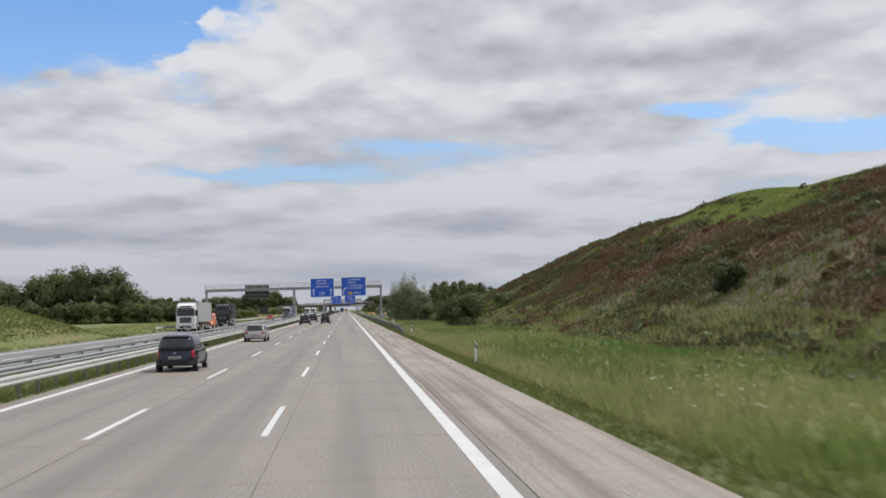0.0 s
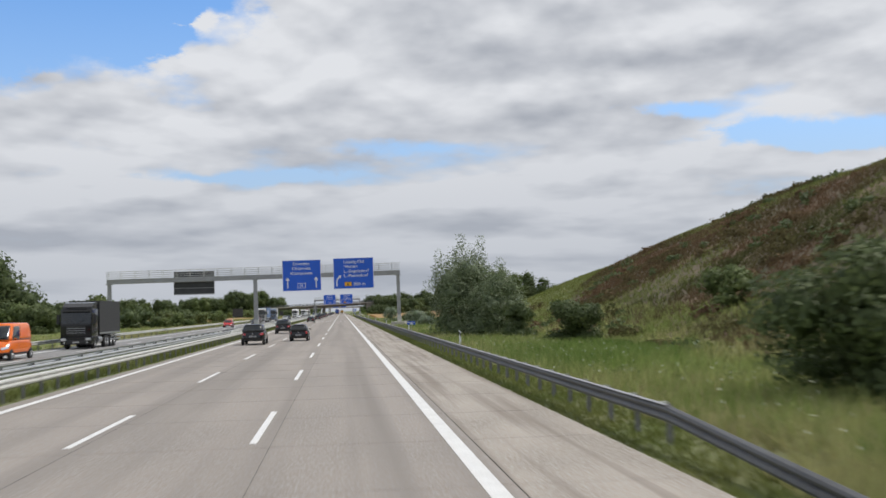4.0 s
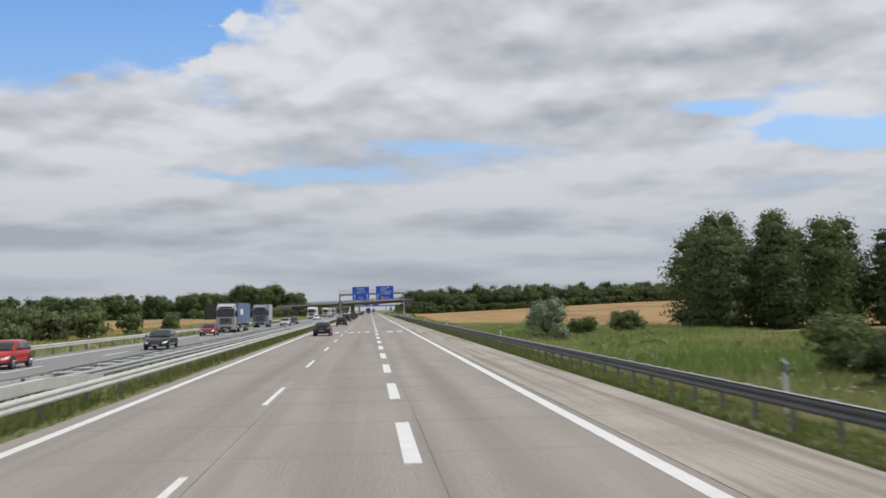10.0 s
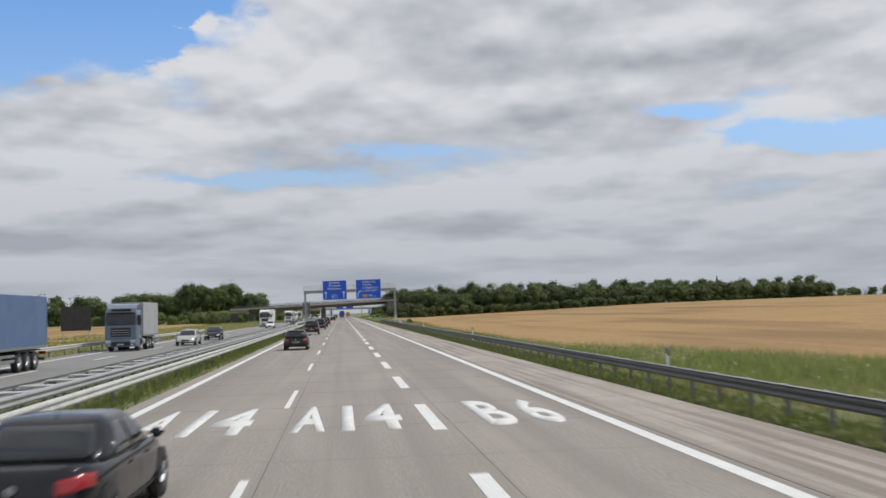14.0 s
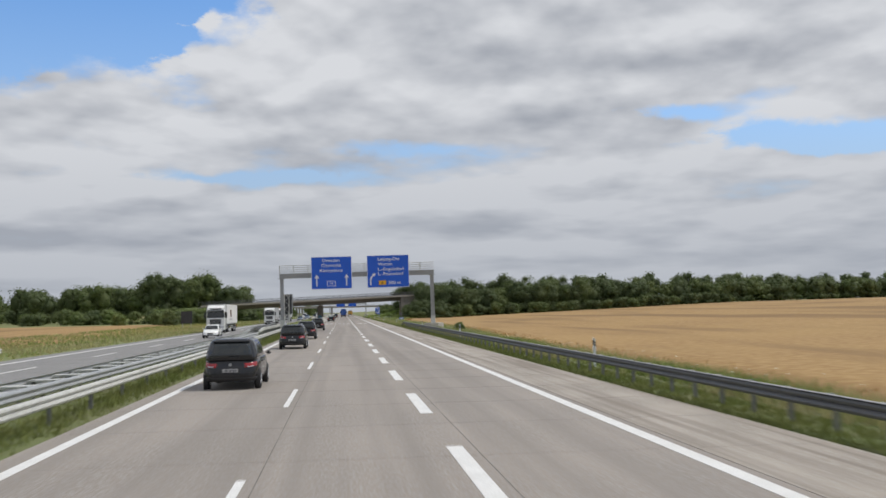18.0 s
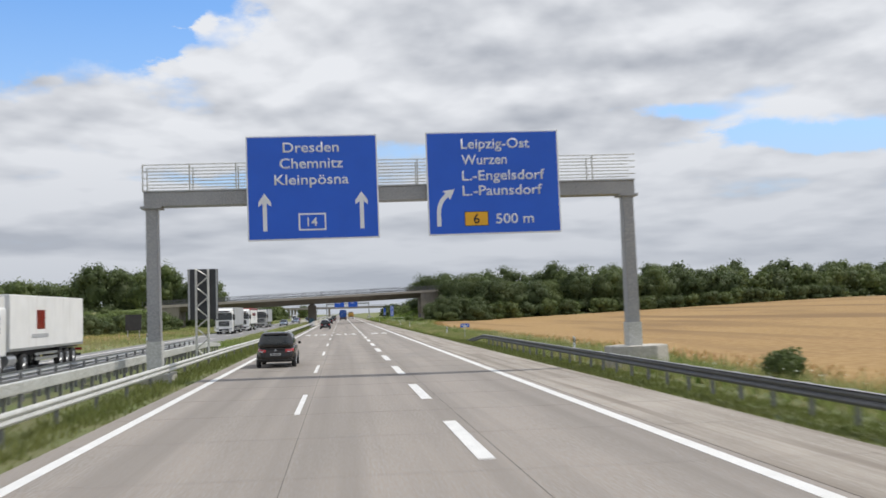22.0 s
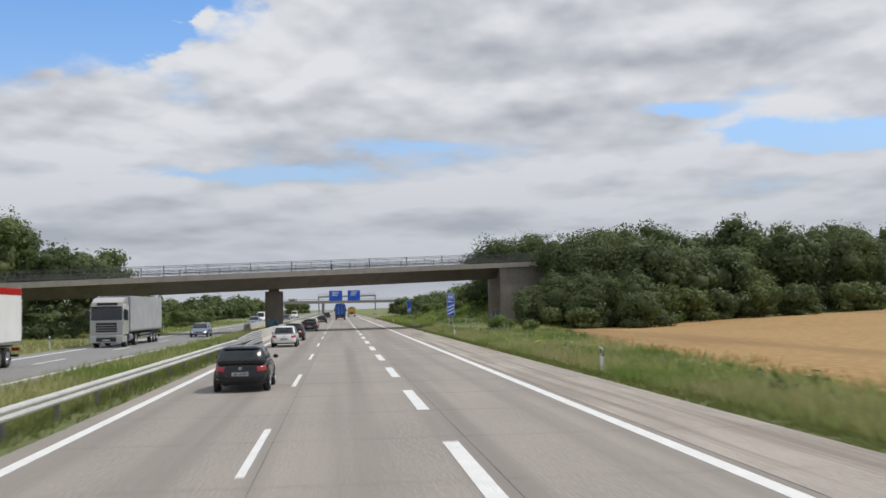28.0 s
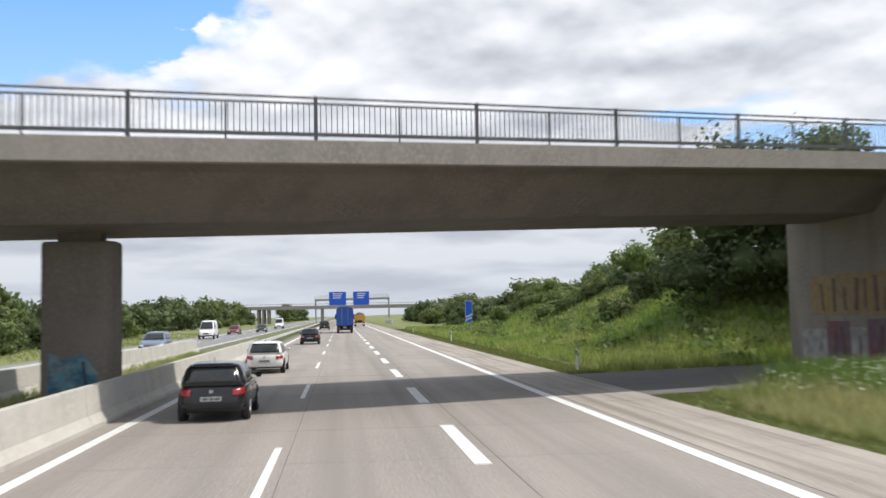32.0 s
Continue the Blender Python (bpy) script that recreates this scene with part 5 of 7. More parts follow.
plant("bush", "tall dark green bush between the meadow and the mound", "bush", 16.9, 154.0, 3.2, 3.2, "leaf_dark", 21, 12, 9000, 0.12, 0.05, 0.45, 0.08, group="bushes in the verge")
plant("bush", "broad dark green bush at the foot of the mound", "bush", 15.2, 114.5, 3.7, 5.6, "leaf_dark", 14, 14, 12000, 0.14, 0.05, 0.45, 0.1, group="bushes in the verge")
plant("bush", "dark round bush halfway up the brown mound", "bush", 28.6, 66.7, 2.0, 2.2, "leaf_dark", 15, 9, 3000, 0.17, 0.05, 0.5, 0.06, group="bushes in the verge")
plant("bush", "low shrub in the meadow below the mound", "bush", 26.0, 150.0, 2.2, 3.4, "leaf_mid", 16, 8, 2500, 0.17, 0.05, 0.5, 0.05, group="bushes in the verge")
for k, (x, y, h, w, mat) in enumerate(((30.5, 314.0, 10.8, 6.0, "leaf_dark"), (33.6, 319.0, 11.2, 6.6, "leaf_mid"), (36.6, 315.0, 11.0, 6.2, "leaf_dark"), (39.6, 322.0, 11.4, 6.8, "leaf_dark"), (42.6, 317.0, 10.4, 6.4, "leaf_mid"),
                                       (45.8, 321.0, 10.8, 6.6, "leaf_dark"), (49.2, 318.0, 9.2, 6.6, "leaf_dark"), (52.6, 321.0, 7.6, 5.2, "leaf_mid"), (56.6, 318.0, 5.6, 5.4, "leaf_mid"), (67.0, 332.0, 8.0, 4.4, "leaf_dark"),
                                       (76.0, 335.0, 8.4, 4.0, "leaf_mid"), (80.0, 337.0, 7.4, 4.2, "leaf_dark"), (32.2, 325.0, 10.2, 6.2, "leaf_mid"), (35.2, 327.0, 11.6, 6.4, "leaf_dark"),
                                       (38.4, 329.0, 10.6, 6.6, "leaf_dark"), (41.2, 326.0, 11.8, 6.2, "leaf_mid"), (44.4, 328.0, 10.2, 6.6, "leaf_dark"), (47.6, 326.0, 9.8, 6.2, "leaf_dark"))):
    plant("poplar", "dark green poplar in a dense group at the meadow's end", "tree", x, y, h, w, mat, 130 + k, 18, 6500, 0.18, 0.04, 0.4, 0.16, group="poplars at the meadow")
for k, (x, y, h, w, mat, lab) in enumerate(((12.0, 297.5, 3.3, 3.0, "leaf_silver", "pale silvery willow shrub beside the barrier"), (20.5, 307.0, 1.9, 2.6, "leaf_mid", "round green bush in front of the field"),
                                            (16.0, 303.0, 1.5, 2.4, "leaf_mid", "low green bush in the meadow"), (28.0, 338.0, 1.8, 2.4, "leaf_mid", "small rounded bush before the wheat"), (14.0, 257.0, 2.1, 2.6, "leaf_mid", "leafy green bush behind the barrier"),
                                            (13.6, 247.5, 2.2, 3.6, "leaf_silver", "pale grey-green shrub with long stems by the barrier"), (12.8, 252.0, 1.6, 1.8, "leaf_dark", "dark low bush near the gantry"),
                                            (12.5, 531.5, 1.15, 1.7, "leaf_mid", "small green bush at the field's edge"), (13.5, 228.5, 1.4, 2.6, "leaf_silver", "grey-green shrub in the meadow"),
                                            (17.5, 236.0, 1.2, 2.2, "leaf_mid", "rounded low bush in the grass"), (13.6, 729.5, 1.7, 2.6, "leaf_fresh", "tall green shrub in the verge before the bridge"),
                                            (15.7, 726.0, 1.1, 1.6, "leaf_fresh", "low shrub in the verge before the bridge"))):
    plant("bush", lab, "bush", x, y, h, w, mat, 60 + k, 9, 4000, 0.10, 0.04, 0.5, 0.04, group="bushes in the verge")


def wood(name, label, places, mats, seed, clumps, size, far_x=1e9):
    """A wood of many trees, each with trunk and an uneven crown, joined as one mass; coarser past far_x."""
    rng = np.random.default_rng(seed)
    vs, ts, mi, off = [], [], [], 0
    for x, y, h, w in places:
        z = float(height(x, y))
        ls = round_lobes(rng, h, w)
        v, t = leaf_cloud(rng, ls, (clumps if x > 36 or x < 0 or far_x > 1e8 else clumps * 2) if abs(x) < far_x else clumps // 4, (size if x > 36 or x < 0 or far_x > 1e8 else size * 0.72) if abs(x) < far_x else size * 1.8, shell=0.74)
        v = v + np.array([x, y, z - 0.2])
        tone = int(rng.integers(len(mats)))
        vs.append(v)
        ts.append(t + off)
        mi.append(np.full(len(t), tone))
        off += len(v)
        # the dense inner foliage behind the outer leaves
        for cx, cy, cz, sx, sy, sz in ls:
            bulge = 0.52 + 0.24 * rng.random(len(CORE_V))
            vs.append(CORE_V * bulge[:, None] * (sx, sy, sz) + (x + cx, y + cy, z + cz - 0.2))
            ts.append(CORE_T + off)
            mi.append(np.full(len(CORE_T), tone))
            off += len(CORE_V)
        a = np.linspace(0, 2 * math.pi, 6)[:-1]
        r = 0.02 * h
        ring = np.stack([np.cos(a) * r, np.sin(a) * r, np.zeros(5)], 1)
        tv = np.concatenate([ring + (x, y, z - 0.4), ring * 0.4 + (x, y, z + h * 0.7)])
        tt = np.array([(i, (i + 1) % 5, 5 + i) for i in range(5)] + [((i + 1) % 5, 5 + (i + 1) % 5, 5 + i) for i in range(5)])
        vs.append(tv)
        ts.append(tt + off)
        mi.append(np.full(10, len(mats)))
        off += len(tv)
    me = arrays(name, np.concatenate(vs), np.concatenate(ts), list(mats) + ["bark"], np.concatenate(mi))
    return tagged(new(name, me), label, "trees", kind="stuff")


rng = np.random.default_rng(5)
right_wood = []
for k in range(150):
    x = 22 + 250 * (k / 150) ** 1.2 + rng.normal() * 1.5
    d = rng.choice([-7.5, 0.0, 8.0], p=[0.45, 0.3, 0.25]) + rng.normal() * 1.5
    y = bridge_y(x) + (d if x > 34 else (-5.5 if d < 0 else 14.0 + d)) + 2
    hh = ((14.0 if x > 60 else 12.4) + 3.4 * rng.random()) if d >= 0 else ((10.4 if x > 60 else 8.8) + 3.4 * rng.random())
    hh = hh - float(height(x, y)) * 0.9
    if d < 0 and x < 27.5:
        continue
    right_wood.append((x, y, hh, 7.5 + 2.5 * rng.random()))
wood("right_wood", "dense dark green broadleaf wood along the bridge's bank", right_wood, ("leaf_dark", "leaf_mid", "leaf_dark"), 21, 3600, 0.29, 90)
front_bushes = [(23.6, 748.5, 3.6, 4.4), (25.8, 744.0, 3.8, 5.0), (25.6, 753.0, 5.4, 5.6), (28.5, 748.0, 5.6, 6.0), (30.5, 739.5, 3.8, 5.2), (24.5, 741.0, 2.2, 3.4), (32.5, 744.0, 5.8, 6.2), (28.2, 756.0, 5.0, 5.6), (22.2, 750.5, 3.0, 3.8), (23.2, 756.0, 4.2, 4.4), (22.0, 744.5, 2.2, 3.2), (21.4, 750.2, 5.6, 5.2), (20.2, 747.5, 3.8, 4.2), (23.2, 747.0, 6.2, 6.0), (26.5, 745.5, 6.4, 6.4)]
hedge = [(28 + 5.0 * k + rng.normal() * 1.2, bridge_y(28 + 5.0 * k) - 13.5 + rng.normal(), 3.2 + 1.6 * rng.random(), 5.2) for k in range(26)]
wood("right_hedge", "leafy shrubs along the foot of the wood", hedge, ("leaf_mid", "leaf_dark"), 22, 1300, 0.30)
wood("bank_shrubs", "dense green shrubs on the bank beside the wing wall", front_bushes, ("leaf_dark", "leaf_mid"), 29, 4600, 0.19)
left_wood = []
for k in range(110):
    x = -44 - 300 * (k / 110) ** 1.25 + rng.normal() * 2
    y = 782 + 34 * rng.random() - 0.05 * x
    left_wood.append((x, y, (16.5 if -78 < x < -49 else 12.0) + 3.6 * rng.random(), 8.5 + 3.5 * rng.random()))
wood("left_wood", "uneven dark green wood beyond the oncoming lanes", left_wood, ("leaf_dark", "leaf_mid", "leaf_dark"), 23, 2400, 0.42, 125)
start_trees = [(-57 - 6.5 * k + rng.normal() * 2, 268 + 8 * rng.random() + 0.6 * k, (14.5 if 0 < k < 4 else 10.5) + 2 * rng.random(), 12.5) for k in range(9)]
start_trees += [(-41 - 2.6 * k, 258 + 16 * rng.random(), 4.0 + 2.5 * rng.random(), 6.0) for k in range(18)]
wood("roadside_trees", "big dark round trees across the road", start_trees, ("leaf_dark", "leaf_mid"), 24, 3500, 0.41)
scrub = [(-42 - 90 * rng.random() ** 1.2, 285 + 125 * rng.random(), 2.4 + 2.6 * rng.random(), 5.0 + 2 * rng.random()) for k in range(85)]
scrub += [(-33 - 6 * rng.random(), 300 + 100 * rng.random(), 1.6 + 1.4 * rng.random(), 3.2) for k in range(14)]
wood("scrub", "low green bushes beyond the oncoming lanes", scrub, ("leaf_mid", "leaf_dark"), 25, 620, 0.36)
scrub = [(-38 - 30 * rng.random(), 660 + 60 * rng.random(), 2.0 + 2.5 * rng.random(), 4.0) for k in range(24)]
scrub += [(-43 - 60 * rng.random(), 716 + 14 * rng.random(), 3.0 + 2.6 * rng.random(), 4.6) for k in range(34)]
scrub += [(-30 - 8 * rng.random(), 738 + 160 * rng.random(), 1.4 + 2.4 * rng.random(), 3.4) for k in range(40)]
wood("scrub", "low green bushes beyond the oncoming lanes near the bridge", scrub, ("leaf_mid", "leaf_dark", "leaf_fresh"), 31, 1500, 0.21)
past = [(22 + 26 * rng.random(), 778 + 90 * rng.random(), 2.6 + 3.0 * rng.random(), 4.5) for k in range(40)]
past += [(16 + 8 * rng.random(), 790 + 110 * rng.random(), 1.2 + 1.4 * rng.random(), 2.8) for k in range(22)]
wood("bank_bushes", "mixed bushes on the grassy bank past the bridge", past, ("leaf_mid", "leaf_dark", "leaf_fresh"), 26, 1500, 0.20)
far = [(30 + 120 * rng.random(), 900 + 420 * rng.random(), 6 + 4 * rng.random(), 9) for k in range(55)]
far += [(19 + 24 * rng.random(), 905 + 190 * rng.random(), 3.5 + 3.5 * rng.random(), 6) for k in range(34)]
far += [(-36 - 130 * rng.random() ** 1.4, 800 + 320 * rng.random(), 4.5 + 4.5 * rng.random(), 8) for k in range(130)]
far += [(26 + 40 * rng.random(), 1100 + 24 * rng.random(), 6 + 3 * rng.random(), 8) for k in range(14)]
far += [(-66 - 40 * rng.random(), 1100 + 24 * rng.random(), 6 + 3 * rng.random(), 8) for k in range(12)]
far += [(-26 - 8 * rng.random(), 1180 + 300 * rng.random(), 7 + 3 * rng.random(), 8) for k in range(14)]
wood("far_trees", "distant trees along both sides past the bridge", far, ("leaf_dark", "leaf_mid"), 27, 520, 0.62)
skyline = [(120 + 720 * rng.random(), 1150 + 500 * rng.random(), 9 + 5 * rng.random(), 16) for k in range(90)]
skyline += [(-150 - 700 * rng.random(), 900 + 500 * rng.random(), 9 + 6 * rng.random(), 16) for k in range(90)]
wood("skyline_trees", "far tree line under the horizon", skyline, ("leaf_dark", "leaf_mid"), 28, 260, 1.5)


# ---- grass ----
def tufts(name, label, bounds, n, h0, h1, mat, seed, blades=5, width=0.02, keep=None, lean=0.35, bent=False):
    """Tufts of bent blades over a strip (x0, x1, y0, y1), thicker towards its start when keep says so."""
    rng = np.random.default_rng(seed)
    x0, x1, y0, y1 = bounds
    x, y = x0 + (x1 - x0) * rng.random(n), y0 + (y1 - y0) * rng.random(n)
    if keep is not None:
        k = keep(x, y, rng)
        x, y = x[k], y[k]
    z = height(x, y)
    n = len(x)
    x, y, z = (np.repeat(a, blades) for a in (x, y, z))
    m = n * blades
    x, y = x + rng.normal(size=m) * 0.06, y + rng.normal(size=m) * 0.06
    hh = h0 + (h1 - h0) * rng.random(m)
    a = rng.random(m) * 6.283
    w = width * (0.7 + 0.8 * rng.random(m))
    lx, ly = hh * lean * rng.normal(size=m), hh * lean * rng.normal(size=m)
    base = np.stack([x, y, z], 1)
    side = np.stack([np.cos(a) * w, np.sin(a) * w, np.zeros(m)], 1)
    mid = base + np.stack([lx * 0.35, ly * 0.35, hh * 0.6], 1)
    tip = base + np.stack([lx, ly, hh], 1)
    if bent:
        v = np.stack([base - side, base + side, mid + side * 0.4, tip], 1).reshape(-1, 3)
        i = np.arange(m) * 4
        t = np.concatenate([np.stack([i, i + 1, i + 2], 1), np.stack([i, i + 2, i + 3], 1)])
    else:
        v = np.stack([base - side, base + side, tip], 1).reshape(-1, 3)
        t = np.arange(m * 3).reshape(-1, 3)
    return tagged(new(name, arrays(name, v, t, mat)), label, "grass", kind="stuff")


def patchy(x, y):
    return np.sin(0.30 * x + 1.3 * np.sin(0.17 * y)) + np.sin(0.22 * y + 1.1 * np.sin(0.26 * x)) + 0.5 * np.sin(0.8 * x + 0.9 * y)


def clumped(scale, level):
    def keep(x, y, rng):
        f = np.sin(x * 1.7 * scale + 2 * np.sin(y * 0.9 * scale)) + np.sin(y * 1.1 * scale + 1.5 * np.sin(x * 1.3 * scale)) + 0.8 * rng.normal(size=len(x))
        return f > level
    return keep


tufts("verge_grass", "short green grass along the paving's edge", (6.9, 8.7, -5, 905), 66000, 0.05, 0.17, "grass_blade", 41, 5, 0.014, lambda x, y, rng: (y < bridge_y(x) - 0.6) | (y > bridge_y(x) + 10.1))
tufts("verge_grass", "short grass beside the paved strip under the bridge", (8.6, 18.5, 744, 775), 9000, 0.08, 0.35, "grass_meadow", 70, 5, 0.016, lambda x, y, rng: (y < bridge_y(x) - 0.6) | (y > bridge_y(x) + 10.1))
tufts("verge_weeds", "olive weeds close to the paving before the bridge", (7.6, 9.6, 585, 752), 14000, 0.15, 0.50, "grass_meadow", 71, 5, 0.015, clumped(0.3, -0.9))
tufts("dry_grass", "pale dry stalks close to the paving before the bridge", (7.8, 10.5, 585, 752), 9000, 0.20, 0.60, "grass_dry", 72, 4, 0.012, clumped(0.2, 0.2))
tufts("verge_grass", "short green grass along the left edge of the paving", (-11.0, -8.4, -5, 716), 14000, 0.05, 0.22, "grass_blade", 42, 4, 0.015)
tufts("rail_grass", "taller green grass under the median's crash barrier", (-9.9, -8.75, -5, 716), 15000, 0.15, 0.42, "grass_blade", 56, 4, 0.014)
tufts("median_grass", "weedy green grass in the median", (-14.0, -9.4, 585, 800), 9000, 0.15, 0.55, "grass_meadow", 43, 5, 0.02)
tufts("tall_grass", "tall green grass and weeds behind the barrier", (9.0, 15.0, -5, 753), 44000, 0.25, 0.80, "grass_meadow", 44, 5, 0.018, lambda x, y, rng: clumped(0.5, -1.2)(x, y, rng) & (x < field_edge(y) + 0.4 * rng.normal(size=len(x))))
tufts("dry_grass", "pale dry grass stalks in the verge", (7.7, 13.5, -5, 752), 60000, 0.20, 0.60, "grass_dry", 45, 5, 0.013, lambda x, y, rng: (clumped(0.16, 0.75)(x, y, rng) | (y < 104) & (x < 10.5) & clumped(0.2, -0.2)(x, y, rng)) & ((y < 104) | (x > 8.6)) & (x < field_edge(y)))
tufts("verge_weeds", "mid-green weeds between the dry grass in the verge", (7.8, 12.0, -5, 105), 16000, 0.15, 0.50, "grass_meadow", 64, 6, 0.018, clumped(0.3, -0.6))
tufts("meadow", "lush green meadow at the foot of the mound", (13.0, 26.0, -5, 330), 34000, 0.2, 0.7, "grass_meadow", 46, 4, 0.024, clumped(0.3, -1.2))
tufts("wheat", "ripe golden wheat along the field's edge", (10.5, 26.0, 330, 735), 60000, 0.10, 0.30, "wheat_stalk", 55, 5, 0.012, lambda x, y, rng: (x > field_edge(y) - 0.2) & (x - field_edge(y) < 3 * rng.random(len(x)) ** 2))
tufts("lush_weeds", "clumps of tall lush green weeds in the verge", (9.4, 18.5, -5, 330), 46000, 0.30, 0.80, "grass_lush", 59, 5, 0.022, clumped(0.13, 0.75))
tufts("lush_weeds", "clumps of lush green weeds along the field and before the bridge", (9.2, 15.0, 330, 752), 26000, 0.30, 0.75, "grass_lush", 69, 5, 0.020, lambda x, y, rng: clumped(0.17, 0.9)(x, y, rng) & (x < field_edge(y) - 0.3))
tufts("meadow", "green grass between the barrier and the wheat", (13.5, 30.0, 300, 376), 13000, 0.25, 0.7, "grass_meadow", 60, 5, 0.022, lambda x, y, rng: x < field_edge(y) + 0.5 * rng.normal(size=len(x)))
tufts("meadow", "green grass before the bridge's bank", (13.0, 26.0, 655, 757), 15000, 0.2, 0.65, "grass_meadow", 61, 5, 0.022, lambda x, y, rng: (x < field_edge(y) + 0.5 * rng.normal(size=len(x))) & (y < bridge_y(x) - 1.5))
tufts("dry_grass", "pale dry grass before the bridge's bank", (12.0, 26.0, 655, 757), 9000, 0.2, 0.6, "grass_dry", 62, 4, 0.018, lambda x, y, rng: (x < field_edge(y)) & (y < bridge_y(x) - 1.5) & clumped(0.25, 0.6)(x, y, rng))
tufts("bank_grass", "rough grass on the bank beside the wing wall", (18.6, 34.0, 735, 772), 9000, 0.2, 0.6, "grass_bank", 63, 5, 0.025, lambda x, y, rng: (y < bridge_y(x) - 0.1) & (y > bridge_y(x) - 20))
tufts("heath", "brown dead weeds and heather over the mound", (18.0, 56.0, -5, 225), 95000, 0.22, 0.55, "heath_blade", 47, 4, 0.026, lambda x, y, rng: heathy(x, y) & (patchy(x, y) < 0.8 + 0.3 * rng.normal(size=len(x))))
tufts("mound_grass", "green grass patches on the mound", (18.0, 60.0, -5, 300), 70000, 0.2, 0.45, "grass_blade", 48, 4, 0.028, lambda x, y, rng: ~heathy(x, y) | (patchy(x, y) > 0.5 + 0.3 * rng.normal(size=len(x))))
tufts("crown_grass", "pale green grass on the mound's crown", (43.0, 62.0, 88, 130), 9000, 0.15, 0.4, "grass_bank", 68, 5, 0.03, lambda x, y, rng: ~heathy(x, y))
tufts("bank_grass", "sunlit grass on the bank past the bridge", (9.0, 30.0, 755, 905), 28000, 0.25, 0.8, "grass_bank", 49, 4, 0.04, lambda x, y, rng: y > bridge_y(x) + 10.4 + 0.6 * rng.normal(size=len(x)))
tufts("far_verge_grass", "rough grass across the road", (-45.0, -23.2, 40, 900), 34000, 0.12, 0.45, "grass_meadow", 50, 4, 0.03, clumped(0.2, -0.8))
tufts("left_mound_grass", "green grass over the low mound across the road", (-46.0, -22.75, 62, 116), 12000, 0.12, 0.35, "grass_blade", 58, 5, 0.03)
tufts("far_verge_grass", "pale dry grass across the road", (-34.0, -23.2, 200, 740), 20000, 0.12, 0.45, "grass_dry", 57, 3, 0.025, clumped(0.13, 0.2))


def weed_clumps(name, label, bounds, n, mats, seed, keep, lo, hi):
    """Low leafy mounds of weeds scattered over a slope, joined as one mass."""
    rng = np.random.default_rng(seed)
    x0, x1, y0, y1 = bounds
    x, y = x0 + (x1 - x0) * rng.random(n), y0 + (y1 - y0) * rng.random(n)
    k = keep(x, y, rng)
    x, y = x[k], y[k]
    vs, ts, mi, off = [], [], [], 0
    for a, b, c in zip(x, y, height(x, y)):
        w, h = lo + (hi - lo) * rng.random(), (lo + (hi - lo) * rng.random()) * 0.55
        v, t = leaf_cloud(rng, [(a, b, c + h * 0.4, w, w * 1.3, h)], 70, 0.24, shell=0.35)
        vs.append(v)
        ts.append(t + off)
        mi.append(np.full(len(t), int(rng.integers(len(mats)))))
        off += len(v)
    me = arrays(name, np.concatenate(vs), np.concatenate(ts), list(mats), np.concatenate(mi))
    return tagged(new(name, me), label, "weeds", kind="stuff")


weed_clumps("mound_weeds", "dark mounds of weeds and brambles over the brown slope", (18.5, 52.0, -5, 215), 1500, ("leaf_dark", "heath_blade", "heath_blade"), 65,
            lambda x, y, rng: patchy(x * 1.3, y * 0.8) > 0.1 + 0.5 * rng.normal(size=len(x)), 0.35, 1.1)
weed_clumps("verge_weeds", "rounded green weeds in the meadow below the mound", (11.0, 24.0, -5, 330), 420, ("leaf_mid", "leaf_fresh", "leaf_fresh"), 66,
            lambda x, y, rng: clumped(0.25, 0.4)(x, y, rng), 0.3, 0.8)
weed_clumps("verge_weeds", "rounded green weeds between the road and the bridge's bank", (9.5, 20.0, 590, 752), 160, ("leaf_mid", "leaf_fresh", "grass_bank"), 67,
            lambda x, y, rng: (x < field_edge(y)) & (y < bridge_y(x) - 3), 0.3, 0.75)
weed_clumps("bank_weeds", "lush rounded weeds on the bank past the bridge", (11.0, 30.0, 768, 890), 420, ("leaf_fresh", "leaf_mid", "grass_lush"), 75,
            lambda x, y, rng: y > bridge_y(x) + 12, 0.5, 1.4)


def umbels(name, bounds, n, seed, lift=0.0):
    rng = np.random.default_rng(seed)
    x0, x1, y0, y1 = bounds
    x, y = x0 + (x1 - x0) * rng.random(n), y0 + (y1 - y0) * rng.random(n)
    k = clumped(0.4, 0.4)(x, y, rng) & (x < field_edge(y) - 0.5)
    x, y = x[k], y[k]
    z = height(x, y) + 0.45 + lift + 0.45 * rng.random(len(x))
    r = 0.012 + 0.022 * rng.random(len(x))
    a = np.linspace(0, 2 * math.pi, 7)[:-1]
    ring = np.stack([np.cos(a), np.sin(a), np.zeros(6)], 1)
    v = np.concatenate([np.stack([x, y, z + 0.03], 1)[:, None, :], np.stack([x, y, z], 1)[:, None, :] + ring[None] * r[:, None, None]], 1).reshape(-1, 3)
    i = np.arange(len(x)) * 7
    t = np.concatenate([np.stack([i, i + 1 + q, i + 1 + (q + 1) % 6], 1) for q in range(6)])
    return tagged(new(name, arrays(name, v, t, "flower_white")), "white flat flower heads of wild carrot among the grass", "flowers", kind="stuff")


umbels("wild_flowers", (8.8, 14.5, -5, 754), 6500, 51)
umbels("wild_flowers", (9.2, 14.0, 725, 755), 1600, 53)
tufts("tall_grass", "tall weeds beside the paved strip before the bridge", (9.2, 17.0, 738, 755.5), 3000, 0.3, 0.95, "grass_meadow", 54, 6, 0.016)
umbels("wild_flowers", (13, 20, -5, 300), 900, 52)
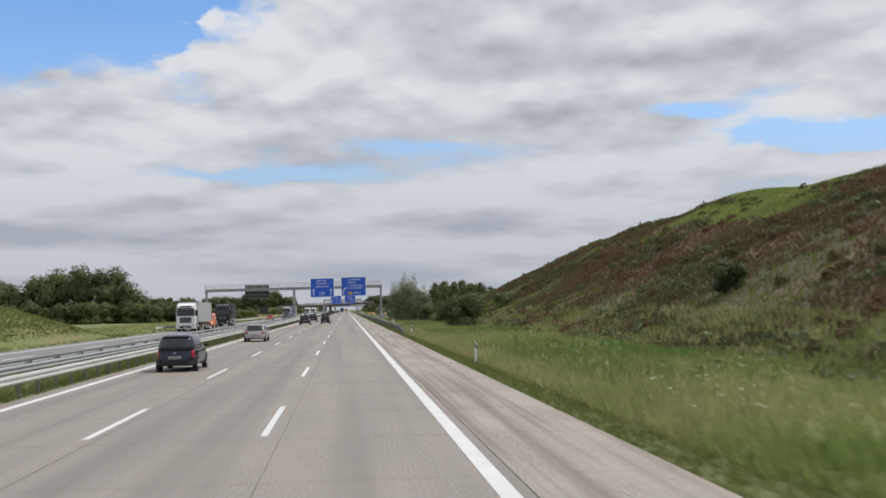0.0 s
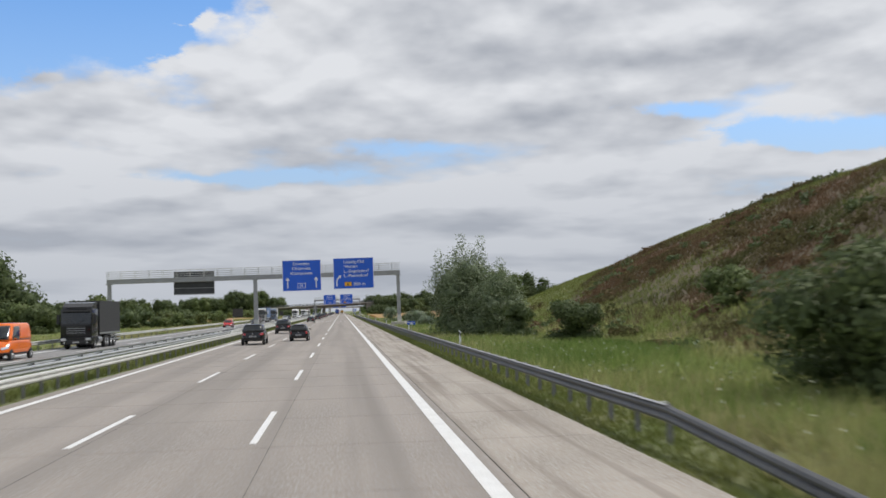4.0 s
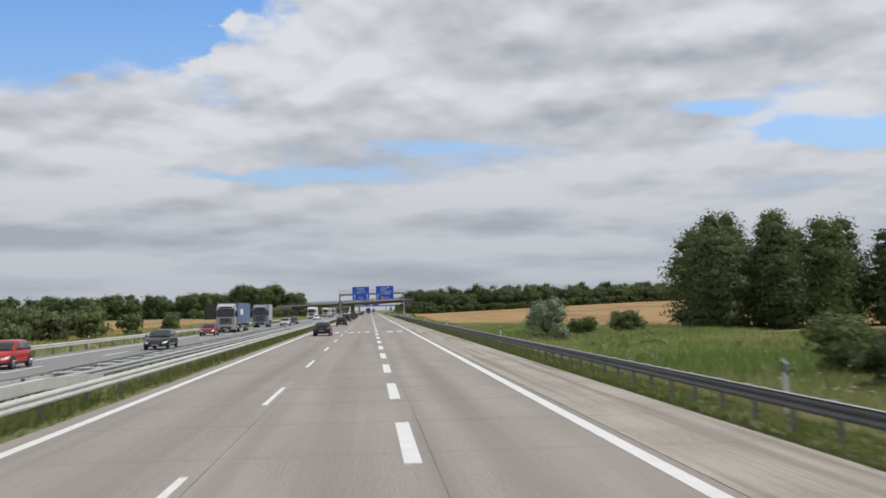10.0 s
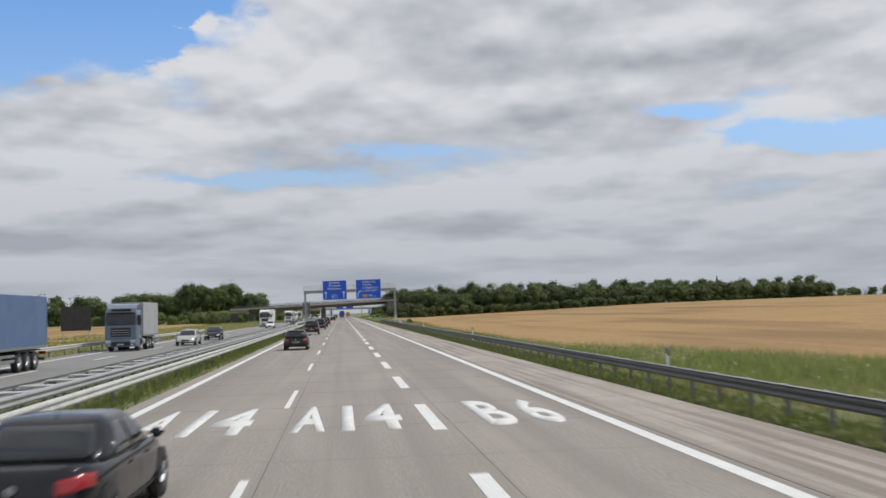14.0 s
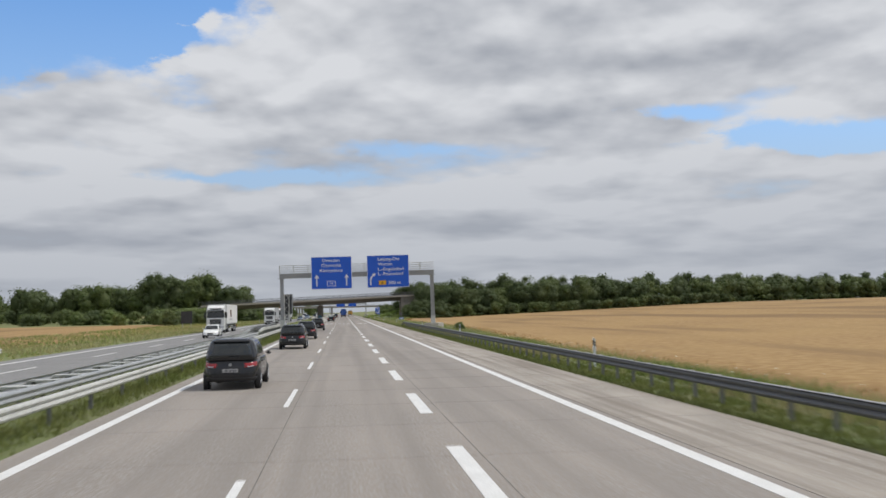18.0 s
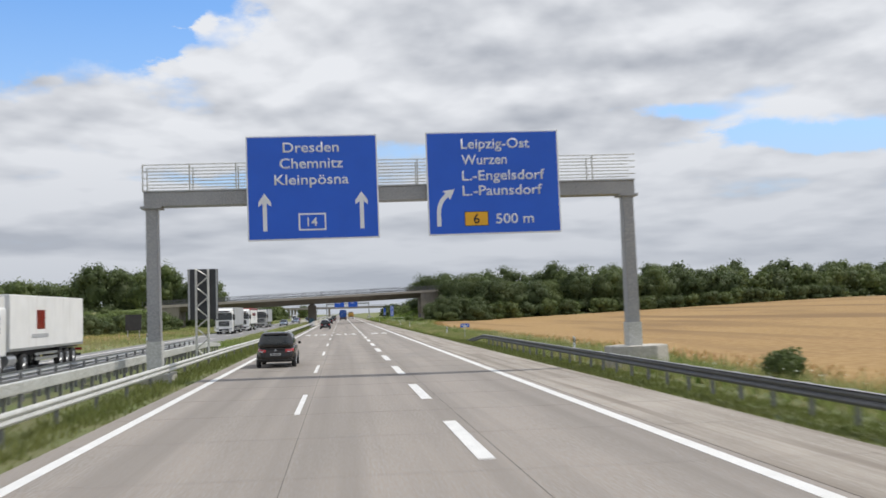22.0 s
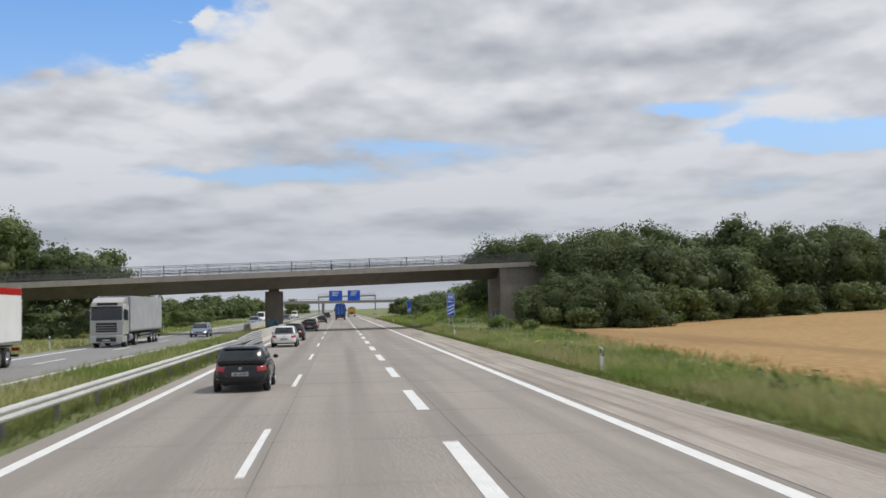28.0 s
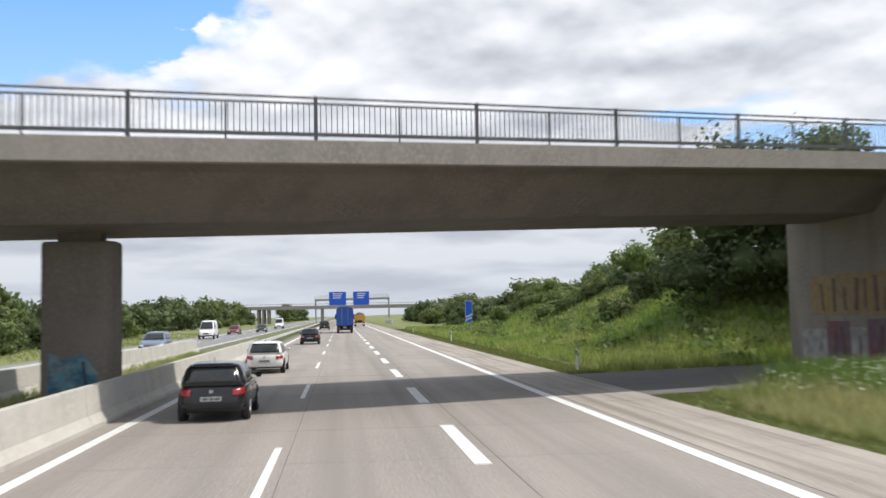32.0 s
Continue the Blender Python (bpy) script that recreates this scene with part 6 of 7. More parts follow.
tufts("tall_weeds", "head-high weeds beside the paved strip", (10.6, 15.0, 747.5, 757), 2600, 0.6, 1.3, "grass_lush", 73, 5, 0.02, lambda x, y, rng: y < bridge_y(x) - 0.8)
umbels("wild_flowers", (10.4, 14.5, 747, 756), 900, 74, 0.35)

# ---- vehicles ----
def paint(name, col, rough=0.14, metal=0.0):
    M[name] = material(name, col, rough, metal, vary=tuple(c * 0.86 for c in col), vscale=1.5, fleck=tuple(min(1, c * 1.1) for c in col), fscale=60, spec=0.5)
    return name


for nm, col in (("paint_black", (0.012, 0.012, 0.014)), ("paint_navy", (0.014, 0.018, 0.034)), ("paint_grey", (0.020, 0.020, 0.022)), ("paint_brown", (0.020, 0.016, 0.014)),
                ("paint_silver", (0.42, 0.42, 0.40)), ("paint_white", (0.78, 0.78, 0.76)), ("paint_red", (0.42, 0.012, 0.010)), ("paint_darkred", (0.20, 0.018, 0.016)),
                ("paint_orange", (0.72, 0.15, 0.015)), ("paint_steelblue", (0.16, 0.20, 0.27))):
    paint(nm, col)
M["glass_dark"] = material("glass_dark", (0.012, 0.015, 0.016), 0.08, vary=(0.02, 0.024, 0.025), vscale=2, spec=0.7)
M["rubber"] = material("rubber", (0.018, 0.018, 0.018), 0.85, vary=(0.03, 0.03, 0.03), vscale=8)
M["plastic_black"] = material("plastic_black", (0.022, 0.022, 0.023), 0.65, vary=(0.03, 0.03, 0.03), vscale=4)
M["rim"] = material("rim", (0.48, 0.49, 0.50), 0.35, 0.8, vary=(0.40, 0.41, 0.42), vscale=6)
M["lamp_red"] = material("lamp_red", (0.36, 0.012, 0.016), 0.2, vary=(0.28, 0.01, 0.012), vscale=9, spec=0.8)
M["lamp_clear"] = material("lamp_clear", (0.72, 0.74, 0.76), 0.12, 0.3, vary=(0.55, 0.56, 0.58), vscale=12, spec=0.8)
M["lamp_amber"] = material("lamp_amber", (0.70, 0.24, 0.02), 0.25)
M["plate_dark"] = material("plate_dark", (0.12, 0.12, 0.13), 0.6)
M["plate"] = material("plate", (0.50, 0.50, 0.49), 0.5, vary=(0.42, 0.42, 0.41), vscale=6)
M["tarp_blue"] = material("tarp_blue", (0.018, 0.085, 0.36), 0.55, vary=(0.014, 0.065, 0.29), vscale=0.9, fleck=(0.03, 0.11, 0.42), fscale=7, bump=0.25, bscale=4)
M["tarp_greyblue"] = material("tarp_greyblue", (0.10, 0.16, 0.29), 0.55, vary=(0.08, 0.13, 0.24), vscale=0.9, bump=0.25, bscale=4)
M["trailer_white"] = material("trailer_white", (0.76, 0.76, 0.74), 0.45, vary=(0.70, 0.70, 0.68), vscale=0.8, streak=((0.6, 0.59, 0.56), 1.5, (1, 1, 0.15), 0.58, 0.8))
M["trailer_grey"] = material("trailer_grey", (0.40, 0.41, 0.42), 0.5, vary=(0.34, 0.35, 0.36), vscale=0.8, bump=0.2, bscale=3)
M["tipper_yellow"] = material("tipper_yellow", (0.66, 0.36, 0.04), 0.5, vary=(0.55, 0.30, 0.05), vscale=1.2, fleck=(0.45, 0.25, 0.06), fscale=9)
M["load"] = material("load", (0.07, 0.055, 0.045), 0.95, vary=(0.11, 0.09, 0.07), vscale=3, bump=1.0, bscale=8)


def wheel_meshes(r, w):
    t = bmesh.new()
    prof = [(r * 0.62, -w / 2), (r * 0.93, -w / 2), (r, -w / 2 + 0.03), (r, w / 2 - 0.03), (r * 0.93, w / 2), (r * 0.62, w / 2)]
    n = 22
    rings = [[t.verts.new((x, rr * math.cos(a), rr * math.sin(a))) for rr, x in prof] for a in [2 * math.pi * k / n for k in range(n)]]
    for k in range(n):
        for j in range(len(prof)):
            t.faces.new((rings[k][j], rings[k][(j + 1) % 6], rings[(k + 1) % n][(j + 1) % 6], rings[(k + 1) % n][j]))
    bmesh.ops.recalc_face_normals(t, faces=t.faces[:])
    m = bmesh.new()
    tube(m, (-w / 2 + 0.02, 0, 0), (w / 2 - 0.02, 0, 0), r * 0.63, sides=20)
    for k in range(5):
        a = 2 * math.pi * k / 5
        for s in (-1, 1):
            tube(m, (s * (w / 2 - 0.015), r * 0.1 * math.cos(a), r * 0.1 * math.sin(a)), (s * (w / 2 - 0.015), r * 0.56 * math.cos(a), r * 0.56 * math.sin(a)), 0.035, sides=5)
    return mesh_of("tyre", t, "rubber", True), mesh_of("rim", m, "rim")


CAR_WHEEL = wheel_meshes(0.32, 0.21)
TRUCK_WHEEL = wheel_meshes(0.50, 0.32)


def add_wheel(root, kit, x, y, r):
    w = part("wheel", bpy.data.meshes.new("wheel"), None, root)
    hub = bmesh.new()
    tube(hub, (-0.05, 0, 0), (0.05, 0, 0), r * 0.2, sides=8)
    hub.to_mesh(w.data)
    hub.free()
    w.data.materials.append(M["rim"])
    w.location = (x, y, r)
    part("tyre", kit[0], None, w)
    part("rim", kit[1], None, w)


STYLES = {   # length, half width, sill, belt, roof, greenhouse foot from and to, roof from and to, bonnet height, boot height
    "hatch": (4.05, 0.87, 0.24, 0.93, 1.46, 0.10, 3.05, 0.50, 2.15, 0.88, 0.98),
    "wagon": (4.60, 0.89, 0.24, 0.93, 1.47, 0.12, 3.45, 0.55, 2.55, 0.86, 0.98),
    "sedan": (4.60, 0.88, 0.24, 0.92, 1.42, 0.75, 3.45, 1.45, 2.55, 0.84, 0.98),
    "suv": (4.55, 0.93, 0.32, 1.08, 1.68, 0.12, 3.30, 0.55, 2.45, 1.02, 1.12),
    "mpv": (4.30, 0.87, 0.26, 1.00, 1.60, 0.08, 3.35, 0.40, 2.25, 0.92, 1.04),
    "minivan": (4.85, 0.95, 0.28, 1.04, 1.74, 0.08, 3.85, 0.42, 2.75, 0.98, 1.08),
    "small": (3.55, 0.82, 0.24, 0.92, 1.49, 0.06, 2.75, 0.40, 1.95, 0.90, 0.98),
    "van": (5.40, 0.99, 0.34, 1.25, 2.35, 0.04, 4.75, 0.08, 3.80, 1.15, 1.30),
}


def squircle(a, b, n):
    k = (abs(a) ** n + abs(b) ** n) ** (-1.0 / n)
    return a * k, b * k


def perimeter(s):
    """A point of the plan's outline: 0 rear middle, 1 rear corner, 3 front corner, 4 front middle; below 0 the other side."""
    if s < 0:
        a, b = perimeter(-s)
        return -a, b
    if s < 1:
        return s, -1.0
    if s < 3:
        return 1.0, s - 2.0
    return 4.0 - s, 1.0


def shell_grid(surf, levels, caps, count=44):
    """A closed skin of rings from bottom to top, its top drawn together by the caps."""
    bm = bmesh.new()
    ring_at = [8.0 * k / count - 4.0 for k in range(count)]
    rings = [[bm.verts.new(surf(s, t, 0.0, 1.0)) for s in ring_at] for t in levels]
    rings += [[bm.verts.new(surf(s, levels[-1], 0.0, c)) for s in ring_at] for c in caps]
    for a, b in zip(rings, rings[1:]):
        for j in range(count):
            bm.faces.new((a[j], a[(j + 1) % count], b[(j + 1) % count], b[j]))
    bm.faces.new(rings[0][::-1])
    bm.faces.new(rings[-1])
    bmesh.ops.recalc_face_normals(bm, faces=bm.faces[:])
    return bm


def panel(surf, s0, s1, t0, t1, off=0.008, flip=False, thick=0.014, ns=8, nt=4):
    """A thin curved panel that follows the skin, a little proud of it."""
    bm = bmesh.new()
    layers = []
    for o in (off, off - thick):
        rows = []
        for i in range(ns + 1):
            col = []
            for j in range(nt + 1):
                p = surf(s0 + (s1 - s0) * i / ns, t0 + (t1 - t0) * j / nt, o, 1.0)
                col.append(bm.verts.new((-p[0] if flip else p[0], p[1], p[2])))
            rows.append(col)
        layers.append(rows)
    for rows in layers:
        for i in range(ns):
            for j in range(nt):
                bm.faces.new((rows[i][j], rows[i + 1][j], rows[i + 1][j + 1], rows[i][j + 1]))
    a, b = layers
    for i in range(ns):
        for j in (0, nt):
            bm.faces.new((a[i][j], a[i + 1][j], b[i + 1][j], b[i][j]))
    for j in range(nt):
        for i in (0, ns):
            bm.faces.new((a[i][j], a[i][j + 1], b[i][j + 1], b[i][j]))
    bmesh.ops.recalc_face_normals(bm, faces=bm.faces[:])
    return bm


def car(style, colour, x, y, label, facing=1, group="cars on the road", lean=0.0):
    L, W, sill, belt, roof, g0, g1, r0, r1, bonnet, boot = STYLES[style]
    kind = "van" if style == "van" else "car"
    root = thing(kind, label, kind, group, at=(x, y, 0.0), turn=lean if facing > 0 else 180 + lean)
    tail = ([0.0, 0.2, g0], [boot - 0.10, boot, belt]) if style == "sedan" else ([0.0, 0.25, g0 + 0.3], [belt - 0.06, belt - 0.01, belt])
    top_y = tail[0] + [g1 - 0.2, g1 + 0.2, L - 0.55, L - 0.1, L]
    top_z = tail[1] + [belt, bonnet + 0.02, bonnet - 0.09, bonnet - 0.24, bonnet - 0.34]

    def body_skin(s, t, off, cap):
        a, b = squircle(*perimeter(s), 5.5)
        w = W * np.interp(t, [0, 0.10, 0.30, 0.55, 0.78, 0.93, 1.0], [0.90, 0.965, 1.0, 1.0, 0.99, 0.97, 0.935])
        y0 = np.interp(t, [0, 0.10, 0.30, 0.55, 0.78, 0.93, 1.0], [0.16, 0.04, 0.0, 0.015, 0.05, 0.09, 0.14])
        y1 = L - np.interp(t, [0, 0.10, 0.30, 0.55, 0.78, 0.93, 1.0], [0.22, 0.06, 0.0, 0.03, 0.13, 0.22, 0.32])
        yy = (y0 + y1) / 2 + b * cap * ((y1 - y0) / 2 + off)
        return float(a * cap * (w + off)), float(yy), float(sill + t * (np.interp(yy, top_y, top_z) - sill) + 0.03 * (1 - cap * cap))

    def cabin_skin(s, t, off, cap):
        a, b = squircle(*perimeter(s), 7.0)
        inset = np.interp(t, [0.84, 0.94, 1.0], [0, 0.025, 0.10])
        w = (W - 0.055) + (-0.19) * t ** 1.6 - inset
        y0, y1 = g0 + (r0 - g0) * t ** 1.2 + inset, g1 + (r1 - g1) * t ** 0.95 - inset
        return float(a * cap * (w + off)), float((y0 + y1) / 2 + b * cap * ((y1 - y0) / 2 + off)), float(belt - 0.03 + t * (roof - belt + 0.01) + 0.025 * (1 - cap * cap))

    part("body", shell_grid(body_skin, (0, 0.05, 0.10, 0.20, 0.30, 0.45, 0.6, 0.78, 0.88, 0.95, 1.0), (0.86, 0.6, 0.3)), colour, root, smooth=True)
    part("cabin", shell_grid(cabin_skin, (0, 0.2, 0.4, 0.6, 0.78, 0.86, 0.92, 0.96, 1.0), (0.8, 0.5, 0.2)), colour, root, "painted roof and pillars", smooth=True)
    low = 0.12 if style != "mpv" else 0.06
    part("rear_window", panel(cabin_skin, -0.84, 0.84, low, 0.84, ns=12), "glass_dark", root, "dark rear window", smooth=True)
    part("windscreen", panel(cabin_skin, 3.12, 4.88, 0.08, 0.86, ns=12), "glass_dark", root, "windscreen", smooth=True)
    cuts = ((1.16, 1.50), (1.56, 2.12), (2.18, 2.80)) if style != "van" else ((2.25, 2.85),)
    if style == "sedan":
        cuts = ((1.30, 1.95), (2.02, 2.72))
    for flip in (False, True):
        for u0, u1 in cuts:
            part("side_window", panel(cabin_skin, u0, u1, 0.10, 0.82, flip=flip), "glass_dark", root, "tinted side window", smooth=True)
        lamp = {"sedan": (0.52, 1.09, 0.66, 0.88), "small": (0.80, 1.10, 0.58, 0.94), "mpv": (0.84, 1.09, 0.50, 0.98), "van": (0.86, 1.05, 0.45, 0.70), "minivan": (0.50, 1.10, 0.68, 0.87)}.get(style, (0.60, 1.10, 0.64, 0.88))
        part("tail_lamp", panel(body_skin, *lamp, off=0.012, flip=flip), "lamp_red", root, "red tail lamp", smooth=True)
        if style in ("minivan", "suv", "wagon"):
            part("lamp_glass", panel(body_skin, lamp[0] + 0.10, 0.86, lamp[2] + 0.02, lamp[2] + 0.055, off=0.017, flip=flip, nt=1), "lamp_clear", root, "clear strip of the tail lamp")
        part("head_lamp", panel(body_skin, 2.86, 3.42, 0.62, 0.84, off=0.010, flip=flip), "lamp_clear", root, "clear headlamp", smooth=True)
        for u in (1.42, 2.02, 2.55) if style != "van" else (2.2,):
            part("door_seam", panel(body_skin, u, u + 0.006, 0.14, 0.97, off=0.002, flip=flip, ns=1), "plastic_black", root)
        part("side_trim", panel(body_skin, 1.38, 2.62, 0.02, 0.14, off=0.012, flip=flip, ns=10, nt=2), "plastic_black", root, "dark sill trim")
        part("window_trim", panel(cabin_skin, 1.14, 2.82, 0.055, 0.085, off=0.010, flip=flip, ns=10, nt=1), "rim" if style in ("minivan", "wagon") else "plastic_black", root)
        sx = -1 if flip else 1
        for wy in (0.80, L - 0.85):
            arch = tube(bmesh.new(), (sx * (W - 0.12), wy, 0.335), (sx * (W + 0.005), wy, 0.335), 0.375, sides=26)
            part("wheel_arch", arch, "plastic_black", root)
            add_wheel(root, CAR_WHEEL, sx * (W - 0.085), wy, 0.32)
        m = boxes((sx * (W + 0.09) - 0.10, sx * (W + 0.09) + 0.10, g1 - 0.62, g1 - 0.50, belt + 0.03, belt + 0.16))
        bmesh.ops.bevel(m, geom=m.edges[:], offset=0.045, segments=3, affect="EDGES")
        part("mirror", m, colour, root, "door mirror", smooth=True)
        for hy in (1.75, 2.7):
            part("door_handle", boxes((sx * (W - 0.01) - 0.022, sx * (W - 0.01) + 0.022, hy, hy + 0.18, belt - 0.15, belt - 0.12), bevel=0.008), colour, root)
    dark = style in ("suv", "minivan", "mpv", "small")
    part("rear_bumper", panel(body_skin, -1.12, 1.12, 0.02, 0.20 if dark else 0.12, off=0.018, ns=14), "plastic_black", root, "dark lower bumper", smooth=True)
    part("bumper_lip", panel(body_skin, -1.10, 1.10, 0.34, 0.37, off=0.022, ns=14, nt=1), colour, root)
    part("tailgate_seam", panel(body_skin, -0.82, 0.82, 0.415, 0.425, off=0.002, ns=10, nt=1), "plastic_black", root)
    part("front_bumper", panel(body_skin, 2.9, 5.1, 0.02, 0.30, off=0.014, ns=14), "plastic_black", root, "dark lower front bumper", smooth=True)
    part("grille", panel(body_skin, 3.62, 4.38, 0.55, 0.80, off=0.012), "plastic_black", root, "dark grille", smooth=True)
    low_plate = style in ("small", "sedan")
    zp = sill + (belt - sill) * (0.50 if not low_plate else 0.44)
    for yy, zz in ((0.0, zp), (L + 0.012, sill + 0.13)):
        plate = part("number_plate", boxes((-0.26, 0.26, yy - 0.022, yy + 0.02, zz - 0.055, zz + 0.055)), "plate", root, "pale number plate with plain dark bars")
        for bx, bw in ((-0.14, 0.06), (0.01, 0.05), (0.15, 0.07)):
            yb = yy - 0.026 if yy < 1 else yy + 0.022
            part("plate_bar", boxes((bx - bw, bx + bw, yb - 0.003, yb + 0.006, zz - 0.028, zz + 0.028)), "plate_dark", plate)
    part("badge", tube(bmesh.new(), (0, -0.012, sill + (belt - sill) * 0.76), (0, 0.05, sill + (belt - sill) * 0.76), 0.05, sides=14), "rim", root, "round chrome badge")
    if style in ("hatch", "small", "mpv", "suv", "wagon", "minivan"):
        part("spoiler", panel(cabin_skin, -0.90, 0.90, 0.87, 0.95, off=0.05, thick=0.06, ns=12), colour, root, "roof spoiler", smooth=True)
        part("wiper", boxes((-0.03, 0.36, g0 - 0.005, g0 + 0.02, belt + 0.07, belt + 0.09)), "plastic_black", root)
    if style in ("suv", "minivan", "wagon"):
        for sx in (-1, 1):
            part("roof_rail", tube(bmesh.new(), (sx * (W - 0.36), r0 + 0.2, roof + 0.03), (sx * (W - 0.36), r1 - 0.1, roof + 0.03), 0.022, sides=8), "rim" if style == "minivan" else "plastic_black", root, "roof rail")
    part("aerial", tube(bmesh.new(), (0, r0 + 0.30, roof - 0.01), (0, r0 + 0.18, roof + 0.12), 0.008, sides=5), "plastic_black", root)
    return root


def truck_cab(root, colour, y0, width=1.24, high=3.75):
    """The tractor's cab, its nose at y0, looking towards -y."""
    side = [(y0 + 0.02, 0.95), (y0 + 0.02, 2.02), (y0 + 0.20, 3.04), (y0 + 0.34, high - 0.45), (y0 + 2.15, high - 0.45), (y0 + 2.15, 0.95)]
    c = prism(bmesh.new(), side, (lambda a, b: (-width, a, b), lambda a, b: (width, a, b)))
    bmesh.ops.bevel(c, geom=c.edges[:], offset=0.11, segments=3, profile=0.6, affect="EDGES")
    part("cab", c, colour, root, "painted cab", smooth=True)
    part("roof_fairing", prism(bmesh.new(), [(y0 + 0.30, high - 0.50), (y0 + 2.10, high - 0.50), (y0 + 2.10, high + 0.10), (y0 + 1.0, high), (y0 + 0.38, high - 0.30)], (lambda a, b: (-width * 0.94, a, b), lambda a, b: (width * 0.94, a, b))), colour, root, "roof fairing")
    pane = [(y0 + 0.008, 2.08), (y0 + 0.16, 2.97), (y0 + 0.24, 2.97), (y0 + 0.10, 2.08)]
    part("windscreen", prism(bmesh.new(), pane, (lambda a, b: (-width * 0.93, a, b), lambda a, b: (width * 0.93, a, b))), "glass_dark", root, "dark windscreen")
    part("sun_visor", boxes((-width * 0.90, width * 0.90, y0 - 0.02, y0 + 0.24, 3.02, 3.14), bevel=0.03), "plastic_black", root)
    part("roof_sign", boxes((-width * 0.62, width * 0.62, y0 + 0.27, y0 + 0.40, 3.22, 3.42), bevel=0.02), "plastic_black", root)
    for sx in (-1, 1):
        part("wiper", tube(bmesh.new(), (sx * 0.1, y0 - 0.005, 2.10), (sx * 0.75, y0 + 0.05, 2.42), 0.014, sides=5), "plastic_black", root)
        part("fog_lamp", tube(bmesh.new(), (sx * width * 0.72, y0 - 0.075, 0.55), (sx * width * 0.72, y0 - 0.04, 0.55), 0.07, sides=12), "lamp_clear", root, "round fog lamp")
    part("grille", boxes((-width * 0.62, width * 0.62, y0 - 0.02, y0 + 0.05, 1.18, 1.90), bevel=0.04), "plastic_black", root, "black grille")
    for z in (1.32, 1.50, 1.68):
        part("grille_bar", boxes((-width * 0.58, width * 0.58, y0 - 0.035, y0 - 0.01, z, z + 0.035)), "rim", root)
    part("bumper", boxes((-width, width, y0 - 0.06, y0 + 0.5, 0.38, 0.98), bevel=0.06), colour, root, "front bumper")
    part("lower_intake", boxes((-width * 0.6, width * 0.6, y0 - 0.075, y0 + 0.02, 0.46, 0.78), bevel=0.02), "plastic_black", root)
    part("number_plate", boxes((-0.26, 0.26, y0 - 0.09, y0 - 0.07, 0.52, 0.63)), "plate", root, "blank pale number plate")
    for sx in (-1, 1):
        part("head_lamp", boxes((sx * width * 0.78 - 0.2, sx * width * 0.78 + 0.2, y0 - 0.075, y0 + 0.1, 0.70, 0.92), bevel=0.03), "lamp_clear", root, "clear headlamp")
        part("mirror", boxes((sx * (width + 0.20) - 0.13, sx * (width + 0.20) + 0.13, y0 + 0.12, y0 + 0.26, 2.05, 2.85), bevel=0.04), "plastic_black", root, "tall door mirror")
        part("mirror_arm", boxes((min(sx * width, sx * (width + 0.15)), max(sx * width, sx * (width + 0.15)), y0 + 0.17, y0 + 0.22, 2.70, 2.76)), "plastic_black", root)
        part("side_window", boxes((sx * width - 0.015, sx * width + 0.015, y0 + 0.30, y0 + 1.15, 2.12, 2.92), bevel=0.01), "glass_dark", root, "dark side window")
        part("step", boxes((sx * width - 0.12, sx * width + 0.01, y0 + 0.55, y0 + 1.3, 0.45, 0.9), bevel=0.03), colour, root)
        part("fuel_tank", tube(bmesh.new(), (sx * 0.95, y0 + 2.4, 0.72), (sx * 0.95, y0 + 3.6, 0.72), 0.30, sides=14), "rim", root)


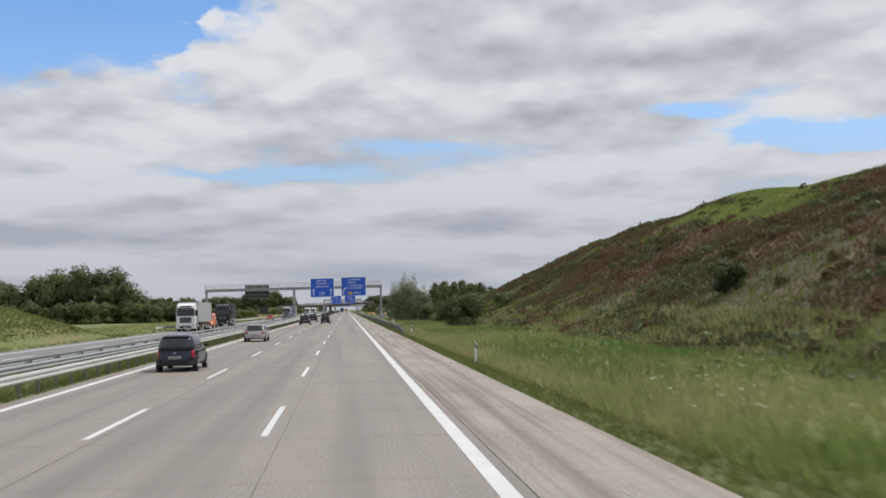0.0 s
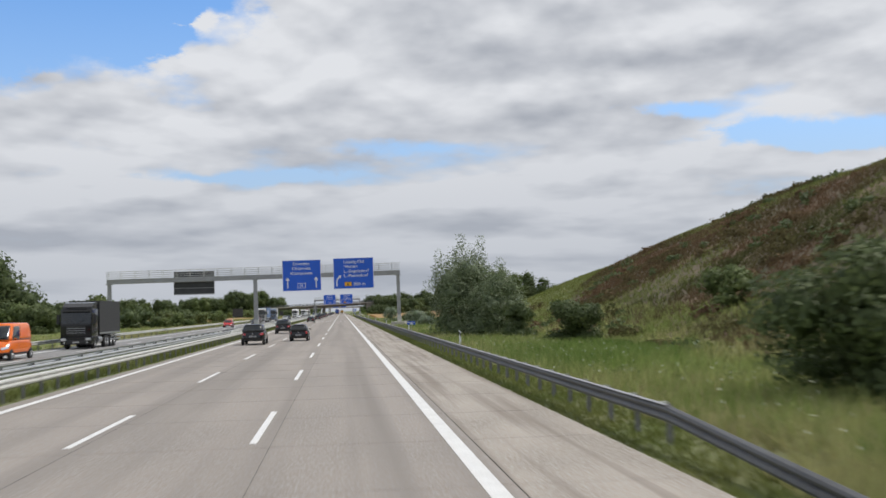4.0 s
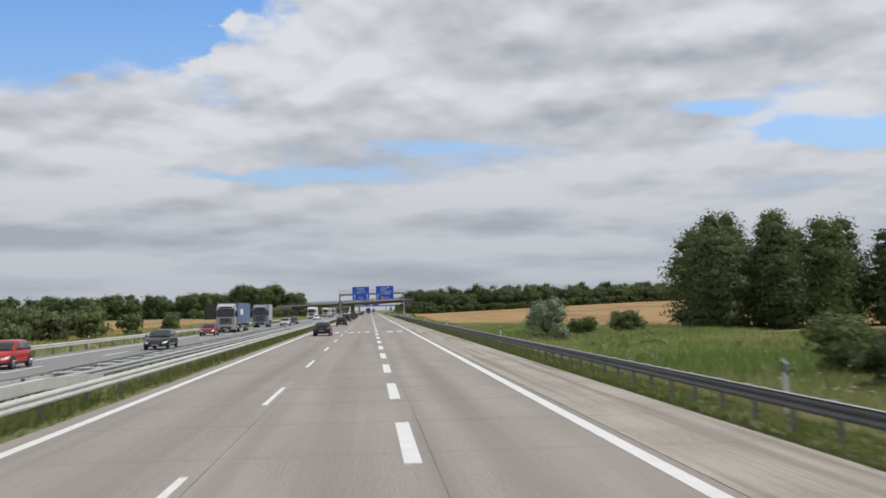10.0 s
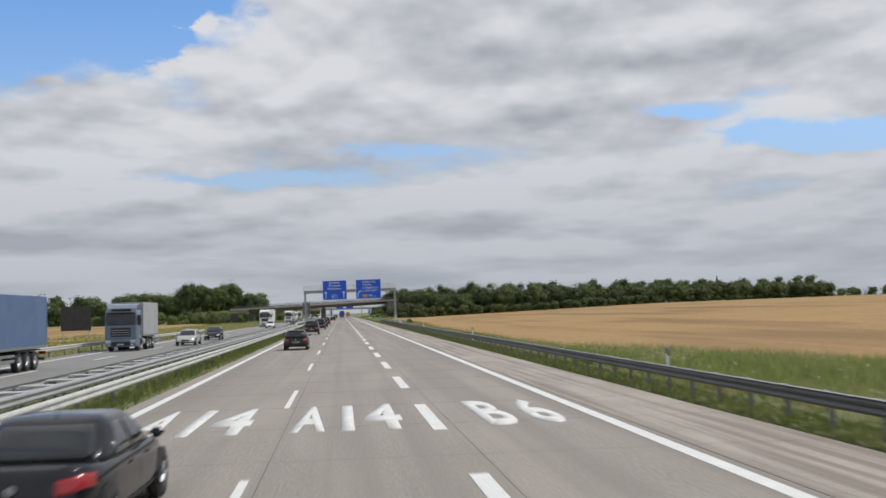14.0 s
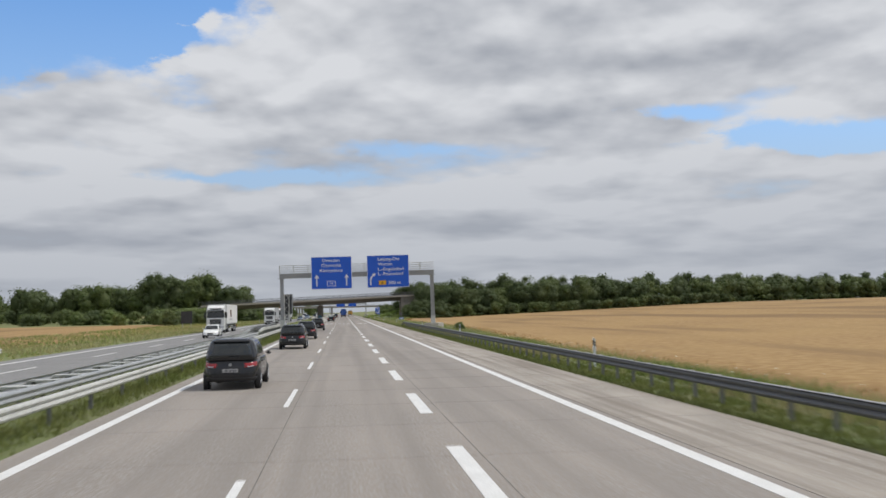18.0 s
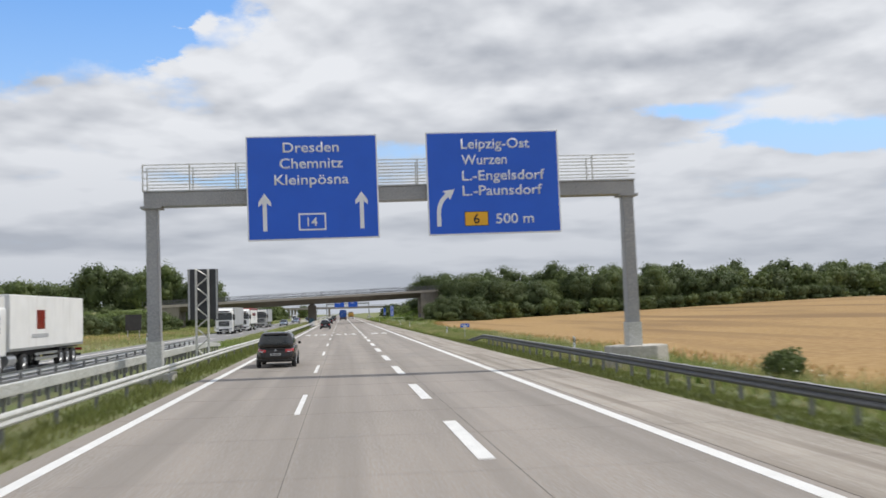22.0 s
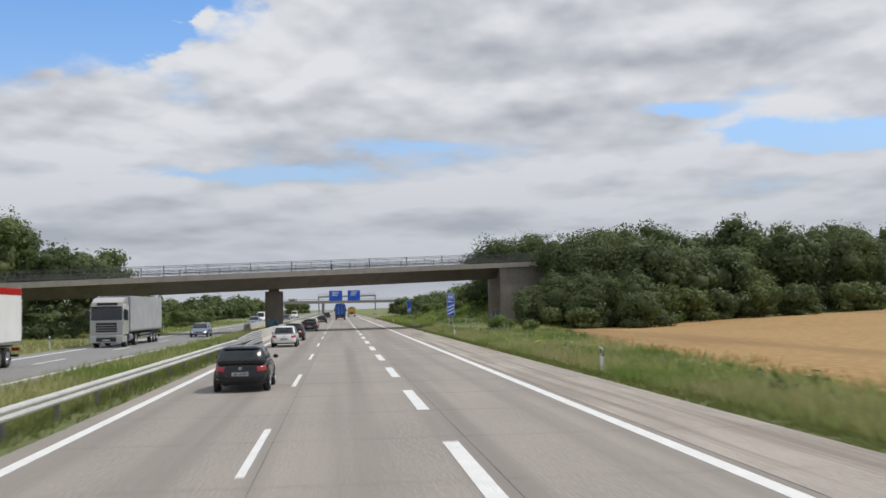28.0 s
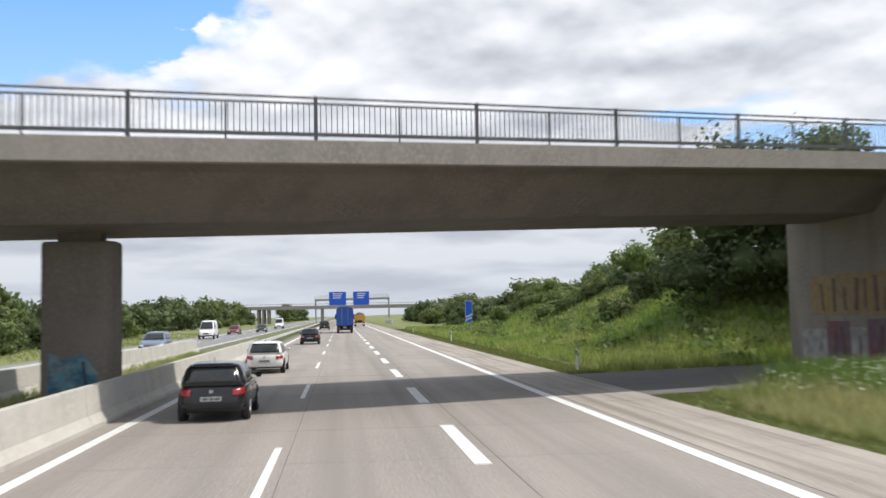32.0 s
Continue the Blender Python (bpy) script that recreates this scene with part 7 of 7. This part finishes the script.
def lorry(x, y, cab, box_mat, label, facing=-1, length=13.4, top=None, bars=None, group="lorries", kind="box", nose=True):
    """An articulated lorry; local nose at y = 0 with the trailer behind at +y."""
    root = thing("lorry", label, "lorry", group, at=(x, y, 0), turn=0 if facing < 0 else 180)
    if nose:
        truck_cab(root, cab, 0.0)
    y0 = 2.55
    part("chassis", boxes((-0.45, 0.45, 1.2, y0 + length - 0.3, 0.80, 1.10)), "plastic_black", root, "black frame")
    z0, z1 = 1.15, 3.95
    if kind == "arch":
        out = [(-1.27, z0), (1.27, z0), (1.27, z1 - 0.42), (1.12, z1 - 0.18), (0.72, z1 + 0.02), (-0.72, z1 + 0.02), (-1.12, z1 - 0.18), (-1.27, z1 - 0.42)]
        bm = along_y(out, y0, y0 + length)
    else:
        bm = boxes((-1.27, 1.27, y0, y0 + length, z0, z1), bevel=0.025)
    part("trailer_box", bm, box_mat, root, "trailer body")
    if top:
        part("roof_band", boxes((-1.285, 1.285, y0 - 0.01, y0 + length + 0.01, z1 - 0.34, z1 + 0.02), bevel=0.02), top, root, "coloured band along the roof")
    for sx in (-1, 1):
        part("bottom_rail", boxes((sx * 1.27 - 0.02, sx * 1.27 + 0.02, y0, y0 + length, z0, z0 + 0.14)), "rim", root)
        part("side_guard", boxes((sx * 1.18 - 0.02, sx * 1.18 + 0.02, y0 + 4.2, y0 + 8.2, 0.55, 0.70), (sx * 1.18 - 0.02, sx * 1.18 + 0.02, y0 + 4.2, y0 + 8.2, 0.82, 0.95)), "rim", root)
        part("mudguard", boxes((sx * 1.0 - 0.2, sx * 1.0 + 0.2, y0 + length - 4.9, y0 + length - 1.0, 1.03, 1.10)), "plastic_black", root)
        for wy in ([1.35, 5.0] if nose else []) + [y0 + length - 4.4, y0 + length - 3.1, y0 + length - 1.8]:
            add_wheel(root, TRUCK_WHEEL, sx * 1.04, wy, 0.50)
        part("tail_lamp", boxes((sx * 1.0 - 0.2, sx * 1.0 + 0.2, y0 + length - 0.06, y0 + length + 0.03, 0.78, 0.94), bevel=0.01), "lamp_red", root, "red tail lamps")
        part("door_bar", tube(bmesh.new(), (sx * 0.45, y0 + length + 0.03, z0 + 0.1), (sx * 0.45, y0 + length + 0.03, z1 - 0.15), 0.025, sides=6), "rim", root)
        for k, (ya, yb, za, zb, mat) in enumerate(bars or ()):
            part("side_lettering", boxes((sx * 1.285 - 0.004, sx * 1.285 + 0.004, y0 + ya, y0 + yb, za, zb)), mat, root, "unreadable lettering bar")
    part("underrun_bar", boxes((-1.15, 1.15, y0 + length - 0.1, y0 + length, 0.45, 0.60), bevel=0.015), "plastic_black", root)
    part("number_plate", boxes((-0.26, 0.26, y0 + length, y0 + length + 0.02, 0.80, 0.92)), "plate", root, "blank pale number plate")
    part("rear_frame", boxes((-1.28, 1.28, y0 + length - 0.05, y0 + length + 0.012, z0, z0 + 0.16), (-1.28, -1.16, y0 + length - 0.05, y0 + length + 0.012, z0, z1 - 0.5), (1.16, 1.28, y0 + length - 0.05, y0 + length + 0.012, z0, z1 - 0.5)), box_mat, root)
    return root


# our carriageway
car("mpv", "paint_navy", -5.72, 43.3, "dark blue compact family car with tall tail lamps")
car("wagon", "paint_silver", -5.95, 82.8, "silver estate car driving in the overtaking lane")
car("suv", "paint_black", -5.45, 171.0, "black sport utility car with red tail lamps")
car("small", "paint_black", -2.12, 178.8, "small black city car with a round badge", lean=-1.5)
car("suv", "paint_black", -5.38, 210.5, "black sport utility car before the gantry")
car("sedan", "paint_black", -5.75, 328.5, "black saloon with wide red tail lamps", lean=-1.0)
car("minivan", "paint_grey", -5.73, 478.0, "dark grey minivan with bright roof rails")
car("minivan", "paint_grey", -5.70, 503.0, "dark grey people carrier before the second gantry")
car("hatch", "paint_black", -5.50, 389.0, "small black hatchback ahead in the overtaking lane")
car("minivan", "paint_grey", -5.95, 441.5, "grey people carrier with bright roof rails")
car("wagon", "paint_white", -6.02, 704.4, "white estate car beside the barrier before the bridge")
car("hatch", "paint_grey", -6.0, 718.3, "dark grey hatchback beside the concrete barrier")
car("minivan", "paint_brown", -5.78, 548.0, "dark brown people carrier in the overtaking lane")
car("hatch", "paint_black", -5.30, 667.0, "black hatchback with chrome trim over the plate")
car("hatch", "paint_grey", -5.70, 752.3, "dark grey metallic hatchback under the bridge")
car("wagon", "paint_white", -6.00, 773.0, "white estate car with red tail lamps")
car("wagon", "paint_black", -5.40, 819.0, "black estate car past the bridge")
car("minivan", "paint_grey", -5.70, 915.0, "dark people carrier far down the road")
lorry(-1.95, 888.0, "paint_steelblue", "tarp_blue", "bright blue covered lorry with an arched roof", facing=1, length=10.5, kind="arch")
red = lorry(-1.90, 1004.0, "paint_red", "paint_red", "red lorry with white panels far ahead", facing=1, length=8.0)
tipper = thing("tipper_lorry", "yellow tipper lorry with a dark load in its bed", "lorry", "lorries", at=(1.95, 965.0, 0))
part("bed", boxes((-1.25, 1.25, 0.0, 6.2, 1.45, 1.60), (-1.25, -1.17, 0.0, 6.2, 1.6, 2.75), (1.17, 1.25, 0.0, 6.2, 1.6, 2.75), (-1.25, 1.25, 0.0, 0.1, 1.6, 2.75), (-1.25, 1.25, 6.1, 6.2, 1.6, 2.95)), "tipper_yellow", tipper, "yellow steel bed")
ld = bmesh.new()
bmesh.ops.create_icosphere(ld, subdivisions=3, radius=1.0)
for v in ld.verts:
    v.co = Vector((v.co.x * 1.12, v.co.y * 2.8 + 3.1, v.co.z * 0.9 + 2.5)) * (1 + 0.0 * v.co.x)
part("load", ld, "load", tipper, "heap of dark rubble")
part("chassis", boxes((-0.45, 0.45, 0.2, 8.6, 0.85, 1.45)), "plastic_black", tipper)
part("cab", boxes((-1.22, 1.22, 6.5, 8.6, 0.8, 3.1), bevel=0.08), "tipper_yellow", tipper, "yellow cab")
part("bumper", boxes((-1.2, 1.2, -0.05, 0.1, 0.5, 0.75)), "trailer_white", tipper, "pale rear bumper")
for sx in (-1, 1):
    for wy in (1.2, 2.5, 7.4):
        add_wheel(tipper, TRUCK_WHEEL, sx * 1.02, wy, 0.5)
    part("tail_lamp", boxes((sx * 0.95 - 0.18, sx * 0.95 + 0.18, -0.07, -0.04, 0.82, 0.96)), "lamp_red", tipper)

# oncoming traffic
OUT, INN = -19.75, -16.5
lorry(OUT, 134.0, "paint_white", "trailer_grey", "white articulated lorry with a silver box trailer coming towards us")
car("van", "paint_orange", OUT, 159.0, "orange panel van in the oncoming lane", -1, "cars on the road")
lorry(OUT, 173.0, "paint_black", "plastic_black", "black lorry with a dark open body", length=7.5)
car("hatch", "paint_red", -19.6, 281.5, "bright red small car in the oncoming lane", -1)
car("wagon", "paint_grey", INN, 305.0, "dark grey car in the oncoming overtaking lane", -1)
car("hatch", "paint_darkred", OUT, 347.0, "dark red hatchback ahead of a lorry", -1)
lorry(OUT, 358.0, "paint_silver", "tarp_greyblue", "silver lorry with a blue curtain trailer", bars=((2.6, 5.4, 2.35, 3.1, "trailer_white"),))
lorry(OUT, 398.0, "paint_steelblue", "trailer_grey", "blue-grey tipper lorry following in the oncoming lane", length=6.5)
car("wagon", "paint_silver", INN, 414.0, "silver car in the oncoming overtaking lane", -1)
car("hatch", "paint_black", INN, 432.0, "black car following in the oncoming lane", -1)
car("hatch", "paint_white", INN, 520.0, "white hatchback in the oncoming overtaking lane", -1)
lorry(OUT, 546.0, "paint_white", "trailer_white", "white lorry with a white refrigerated trailer", bars=((4.2, 5.6, 2.2, 3.2, "paint_darkred"), (3.4, 6.2, 1.75, 1.95, "trailer_grey")))
lorry(OUT, 646.0, "paint_white", "trailer_grey", "white lorry with a grey curtain trailer")
lorry(OUT, 672.0, "paint_white", "trailer_white", "white lorry with a red roof band on its trailer", top="paint_red", bars=((3.5, 9.8, 2.55, 3.15, "paint_darkred"), (3.6, 9.4, 2.20, 2.34, "trailer_grey"), (6.0, 9.0, 1.92, 2.04, "trailer_grey")))
lorry(OUT, 712.0, "paint_silver", "trailer_grey", "silver-grey lorry with a plain curtain trailer")
car("wagon", "paint_steelblue", INN, 742.0, "grey-blue car under the bridge in the oncoming lane", -1)
car("suv", "paint_steelblue", INN, 806.0, "grey pickup-like car past the bridge", -1)
car("van", "paint_white", -19.4, 858.0, "white delivery van in the oncoming lane", -1)
car("wagon", "paint_darkred", -19.4, 888.0, "dark red car behind a white van", -1)
car("hatch", "paint_grey", INN, 905.0, "grey car far down the oncoming lane", -1)
car("van", "paint_white", INN, 955.0, "white van far down the oncoming lane", -1)
